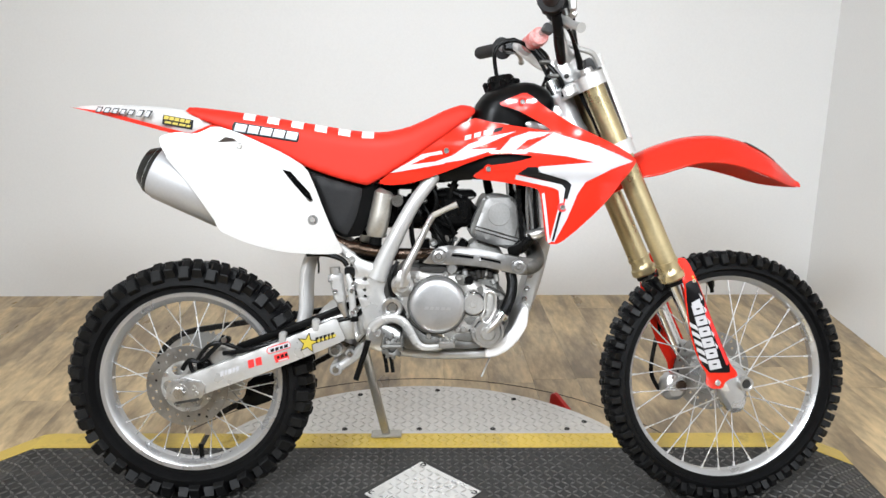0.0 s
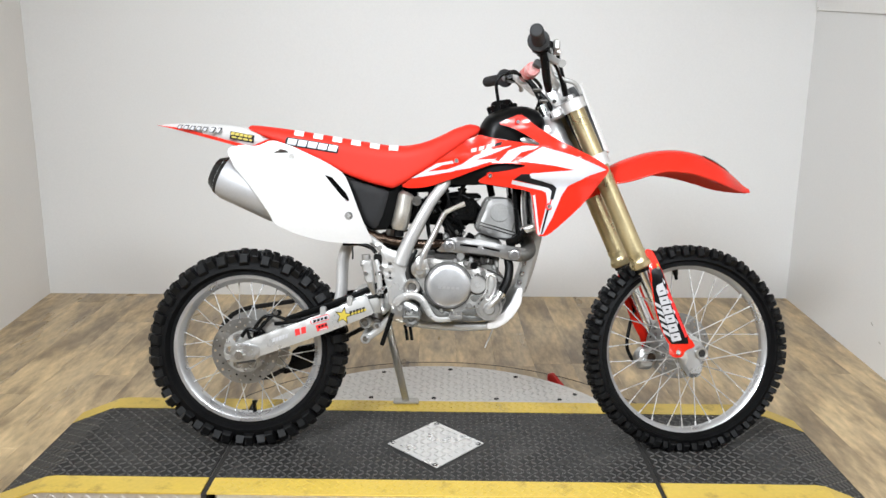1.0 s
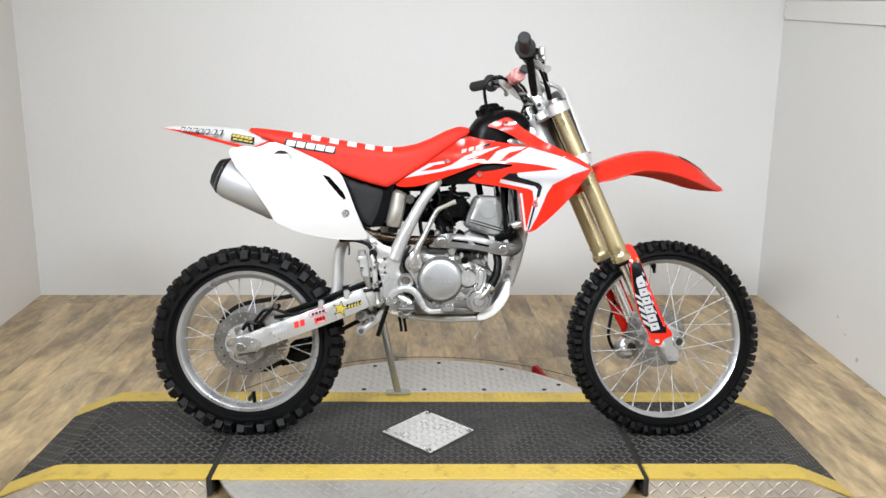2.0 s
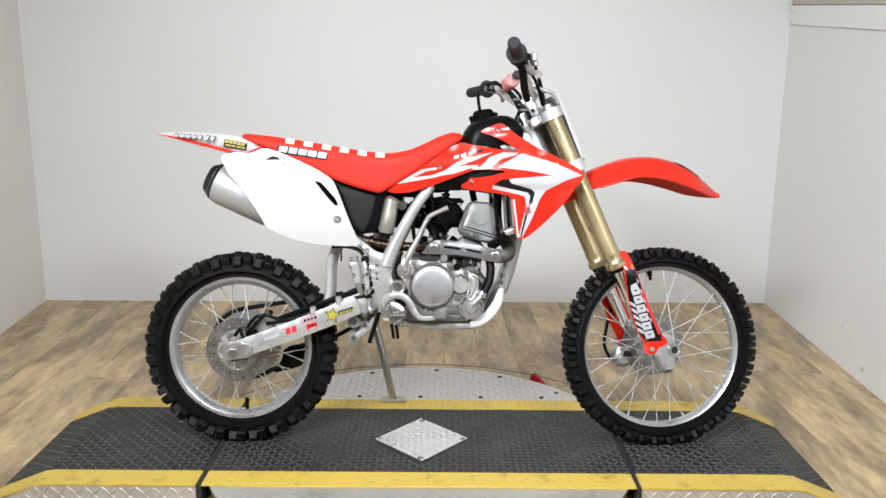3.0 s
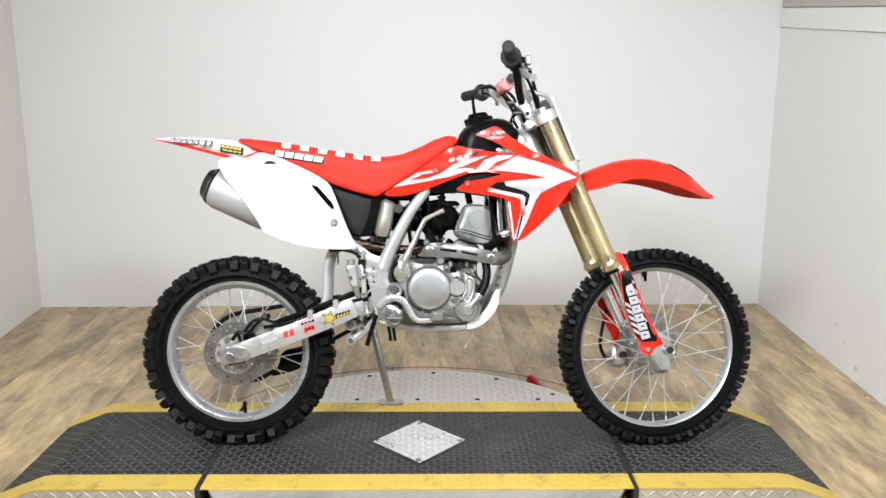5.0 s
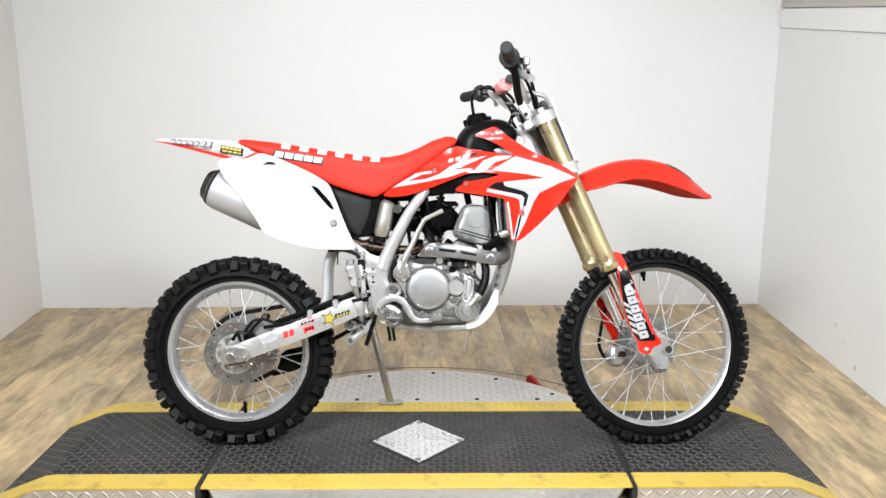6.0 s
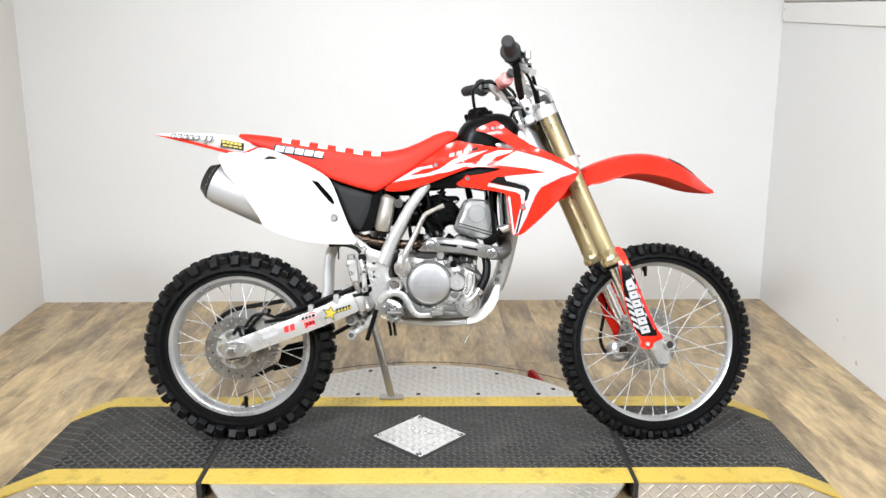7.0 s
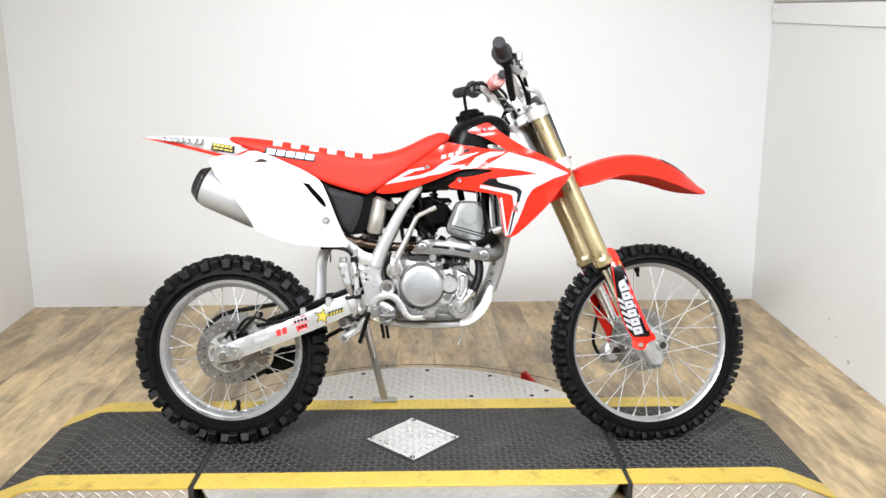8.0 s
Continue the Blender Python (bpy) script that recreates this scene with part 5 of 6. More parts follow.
seat = part("seat", Shape().body(seat_loop, -0.125, 0.125, 0.005, 0.0085, 1, warp=seat_warp), SEAT, bike, "red vinyl seat with white grip ribs", sharp=60)
rib_marks = (-0.478, -0.424, -0.370, -0.318, -0.266, -0.214)
for x in rib_marks:
    sec = []
    for d in (0.014, 0.0115, 0.0095, 0.008, 0.0065, 0.005, 0.0035, 0.002):
        sec.append((-0.125, d))
    sec += [(-0.100, 0.0015), (-0.05, 0.0), (0.05, 0.0), (0.100, 0.0015)] + [(-y, d) for y, d in reversed(sec)]
    v, f = [], []
    for q in range(5):
        xx = x - 0.013 + 0.026 * q / 4
        for y, d in sec:
            X, Y, Z = seat_warp(xx, y, seat_top(xx) - d)
            v.append((X, Y * 1.015, Z + 0.0015))
    n = len(sec)
    for q in range(4):
        f += [(q * n + i, q * n + i + 1, (q + 1) * n + i + 1, (q + 1) * n + i) for i in range(n - 1)]
    low = [(a, b, c - 0.003) for a, b, c in v]
    k = len(v)
    f += [tuple(reversed([i + k for i in g])) for g in f]
    rim_edges = [(i, i + 1) for i in range(n - 1)] + [(4 * n + i + 1, 4 * n + i) for i in range(n - 1)] + [(q * n + n, q * n) for q in range(4)] + [(q * n + n - 1, q * n + 2 * n - 1) for q in range(4)]
    f += [(a, b, b + k, a + k) for a, b in rim_edges]
    part("grip_rib", Shape().add(v + low, f), SEATWHITE, seat, "white rib across the seat", sharp=60)
HP = -8.5


def seat_side(x, z):
    return seat_warp(x, -0.125, z)[1]


hp = part("seat_badge", Shape().panel(along(-0.513, 0.874, HP, [(-0.003, -0.002), (0.146, -0.003), (0.149, 0.004), (0.147, 0.0205), (0.0, 0.0215), (-0.004, 0.014)]), lambda x, z: seat_side(x, z) - 0.0015, 0.001, 0.01, 0), DARKDECAL, seat, "black badge with white lettering bars")
for u, w in ((0.001, 0.029), (0.0315, 0.027), (0.060, 0.028), (0.089, 0.028), (0.118, 0.028)):
    part("lettering_bar", Shape().panel(along(-0.513, 0.8745, HP, [(u, 0.001), (u + w * 0.9, 0.001), (u + w, 0.018), (u + w * 0.1, 0.018)]), lambda x, z: seat_side(x, z) - 0.0022, 0.0006, 0.01, 0), DECAL, hp)

# rear fender
fender_loop = [(-0.893, 0.931), (-0.80, 0.934), (-0.70, 0.931), (-0.62, 0.922), (-0.56, 0.896), (-0.53, 0.880), (-0.565, 0.872), (-0.612, 0.858), (-0.66, 0.870), (-0.745, 0.892), (-0.82, 0.911)]


def tail_warp(x, y, z):
    k = 0.55 + 0.45 * max(0, min(1, (x + 0.893) / 0.25))
    return (x, y * k, z)


tail = part("rear_fender", Shape().body(fender_loop, -0.092, 0.092, 0.018, 0.014, 1, warp=tail_warp), WHITE, bike, "white plastic rear fender with red lower edge", sharp=50)
ty = lambda x, z: -(0.0925 * (0.55 + 0.45 * max(0, min(1, (x + 0.893) / 0.25)))) + 0.0035
edge = [(-0.893, 0.9285), (-0.82, 0.912), (-0.745, 0.893), (-0.66, 0.871), (-0.612, 0.859), (-0.572, 0.872), (-0.535, 0.889), (-0.548, 0.896), (-0.578, 0.884), (-0.612, 0.869), (-0.66, 0.880), (-0.75, 0.903), (-0.80, 0.917)]
part("red_edge", Shape().panel(edge, lambda x, z: ty(x, z) - 0.004, 0.012, 0.012, 0), RED, tail, "red fender edge")
bars(tail, -0.825, 0.916, -5, [0.012, 0.013, 0.013, 0.012, 0.013], 0.013, 0.005, -0.083, DARKDECAL, slant=0.5)
bars(tail, -0.822, 0.9175, -5, [0.008, 0.009, 0.009, 0.008, 0.009], 0.009, 0.009, -0.0838, DECAL, slant=0.5)
bars(tail, -0.732, 0.906, -5, [0.013, 0.012], 0.016, 0.005, -0.0935, DARKDECAL, slant=0.5)
bars(tail, -0.730, 0.9078, -5, [0.009, 0.008], 0.012, 0.009, -0.0943, DECAL, slant=0.5)
yl = sticker("yellow_sticker", tail, along(-0.674, 0.889, -10, [(0, 0), (0.068, 0), (0.068, 0.022), (0, 0.022)]), -0.0935, DARKDECAL, "black and yellow sticker")
bars(yl, -0.670, 0.901, -10, [0.010, 0.010, 0.010, 0.010, 0.010], 0.008, 0.002, -0.0943, YELLOWDECAL)
bars(yl, -0.668, 0.892, -10, [0.014, 0.012, 0.014, 0.008], 0.005, 0.003, -0.0943, YELLOWDECAL)

# side panels
side_loop = [(-0.672, 0.862), (-0.63, 0.872), (-0.592, 0.866), (-0.548, 0.886), (-0.50, 0.871), (-0.451, 0.850), (-0.393, 0.823), (-0.349, 0.795), (-0.330, 0.752), (-0.312, 0.702), (-0.29, 0.648), (-0.268, 0.604), (-0.30, 0.601), (-0.347, 0.602),
             (-0.413, 0.608), (-0.478, 0.625), (-0.522, 0.644), (-0.541, 0.654), (-0.56, 0.690), (-0.6, 0.746), (-0.648, 0.806), (-0.668, 0.84)]
long_slot = [(-0.402, 0.790), (-0.383, 0.786), (-0.342, 0.740), (-0.334, 0.722), (-0.341, 0.718), (-0.35, 0.727), (-0.381, 0.763)]
small_slot = [(-0.544, 0.849), (-0.526, 0.861), (-0.508, 0.858), (-0.499, 0.850)]


def side_y(x, z):
    return -0.134 + 0.32 * max(0, z - 0.80) ** 1.5 + 0.25 * (max(0, x + 0.36)) ** 1.4 + 0.35 * max(0, 0.66 - z) ** 1.3 + 0.03 * max(0, -0.55 - x)


panel_shape = Shape().panel(side_loop, side_y, 0.0035, 0.013, 1, [long_slot, small_slot])
sp = part("side_panel", panel_shape, WHITE, bike, "white plastic side number panel", sharp=50)
part("slot_shadow", Shape().panel([(-0.41, 0.795), (-0.33, 0.76), (-0.325, 0.71), (-0.37, 0.74)], lambda x, z: side_y(x, z) + 0.02, 0.002, 0.02, 0), BLACK, sp)
part("panel_ridge", Shape().tube([(x, side_y(x, z) + 0.001, z) for x, z in ((-0.655, 0.817), (-0.602, 0.752), (-0.549, 0.676))], 0.003, 6), WHITE, sp)
for x, z in ((-0.494, 0.841), (-0.336, 0.679)):
    part("washer", Shape().lathe([(0.002, 0.0), (-0.002, 0.004), (-0.002, 0.011), (0.001, 0.012)], 20, Matrix.Translation((x, side_y(x, z), z))), ALLOY, sp)
    bolt_at(sp, x, side_y(x, z) - 0.002, z, 0.006, STEEL)
part("left_side_panel", mirrored(panel_shape), WHITE, bike, "white plastic side panel", sharp=50)

# fuel tank
tank_loop = [(0.02, 0.895), (0.028, 0.938), (0.048, 0.966), (0.10, 0.988), (0.155, 0.992), (0.192, 0.978), (0.212, 0.950), (0.205, 0.905), (0.16, 0.85), (0.05, 0.82), (-0.05, 0.84)]
tank = part("fuel_tank", Shape().body(tank_loop, -0.094, 0.094, 0.05, 0.013, 1), BLACK, bike, "black plastic fuel tank", sharp=60)
CAP = Matrix.Translation((0.093, -0.005, 0.976)) @ Matrix.Rotation(radians(-9), 4, "Y")
cap = Shape().lathe([(0.0, 0.0), (0.0, 0.040), (0.008, 0.038), (0.014, 0.034), (0.028, 0.031), (0.034, 0.026), (0.036, 0.0)], 30, CAP @ Matrix.Rotation(radians(90), 4, "X"))
fc = part("fuel_cap", cap, BLACK, tank, "black ribbed fuel cap")
s = Shape()
for k in range(8):
    a = 2 * math.pi * k / 8
    s.box(0.026, 0.040, -0.008, 0.008, 0.004, 0.03, 0.004, CAP @ Matrix.Rotation(a, 4, "Z") @ Matrix.Rotation(radians(12), 4, "Y"))
part("cap_lugs", s, BLACK, fc)
part("tank_edge", Shape().tube([(0.018, -0.062, 0.903), (0.05, -0.089, 0.896), (0.10, -0.096, 0.890)], 0.004, 8), FRAME, tank)
part("breather_hose", Shape().tube([(0.079, -0.01, 1.01), (0.074, -0.008, 1.045), (0.076, -0.005, 1.068), (0.094, 0, 1.086), (0.128, 0, 1.09), (0.158, 0.005, 1.074), (0.182, 0.005, 1.045), (0.205, 0.0, 1.0)], 0.0048, 10), BLACK, bike, "black fuel breather hose")

# radiator shroud
shroud_loop = [(-0.194, 0.762), (-0.156, 0.789), (-0.09, 0.833), (0.015, 0.908), (0.06, 0.897), (0.125, 0.886), (0.194, 0.874), (0.158, 0.900), (0.113, 0.926), (0.074, 0.937), (0.102, 0.951), (0.134, 0.963), (0.151, 0.953), (0.174, 0.931), (0.237, 0.888), (0.30, 0.858), (0.35, 0.833), (0.376, 0.814),
               (0.362, 0.791), (0.31, 0.726), (0.253, 0.669), (0.208, 0.629), (0.182, 0.629), (0.175, 0.669), (0.166, 0.738), (0.158, 0.752), (0.092, 0.763), (0.03, 0.771), (0.018, 0.778), (0.051, 0.800), (0.108, 0.808), (0.155, 0.821), (0.1, 0.827), (0.059, 0.825), (0.01, 0.807), (-0.061, 0.779), (-0.123, 0.759), (-0.172, 0.756)]


def ease(a, b, t):
    t = max(0.0, min(1.0, (t - a) / (b - a)))
    return t * t * (3 - 2 * t)


def shroud_y(x, z):
    y = -0.118 - 0.062 * ease(0.0, 0.26, x) + 0.03 * ease(0.28, 0.40, x) + 0.034 * ease(0.84, 0.95, z) * ease(-0.05, 0.1, x) + 0.012 * ease(0.72, 0.62, z)
    return y - 0.010 * ease(0.765, 0.79, z) * ease(0.865, 0.83, z)


shape = Shape().panel(shroud_loop, shroud_y, 0.004, 0.011, 1)
sh = part("radiator_shroud", shape, RED, bike, "glossy red plastic radiator shroud with white graphics", sharp=50)
part("left_shroud", mirrored(shape), RED, bike, "glossy red plastic radiator shroud", sharp=50)


def graphic(loop, lift, mat, name, label="", corner=0):
    return part(name, Shape().panel(loop, lambda x, z: shroud_y(x, z) - lift, 0.0003, 0.009, corner), mat, sh, label, sharp=60)


graphic([(0.127, 0.833), (0.15, 0.848), (0.192, 0.872), (0.267, 0.85), (0.333, 0.825), (0.366, 0.811), (0.316, 0.795), (0.26, 0.766), (0.244, 0.742), (0.221, 0.682), (0.198, 0.634), (0.187, 0.634), (0.214, 0.71), (0.223, 0.75), (0.221, 0.765), (0.156, 0.788), (0.16, 0.799), (0.276, 0.809), (0.219, 0.821)], 0.0008, DECAL, "white_graphic", "white arrow graphic")
graphic([(0.116, 0.783), (0.137, 0.798), (0.157, 0.798), (0.162, 0.787), (0.22, 0.770), (0.230, 0.760), (0.222, 0.729), (0.214, 0.730), (0.217, 0.752), (0.210, 0.760)], 0.0016, DARKDECAL, "black_graphic")
graphic([(0.113, 0.781), (0.210, 0.7605), (0.217, 0.7525), (0.214, 0.724), (0.195, 0.635), (0.188, 0.635), (0.206, 0.724), (0.203, 0.748), (0.190, 0.754), (0.111, 0.771)], 0.0012, DECAL, "white_graphic")
graphic([(0.206, 0.706), (0.211, 0.704), (0.196, 0.636), (0.192, 0.636)], 0.0020, DARKDECAL, "black_graphic")
# Edge lip of the shroud, its pale look put into a grey strip.
graphic([(0.168, 0.740), (0.1735, 0.742), (0.189, 0.632), (0.184, 0.631), (0.178, 0.669)], 0.0010, DECALGREY, "grey_strip")
graphic([(-0.165, 0.783), (-0.094, 0.825), (-0.033, 0.836), (-0.046, 0.826), (-0.077, 0.821), (-0.119, 0.802), (-0.064, 0.809), (-0.026, 0.823), (-0.046, 0.804), (-0.101, 0.794)], 0.0008, DECAL, "white_graphic")
graphic([(-0.026, 0.823), (0.01, 0.848), (0.070, 0.868), (0.113, 0.876), (0.053, 0.850), (0.012, 0.836), (0.072, 0.839), (0.046, 0.829), (-0.003, 0.813), (-0.046, 0.806)], 0.0008, DECAL, "white_graphic")
graphic([(0.074, 0.830), (0.102, 0.862), (0.141, 0.875), (0.184, 0.8735), (0.172, 0.866), (0.137, 0.857), (0.105, 0.830)], 0.0008, DECAL, "white_graphic")
graphic([(0.004, 0.829), (0.03, 0.829), (0.044, 0.833), (0.010, 0.8335)], 0.0012, DECALGREY, "grey_strip")
for k in range(3):
    graphic(along(0.0 + k * 0.021, 0.856 + k * 0.0055, 14, [(0, 0), (0.015, 0), (0.019, 0.010), (0.004, 0.010)]), 0.0010, DECALGREY, "lettering_bar")
graphic(along(0.063, 0.873, 14, [(0, 0), (0.02, 0), (0.026, 0.008), (0.006, 0.008)]), 0.0010, DARKDECAL, "lettering_bar")
for x, z, mt in ((0.053, 0.793, CHROME), (0.212, 0.711, REDDECAL), (0.129, 0.941, CHROME), (-0.040, 0.833, CHROME)):
    part("washer", Shape().lathe([(0.002, 0.0), (-0.002, 0.003), (-0.002, 0.0095), (0.001, 0.0105)], 18, Matrix.Translation((x, shroud_y(x, z), z))), RED if mt is CHROME else REDDECAL, sh)
    bolt_at(sh, x, shroud_y(x, z) - 0.002, z, 0.0062)
part("vent_panel", Shape().panel([(-0.09, 0.775), (-0.01, 0.812), (0.06, 0.834), (0.16, 0.83), (0.13, 0.80), (0.05, 0.785), (0.03, 0.77), (-0.03, 0.765)], lambda x, z: shroud_y(x, z) + 0.018, 0.003, 0.015, 1), BLACK, sh, "black plastic vent insert")
part("tank_bracket", Shape().body([(0.135, 0.895), (0.15, 0.902), (0.2, 0.884), (0.195, 0.872), (0.15, 0.88)], -0.102, -0.08, 0.004, 0.01, 1), ALLOY, bike)

# foot controls
part("brake_pedal", Shape().tube([(-0.205, -0.135, 0.435), (-0.19, -0.14, 0.450), (-0.163, -0.145, 0.461), (-0.136, -0.148, 0.453), (-0.118, -0.15, 0.428), (-0.104, -0.152, 0.405), (-0.085, -0.152, 0.395), (-0.05, -0.152, 0.397)], [0.012, 0.012, 0.0115, 0.011, 0.010, 0.009, 0.008, 0.008], 12, flat=0.7), FRAME, bike, "silver brake pedal arm")
s = Shape().box(-0.056, -0.02, -0.172, -0.14, 0.397, 0.412, 0.003)
for k in range(4):
    s.box(-0.054 + k * 0.009, -0.050 + k * 0.009, -0.172, -0.14, 0.411, 0.417, 0.001)
part("pedal_tip", s, ALLOY, bike, "ribbed pedal tip")
fb = part("footrest_bracket", Shape().body([(-0.222, 0.40), (-0.215, 0.44), (-0.185, 0.45), (-0.145, 0.43), (-0.13, 0.40), (-0.16, 0.378), (-0.205, 0.382)], -0.13, -0.105, 0.007, 0.012, 1), ALLOY, bike, "cast footrest bracket")
bolt_at(fb, -0.193, -0.134, 0.423, 0.009, ALLOY)
peg = Shape()
for a, b in (((-0.176, -0.125, 0.41), (-0.178, -0.205, 0.41)), ((-0.138, -0.125, 0.41), (-0.138, -0.205, 0.41)), ((-0.178, -0.205, 0.41), (-0.138, -0.205, 0.41)), ((-0.158, -0.125, 0.405), (-0.158, -0.205, 0.405)), ((-0.178, -0.125, 0.41), (-0.138, -0.125, 0.41))):
    peg.rod(a, b, 0.0055, 8)
for k in range(7):
    for x in (-0.178, -0.158, -0.138):
        peg.rod((x, -0.132 - k * 0.012, 0.408), (x, -0.132 - k * 0.012, 0.424), 0.0042, 5, 0.0018)
peg.rod((-0.158, -0.165, 0.400), (-0.158, -0.118, 0.392), 0.011, 10)
fp = part("footrest", peg, DARKCAST, bike, "toothed steel footrest")
teeth = [(-0.158 + r * math.cos(a), 0.404 + r * math.sin(a)) for k in range(9) for r, a in ((0.0235, 2 * math.pi * (k - 0.2) / 9), (0.0235, 2 * math.pi * (k + 0.2) / 9), (0.0175, 2 * math.pi * (k + 0.35) / 9), (0.0175, 2 * math.pi * (k + 0.65) / 9))]
part("footrest_end", Shape().body(teeth, -0.207, -0.186, 0.002, 0.006, 0, [disc_loop(-0.158, 0.404, 0.0085, 12)]), DARKCAST, fp, "toothed steel end of the footrest")
bolt_at(fb, -0.148, -0.134, 0.402, 0.007, CHROME)
part("pedal_spring", Shape().tube([(-0.168 + 0.009 * math.cos(k * 0.8), -0.128 - k * 0.0003, 0.382 + 0.009 * math.sin(k * 0.8)) for k in range(40)], 0.0016, 5, 1), CHROME, bike)
part("rubber_strap", Shape().tube([(-0.212, -0.16, 0.414), (-0.225, -0.162, 0.372), (-0.24, -0.164, 0.325)], 0.0065, 8), BLACK, bike, "black rubber-coated rod below the footrest")
for x in (-0.176, -0.163):
    part("drain_hose", Shape().tube([(x - 0.004, -0.12, 0.375), (x, -0.122, 0.36), (x + 0.004, -0.124, 0.332)], 0.0045, 8), BLACK, bike, "short black drain hose")
lk = part("linkage", Shape().tube([(-0.295, -0.06, 0.324), (-0.275, -0.06, 0.336), (-0.250, -0.06, 0.356), (-0.225, -0.06, 0.385), (-0.205, -0.055, 0.41)], [0.012, 0.010, 0.011, 0.013, 0.014], 12, flat=0.7), FRAME, bike, "aluminium suspension linkage")
for bx, bz, br in ((-0.296, 0.370, 0.017), (-0.295, 0.324, 0.015), (-0.262, 0.362, 0.011)):
    ring = part("linkage_boss", Shape().lathe([(0.05, 0.0), (0.05, br), (-0.066, br), (-0.070, br - 0.003), (-0.070, br * 0.62), (-0.064, br * 0.6), (-0.064, 0.0)], 24, Matrix.Translation((bx, 0, bz))), FRAME, lk)
    part("linkage_bolt", Shape().lathe([(-0.06, br * 0.5), (-0.074, br * 0.5), (-0.074, 0.0)], 8, Matrix.Translation((bx, 0, bz))), CHROME, ring)
part("linkage_arm", Shape().body([(-0.315, 0.36), (-0.31, 0.385), (-0.28, 0.388), (-0.25, 0.372), (-0.255, 0.352), (-0.285, 0.352)], -0.05, 0.05, 0.006, 0.010, 1), ALLOY, lk)
rbk = part("rear_master_cylinder", Shape().body([(-0.290, 0.488), (-0.300, 0.535), (-0.306, 0.540), (-0.304, 0.556), (-0.272, 0.560), (-0.270, 0.535), (-0.263, 0.488)], -0.126, -0.10, 0.008, 0.006, 1), FRAME, bike, "silver rear brake master cylinder")
part("cylinder_cap", Shape().tube([(-0.289, -0.113, 0.556), (-0.290, -0.113, 0.571)], 0.012, 14, 0), ALLOY, rbk)
part("cylinder_end", Shape().tube([(-0.276, -0.113, 0.49), (-0.272, -0.113, 0.476), (-0.266, -0.113, 0.458)], [0.0115, 0.009, 0.006], 12, 0), ALLOY, rbk)
part("reservoir_tube", Shape().tube([(-0.262, -0.116, 0.556), (-0.254, -0.118, 0.528), (-0.249, -0.12, 0.47), (-0.248, -0.12, 0.462)], [0.007, 0.008, 0.008, 0.0095], 12), FRAME, rbk)
for bx, bz in ((-0.288, 0.518), (-0.251, 0.520), (-0.249, 0.47)):
    bolt_at(rbk, bx, -0.128, bz, 0.006, CHROME)
part("banjo_joint", Shape().box(-0.268, -0.244, -0.12, -0.10, 0.552, 0.572, 0.003), GLOSSBLACK, rbk)
part("lock_nut", Shape().tube([(-0.247, -0.12, 0.462), (-0.246, -0.12, 0.449)], 0.0095, 8, 0), BLACK, rbk)
part("reservoir_hose", Shape().tube([(-0.355, -0.09, 0.598), (-0.31, -0.11, 0.60), (-0.275, -0.115, 0.59), (-0.262, -0.115, 0.575)], 0.006, 8), BLACK, rbk)
part("push_rod", Shape().tube([(-0.246, -0.12, 0.45), (-0.242, -0.122, 0.42), (-0.234, -0.126, 0.41)], [0.0065, 0.0065, 0.010], 10), ALLOY, rbk)

part("overflow_tube", Shape().tube([(0.085, 0.0, 0.375), (0.073, 0, 0.343), (0.051, 0.0, 0.289)], 0.0022, 6), WHITE, bike, "thin pale overflow tube")

# side stand, on the left
inv = BIKE.inverted()
foot, hinge = inv @ Vector((-0.098, 0.300, 0.004)), Vector((-0.25, 0.10, 0.372))
way = (foot - hinge).normalized()
sd = part("side_stand", Shape().tube([hinge, hinge + way * 0.05, hinge.lerp(foot, 0.5), foot], [0.013, 0.012, 0.012, 0.012], 8, 0, flat=0.6), STAND, bike, "flat aluminium side stand")
part("stand_foot", Shape().box(-0.042, 0.042, -0.02, 0.02, -0.004, 0.004, 0.003), STAND, sd, m=inv @ Matrix.Translation((-0.098, 0.300, 0.0075)))
part("stand_lug", Shape().body([(-0.27, 0.355), (-0.265, 0.41), (-0.20, 0.41), (-0.21, 0.365)], 0.09, 0.11, 0.005, 0.02, 1), ALLOY, sd)

# ---- front end, turned with the steering ----
axis = Vector((0.199, 0, -0.441)).normalized()
for side, y in (("right", -0.086), ("left", 0.086)):
    at = lambda k, dy=0.0: Vector((0.275, y + dy, 0.984)) + axis * k
    leg = part("fork_leg", Shape().tube([at(0.004), at(0.006), at(0.008), at(0.46), at(0.47), at(0.475), at(0.488), at(0.492)], [0.024, 0.024, 0.0255, 0.0255, 0.027, 0.031, 0.031, 0.027], 28, 0), GOLD, bike, "gold anodised upper fork leg", STEER)
    part("lower_tube", Shape().tube([at(0.49), at(0.72)], 0.0185, 20, 0), CHROME, leg)
    part("dust_seal", Shape().tube([at(0.49), at(0.502)], 0.0245, 20, 0), BLACK, leg)
    part("fork_ring", Shape().tube([at(0.445), at(0.452)], 0.0275, 24, 0), GOLD, leg)
    foot_loop = [(0.560, 0.372), (0.588, 0.366), (0.606, 0.335), (0.632, 0.322), (0.650, 0.300), (0.657, 0.256), (0.647, 0.226), (0.616, 0.221), (0.599, 0.250), (0.586, 0.290)]
    part("axle_lug", Shape().body(foot_loop, y - 0.024, y + 0.024, 0.012, 0.014, 1), RIM, leg, "cast fork end")
    part("fork_cap", Shape().tube([at(-0.032), at(-0.022), at(-0.02), at(0.008)], [0.014, 0.016, 0.0235, 0.0245], 20, 0), ALLOY, leg)
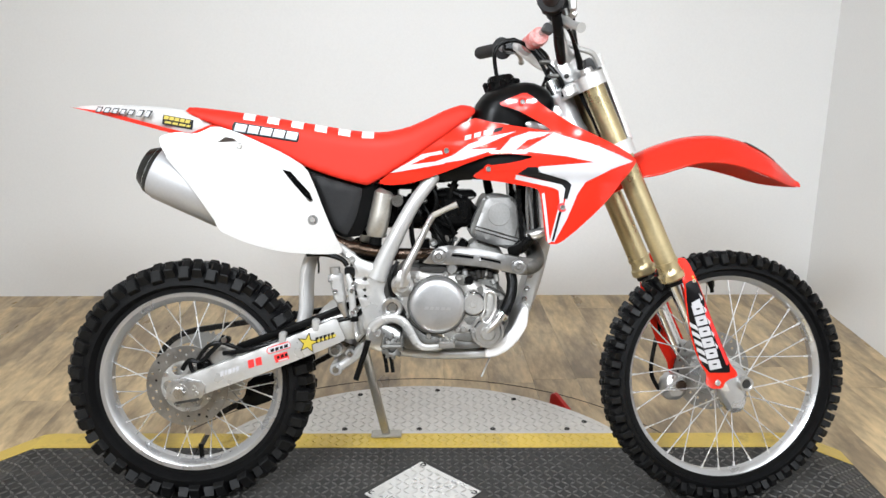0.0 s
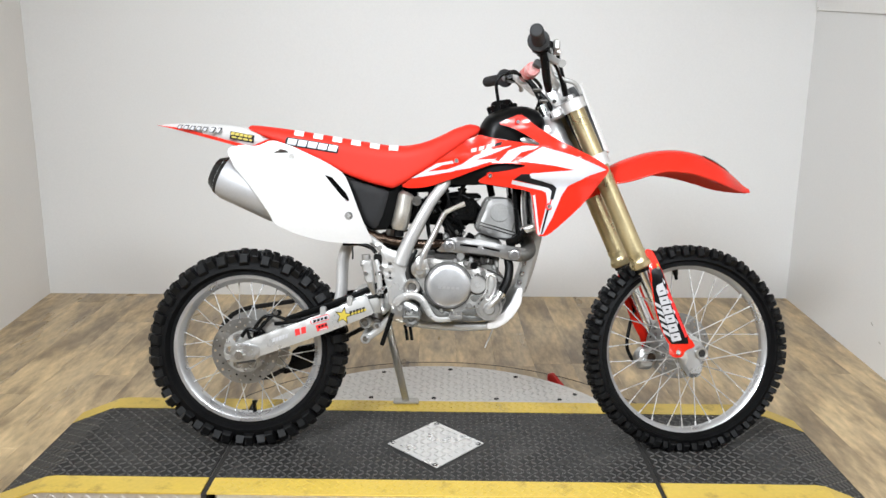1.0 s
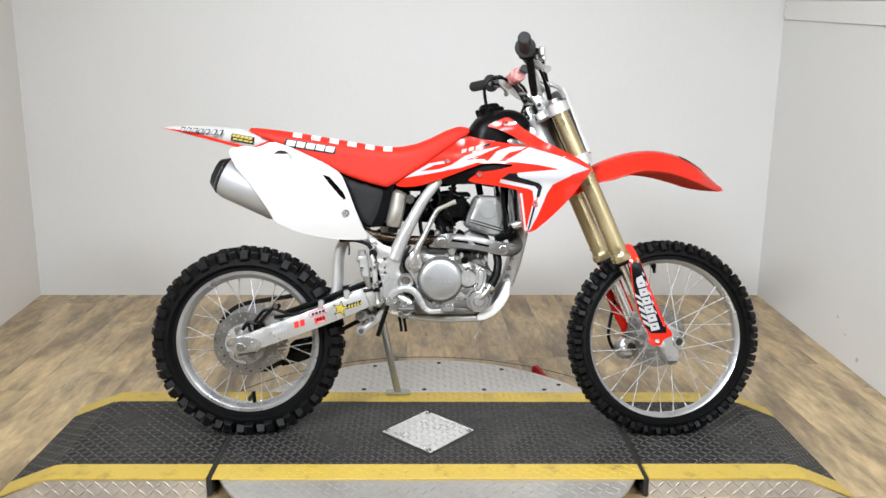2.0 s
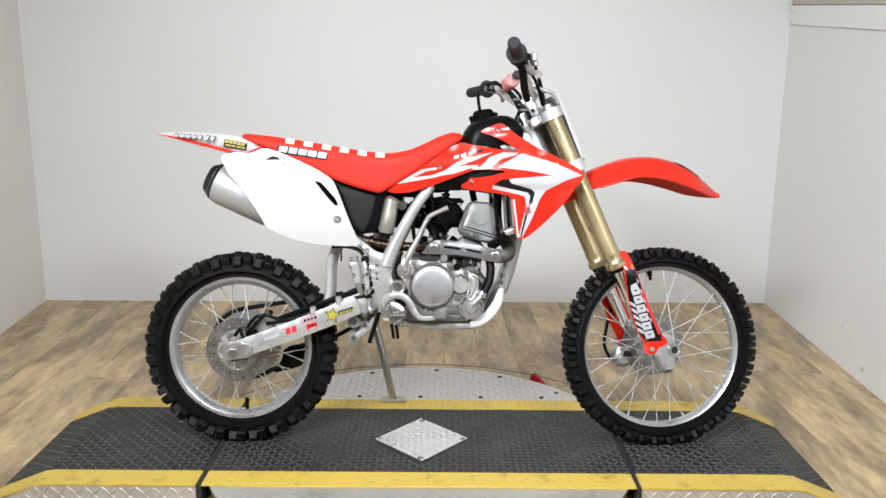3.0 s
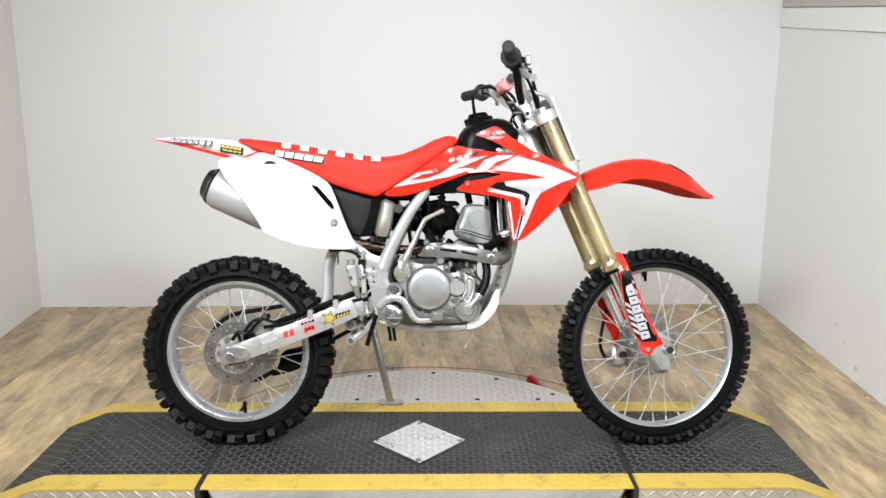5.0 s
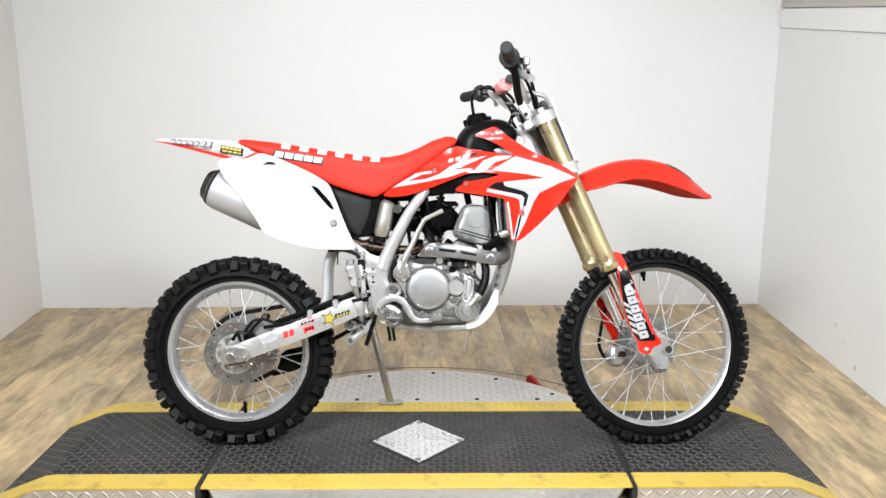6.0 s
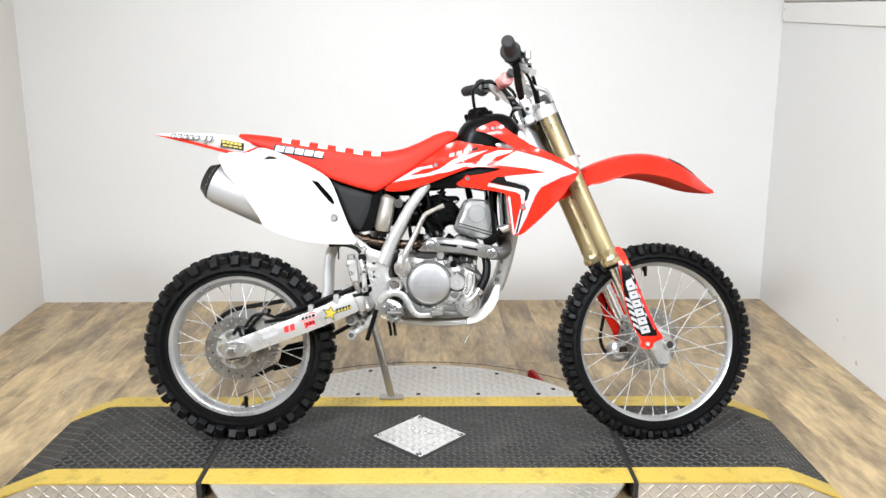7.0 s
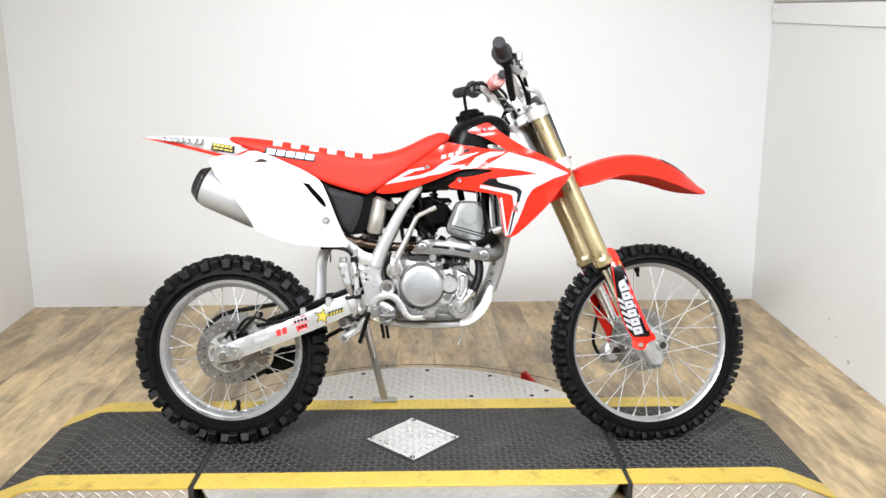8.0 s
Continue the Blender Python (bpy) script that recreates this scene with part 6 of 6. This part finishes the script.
part("front_axle", Shape().rod((0.6435, -0.112, 0.294), (0.6435, 0.118, 0.294), 0.009), CHROME, bike, m=STEER)
part("axle_ring", Shape().lathe([(-0.108, 0.011), (-0.120, 0.011), (-0.122, 0.013), (-0.122, 0.0165), (-0.108, 0.018)], 24, Matrix.Translation((0.6435, 0, 0.294)), True), STEEL, bike, m=STEER)
# Solid dark disc in place of the shaded axle bore.
part("axle_end", Shape().lathe([(-0.116, 0.0), (-0.116, 0.0108), (-0.105, 0.0108), (-0.105, 0.0)], 16, Matrix.Translation((0.6435, 0, 0.294))), GAP, bike, "dark disc standing for the shade inside the front axle", STEER)
part("speed_hub", Shape().lathe([(-0.05, 0.0), (-0.05, 0.03), (-0.075, 0.028), (-0.082, 0.02), (-0.082, 0.0)], 24, Matrix.Translation((0.6435, 0, 0.294))), ALLOY, bike, m=STEER)

guard_loop = [(0.478, 0.583), (0.488, 0.588), (0.500, 0.585), (0.509, 0.573), (0.523, 0.536), (0.538, 0.493), (0.563, 0.430), (0.585, 0.383), (0.603, 0.342), (0.619, 0.325), (0.623, 0.313), (0.597, 0.302), (0.592, 0.282), (0.572, 0.279), (0.559, 0.290), (0.558, 0.315), (0.544, 0.337), (0.531, 0.364), (0.516, 0.404), (0.504, 0.451), (0.496, 0.491), (0.491, 0.53)]
guard_y = lambda x, z: -0.118 + 0.02 * ease(0.5, 0.6, z) + 0.6 * (x - (0.79 - 0.52 * z)) ** 2 * 8
gs = Shape().panel(guard_loop, guard_y, 0.003, 0.012, 1)
gd = part("fork_guard", gs, RED, bike, "red plastic fork guard with black and white sticker", STEER, sharp=50)
wide_loop = [(x - 0.026 * ease(0.6, 0.5, z) if k > 10 else x, z) for k, (x, z) in enumerate(guard_loop)]
part("left_fork_guard", mirrored(Shape().panel(wide_loop, guard_y, 0.003, 0.012, 1)), RED, bike, "red plastic fork guard", STEER, sharp=50)
dec = lambda loop, lift, mat, name, label="": part(name, Shape().panel(loop, lambda x, z: guard_y(x, z) - lift, 0.0003, 0.01, 0), mat, gd, label)
dec([(0.494, 0.528), (0.505, 0.535), (0.5215, 0.535), (0.537, 0.492), (0.562, 0.429), (0.584, 0.382), (0.601, 0.342), (0.604, 0.322), (0.562, 0.319), (0.546, 0.338), (0.533, 0.365), (0.518, 0.405), (0.506, 0.451), (0.498, 0.491)], 0.0008, DARKDECAL, "black_sticker", "black sticker with white lettering bars")
dec([(0.538, 0.488), (0.543, 0.473), (0.600, 0.343), (0.595, 0.339), (0.541, 0.457)], 0.0012, REDDECAL, "red_stripe")
dec([(0.509, 0.485), (0.526, 0.495), (0.53, 0.48), (0.516, 0.458)], 0.0012, DECAL, "white_field")
gx, gz, ga = 0.5075, 0.4770, -70.5
for k in range(6):
    u = k * 0.0275
    dec(along(gx, gz, ga, [(u, 0.001), (u + 0.0235, 0.001), (u + 0.0245, 0.0245), (u + 0.002, 0.0245)]), 0.0016, DECAL, "lettering_bar")
    dec(along(gx, gz, ga, [(u + 0.0095, 0.0085), (u + 0.0130, 0.0085), (u + 0.0140, 0.0170), (u + 0.0100, 0.0170)]), 0.0020, DARKDECAL, "lettering_gap")
for k in range(5):
    dec(along(gx, gz, ga, [(k * 0.030 - 0.022, 0.0255), (k * 0.030 - 0.004, 0.0265), (k * 0.030 - 0.010, 0.0310)]), 0.0016, DECAL, "white_flash")
for k in range(5):
    dec(along(gx, gz, ga, [(k * 0.021 + 0.036, -0.012), (k * 0.021 + 0.046, -0.013), (k * 0.021 + 0.062, 0.0), (k * 0.021 + 0.050, 0.0)]), 0.0014, DECAL, "white_flash")
dec([(0.520, 0.532), (0.515, 0.533), (0.510, 0.545), (0.514, 0.547)], 0.0014, YELLOWDECAL, "yellow_flash")
bolt_at(gd, 0.580, guard_y(0.580, 0.296) - 0.002, 0.296, 0.0075, CHROME)
bolt_at(gd, 0.514, -0.112, 0.535, 0.005, CHROME)

# front brake, left side
fcal = part("front_caliper", Shape().body([(0.515, 0.225), (0.51, 0.268), (0.53, 0.29), (0.565, 0.285), (0.575, 0.25), (0.555, 0.222)], 0.035, 0.085, 0.01, 0.012, 1), ALLOY, bike, "silver front brake caliper", STEER)
part("pad_piston", Shape().rod((0.552, 0.028, 0.262), (0.552, 0.05, 0.262), 0.013, 14), COPPER, fcal)
part("pad_pin", Shape().rod((0.53, 0.025, 0.255), (0.53, 0.09, 0.255), 0.005, 8), CHROME, fcal)
part("bridge_bolt", Shape().rod((0.535, 0.025, 0.278), (0.535, 0.06, 0.278), 0.006, 8), STEEL, fcal)
part("caliper_mount", Shape().tube([(0.57, 0.085, 0.33), (0.56, 0.075, 0.30), (0.55, 0.07, 0.285)], 0.01, 8), BLACK, fcal)
part("front_brake_hose", Shape().tube([(0.525, 0.075, 0.235), (0.51, 0.08, 0.25), (0.495, 0.085, 0.29), (0.505, 0.09, 0.35), (0.52, 0.095, 0.42), (0.50, 0.1, 0.52), (0.42, 0.1, 0.68), (0.33, 0.08, 0.92), (0.26, -0.02, 1.08), (0.21, -0.16, 1.105)], 0.0055, 8), BLACK, bike, "black front brake hose", STEER)

# triple clamps
for k0, thick in ((-0.002, 0.03), (0.165, 0.034)):
    c = Vector((0.275, 0, 0.984)) + axis * k0
    s = Shape()
    m = Matrix.Translation(c) @ Matrix.Rotation(radians(-24.3), 4, "Y")
    for y in (-0.086, 0.086):
        s.lathe([(-thick / 2, 0.0265), (-thick / 2, 0.034), (thick / 2, 0.034), (thick / 2, 0.0265)], 28, m @ Matrix.Translation((0, y, 0)) @ Matrix.Rotation(radians(90), 4, "X"), True)
    s.box(-0.062, -0.018, -0.07, 0.07, -thick / 2, thick / 2, 0.006, m)
    part("triple_clamp", s, CLAMP, bike, "cast aluminium triple clamp", STEER)
part("steering_stem", Shape().tube([Vector((0.22, 0, 0.965)), Vector((0.212, 0, 0.985)), Vector((0.207, 0, 0.998))], [0.02, 0.018, 0.015], 18, 0), CHROME, bike, m=STEER)
for y in (-0.045, 0.045):
    part("bar_clamp", Shape().body([(0.222, 0.985), (0.205, 1.03), (0.21, 1.05), (0.24, 1.056), (0.258, 1.04), (0.262, 0.995)], y - 0.016, y + 0.016, 0.006, 0.012, 1), CLAMP, bike, "aluminium handlebar clamp", STEER)

# handlebar
bar_pts = [(0.100, -0.385, 1.116), (0.134, -0.25, 1.122), (0.158, -0.19, 1.118), (0.205, -0.11, 1.055), (0.228, -0.07, 1.042), (0.23, 0.0, 1.04), (0.228, 0.07, 1.042), (0.205, 0.11, 1.055), (0.158, 0.19, 1.118), (0.148, 0.25, 1.122), (0.110, 0.385, 1.131)]
hb = part("handlebar", Shape().tube(bar_pts, 0.011, 14, 5), CLAMP, bike, "silver handlebar", STEER)
part("cross_bar", Shape().tube([(0.168, -0.15, 1.098), (0.168, 0.15, 1.098)], 0.007, 10, 0), ALLOY, hb)
bp = part("bar_pad", Shape().tube([(0.166, -0.055, 1.090), (0.166, -0.05, 1.090), (0.166, 0.075, 1.090), (0.166, 0.08, 1.090)], [0.018, 0.021, 0.021, 0.018], 16, 0), PAD, hb, "faded red and white crossbar pad")
part("pad_band", Shape().tube([(0.166, 0.040, 1.090), (0.166, 0.074, 1.090)], 0.0216, 16, 0), DECAL, bp)
for sgn in (-1, 1):
    o, i = (Vector((0.0985, -0.392, 1.116)), Vector((0.1335, -0.262, 1.1215))) if sgn < 0 else (Vector((0.108, 0.392, 1.1315)), Vector((0.1455, 0.262, 1.1215)))
    w = (i - o).normalized()
    pts = [o, o + w * 0.003, o + w * 0.008]
    rr = [0.013, 0.0165, 0.0172]
    for k in range(14):
        pts += [o + w * (0.012 + k * 0.0075), o + w * (0.016 + k * 0.0075)]
        rr += [0.0172, 0.0162]
    pts += [i - w * 0.006, i - w * 0.004, i]
    rr += [0.018, 0.0275, 0.029]
    part("grip", Shape().tube(pts, rr, 22, 0), GRIP, hb, "dark grey rubber grip")
thr = part("throttle_housing", Shape().body([(0.12, 1.10), (0.12, 1.138), (0.145, 1.145), (0.165, 1.13), (0.16, 1.098), (0.14, 1.09)], -0.255, -0.225, 0.008, 0.01, 1), BLACK, hb, "black throttle housing")
part("throttle_cable", Shape().tube([(0.152, -0.235, 1.096), (0.160, -0.222, 1.071), (0.170, -0.198, 1.041), (0.183, -0.17, 1.014), (0.185, -0.166, 1.010)], [0.010, 0.0115, 0.0115, 0.010, 0.006], 12), BLACK, thr)
mc = part("brake_master_cylinder", Shape().body([(0.148, 1.104), (0.150, 1.128), (0.170, 1.134), (0.186, 1.128), (0.186, 1.100), (0.164, 1.094)], -0.225, -0.165, 0.006, 0.01, 1), BLACK, hb, "black brake master cylinder")
part("reservoir_lid", Shape().box(0.182, 0.200, -0.226, -0.164, 1.108, 1.136, 0.004), GREYCAST, mc, "grey reservoir lid")
part("brake_lever", Shape().tube([(0.165, -0.205, 1.106), (0.173, -0.22, 1.091), (0.181, -0.25, 1.074), (0.1885, -0.278, 1.063), (0.190, -0.285, 1.060)], [0.010, 0.0105, 0.0085, 0.0085, 0.0105], 12), FRAME, mc, "silver brake lever")
part("lever_pivot", Shape().rod((0.173, -0.225, 1.110), (0.179, -0.226, 1.086), 0.007, 10), DARKCAST, mc)
cl = part("clutch_perch", Shape().body([(0.14, 1.105), (0.14, 1.135), (0.17, 1.14), (0.185, 1.12), (0.17, 1.1)], 0.2, 0.245, 0.006, 0.01, 1), BLACK, hb, "black clutch lever perch")
part("clutch_lever", Shape().tube([(0.165, 0.235, 1.115), (0.188, 0.25, 1.104), (0.202, 0.285, 1.095), (0.206, 0.30, 1.093)], [0.008, 0.007, 0.006, 0.0085], 10), FRAME, cl, "silver clutch lever")
part("kill_switch", Shape().box(0.132, 0.158, 0.175, 0.2, 1.10, 1.128, 0.005), BLACK, hb)
part("clutch_cable", Shape().tube([(0.175, 0.21, 1.118), (0.20, 0.12, 1.10), (0.215, 0.05, 1.05), (0.19, 0.02, 0.98), (0.15, 0.05, 0.9)], 0.005, 8), BLACK, hb)
part("switch_lead", Shape().tube([(0.195, -0.17, 1.085), (0.210, -0.15, 1.074), (0.228, -0.12, 1.055), (0.243, -0.10, 1.03), (0.25, -0.09, 1.012)], [0.0045, 0.0045, 0.005, 0.0075, 0.0075], 8), BLACK, hb)
part("key_cable", Shape().tube([(0.160, -0.035, 1.062), (0.188, -0.052, 1.024), (0.214, -0.062, 0.988), (0.222, -0.055, 0.955)], 0.0055, 8), BLACK, hb)
for sx, sz in ((0.175, 1.03), (0.195, 1.0)):
    part("cable_clip", Shape().box(sx - 0.012, sx + 0.012, -0.072, -0.052, sz - 0.004, sz + 0.004, 0.002), DARKCAST, hb)
for px, py, pz, ps in ((0.176, -0.20, 1.098, 0.011), (0.190, -0.185, 1.088, 0.009), (0.168, -0.215, 1.088, 0.010), (0.205, -0.175, 1.112, 0.008), (0.158, -0.15, 1.085, 0.012)):
    part("control_fitting", Shape().box(-ps, ps, -0.012, 0.012, -ps * 0.8, ps * 0.8, 0.003), DARKGREY if ps > 0.0095 else STEEL, hb, m=Matrix.Translation((px, py, pz)) @ Matrix.Rotation(0.5, 4, "Y"))
for bx, bz in ((0.214, 1.045), (0.250, 1.048), (0.226, 1.0)):
    bolt_at(hb, bx, -0.062, bz, 0.0055, CHAIN)
part("cable_bundle", Shape().tube([(0.262, -0.035, 0.985), (0.275, -0.045, 0.95), (0.30, -0.05, 0.90), (0.325, -0.045, 0.85)], 0.009, 10), BLACK, hb)
part("plate_strap", Shape().tube([(0.205, -0.10, 1.072), (0.24, -0.098, 1.056), (0.276, -0.095, 1.046), (0.296, -0.085, 1.02)], 0.0065, 8, flat=0.7), FRAME, hb, "grey plastic number plate strap")
s = Shape()
v, f = [], []
for i in range(13):
    u = -1 + 2 * i / 12
    wdt = 0.072
    for j in range(9):
        k = j / 8
        x, z = 0.320 + 0.085 * k, 1.05 - 0.185 * k
        taper = 1.0 - 0.35 * k
        v.append((x - 0.024 * u * u, u * wdt * taper, z + 0.012 * (1 - u * u) * (1 - k)))
n = len(v)
f = [(i * 9 + j, i * 9 + j + 1, i * 9 + j + 10, i * 9 + j + 9) for i in range(12) for j in range(8)]
v2 = [(x - 0.003, y, z - 0.001) for x, y, z in v]
loop = [i * 9 for i in range(13)] + [108 + j for j in range(1, 9)] + [i * 9 + 8 for i in range(11, -1, -1)] + [j for j in range(7, 0, -1)]
f2 = f + [tuple(reversed([q + n for q in g])) for g in f] + [(a, b, b + n, a + n) for a, b in zip(loop, loop[1:] + loop[:1])]
part("number_plate", s.add(v + v2, f2), PLATEWHITE, bike, "plain white plastic front number plate", STEER, sharp=60)

# Dark grey piece between the fork and the number plate.
part("plate_back_piece", Shape().body([(0.270, 1.040), (0.286, 1.046), (0.313, 0.994), (0.362, 0.892), (0.376, 0.852), (0.356, 0.856), (0.312, 0.940), (0.280, 0.995)], -0.060, 0.060, 0.004, 0.02, 1), DARKGREY, bike, "dark grey piece behind the number plate", STEER)

# front fender
TOPX = ((0.36, 0.80), (0.40, 0.825), (0.45, 0.848), (0.518, 0.869), (0.57, 0.876), (0.618, 0.876), (0.67, 0.866), (0.72, 0.846), (0.78, 0.805), (0.832, 0.760))
EDGEX = ((0.36, 0.772), (0.40, 0.772), (0.44, 0.778), (0.50, 0.797), (0.545, 0.810), (0.59, 0.808), (0.63, 0.803), (0.69, 0.787), (0.745, 0.768), (0.79, 0.758), (0.832, 0.755))


def curve(table, x):
    for (a, za), (b, zb) in zip(table, table[1:]):
        if x <= b:
            t = max(0.0, (x - a) / (b - a))
            return za + (zb - za) * t
    return table[-1][1]


v, f, NU, NV = [], [], 48, 18
for i in range(NU + 1):
    x = 0.36 + 0.472 * i / NU
    soft = lambda tb: sum(curve(tb, min(0.832, max(0.36, x + d))) for d in (-0.02, -0.01, 0, 0.01, 0.02)) / 5
    zt, ze = soft(TOPX), soft(EDGEX)
    wd = 0.055 + 0.03 * ease(0.36, 0.46, x) - 0.02 * ease(0.6, 0.75, x) - 0.055 * ease(0.72, 0.84, x)
    fold = 0.014 * ease(0.545, 0.68, x) * ease(0.838, 0.75, x) + 0.001
    for j in range(NV + 1):
        u = max(-1.0, min(1.0, -1 + 2 * (j - 1) / (NV - 2)))
        k = abs(u)
        if j in (0, NV):
            v.append((x, u * (wd + 0.30 * fold), ze))
        else:
            v.append((x, u * wd, zt - (zt - ze - fold) * k ** 2.3))
f = [(i * (NV + 1) + j, i * (NV + 1) + j + 1, (i + 1) * (NV + 1) + j + 1, (i + 1) * (NV + 1) + j) for i in range(NU) for j in range(NV)]
n = len(v)
v += [(x, y * 0.97, z - 0.0035) for x, y, z in v]
rimq = [(i * (NV + 1), (i + 1) * (NV + 1)) for i in range(NU)] + [((i + 1) * (NV + 1) + NV, i * (NV + 1) + NV) for i in range(NU)] + [(j + 1, j) for j in range(NV)] + [(NU * (NV + 1) + j, NU * (NV + 1) + j + 1) for j in range(NV)]
f += [tuple(reversed([q + n for q in g])) for g in f] + [(a, b, b + n, a + n) for a, b in rimq]
tip_v, tip_f = [], []
for i in range(9):
    for j in range(3):
        x0, y0, z0 = v[(33 + i) * (NV + 1) + 5 + 2 * j]
        tip_v.append((x0, y0, z0 + 0.0022))
tip_f = [(i * 3 + j, i * 3 + j + 1, i * 3 + j + 4, i * 3 + j + 3) for i in range(8) for j in range(2)]
tip_f += [tuple(reversed([q + 27 for q in g])) for g in tip_f]
tip_v += [(x, y, z - 0.0006) for x, y, z in tip_v]
ff = part("front_fender", Shape().add(v, f), RED, bike, "glossy red plastic front fender", STEER, sharp=38)
part("fender_base", Shape().body([(0.300, 0.712), (0.328, 0.752), (0.345, 0.80), (0.395, 0.812), (0.415, 0.775), (0.372, 0.746)], -0.05, 0.05, 0.01, 0.015, 1), RED, ff)
part("black_graphic", Shape().add(tip_v, tip_f), DARKDECAL, ff, "dark graphic near the fender tip")

# ---- floor planks ----
WIDE, LONG = 0.152, 1.22
plank_meshes = {}
rows = random.Random(4)
for i in range(27):
    x = -2.12 + i * WIDE
    y = -4.3 - rows.uniform(0, LONG)
    while y < 1.9:
        a, b = max(y, -4.3), min(y + LONG, 1.9)
        key = round(b - a, 2)
        if key > 0.05:
            if key not in plank_meshes:
                plank_meshes[key] = mesh_of(Shape().box(-WIDE / 2 + 0.0002, WIDE / 2 - 0.0002, 0.0002, key - 0.0002, -0.004, 0.0, 0.0005), PLANK, "plank")
            part("plank", plank_meshes[key], PLANK, floor, m=Matrix.Translation((x, a, FLOOR)))
        y += LONG
# thin dark ring on the floor round the turntable
ring = Shape().lathe([(0.0, 0.827), (0.0, 0.831), (0.0007, 0.831), (0.0007, 0.827)], 96, Matrix.Translation((0, 0, FLOOR)) @ Matrix.Rotation(radians(90), 4, "X"), True)
part("floor_ring", ring, GAP, floor, "thin dark circle on the floor")
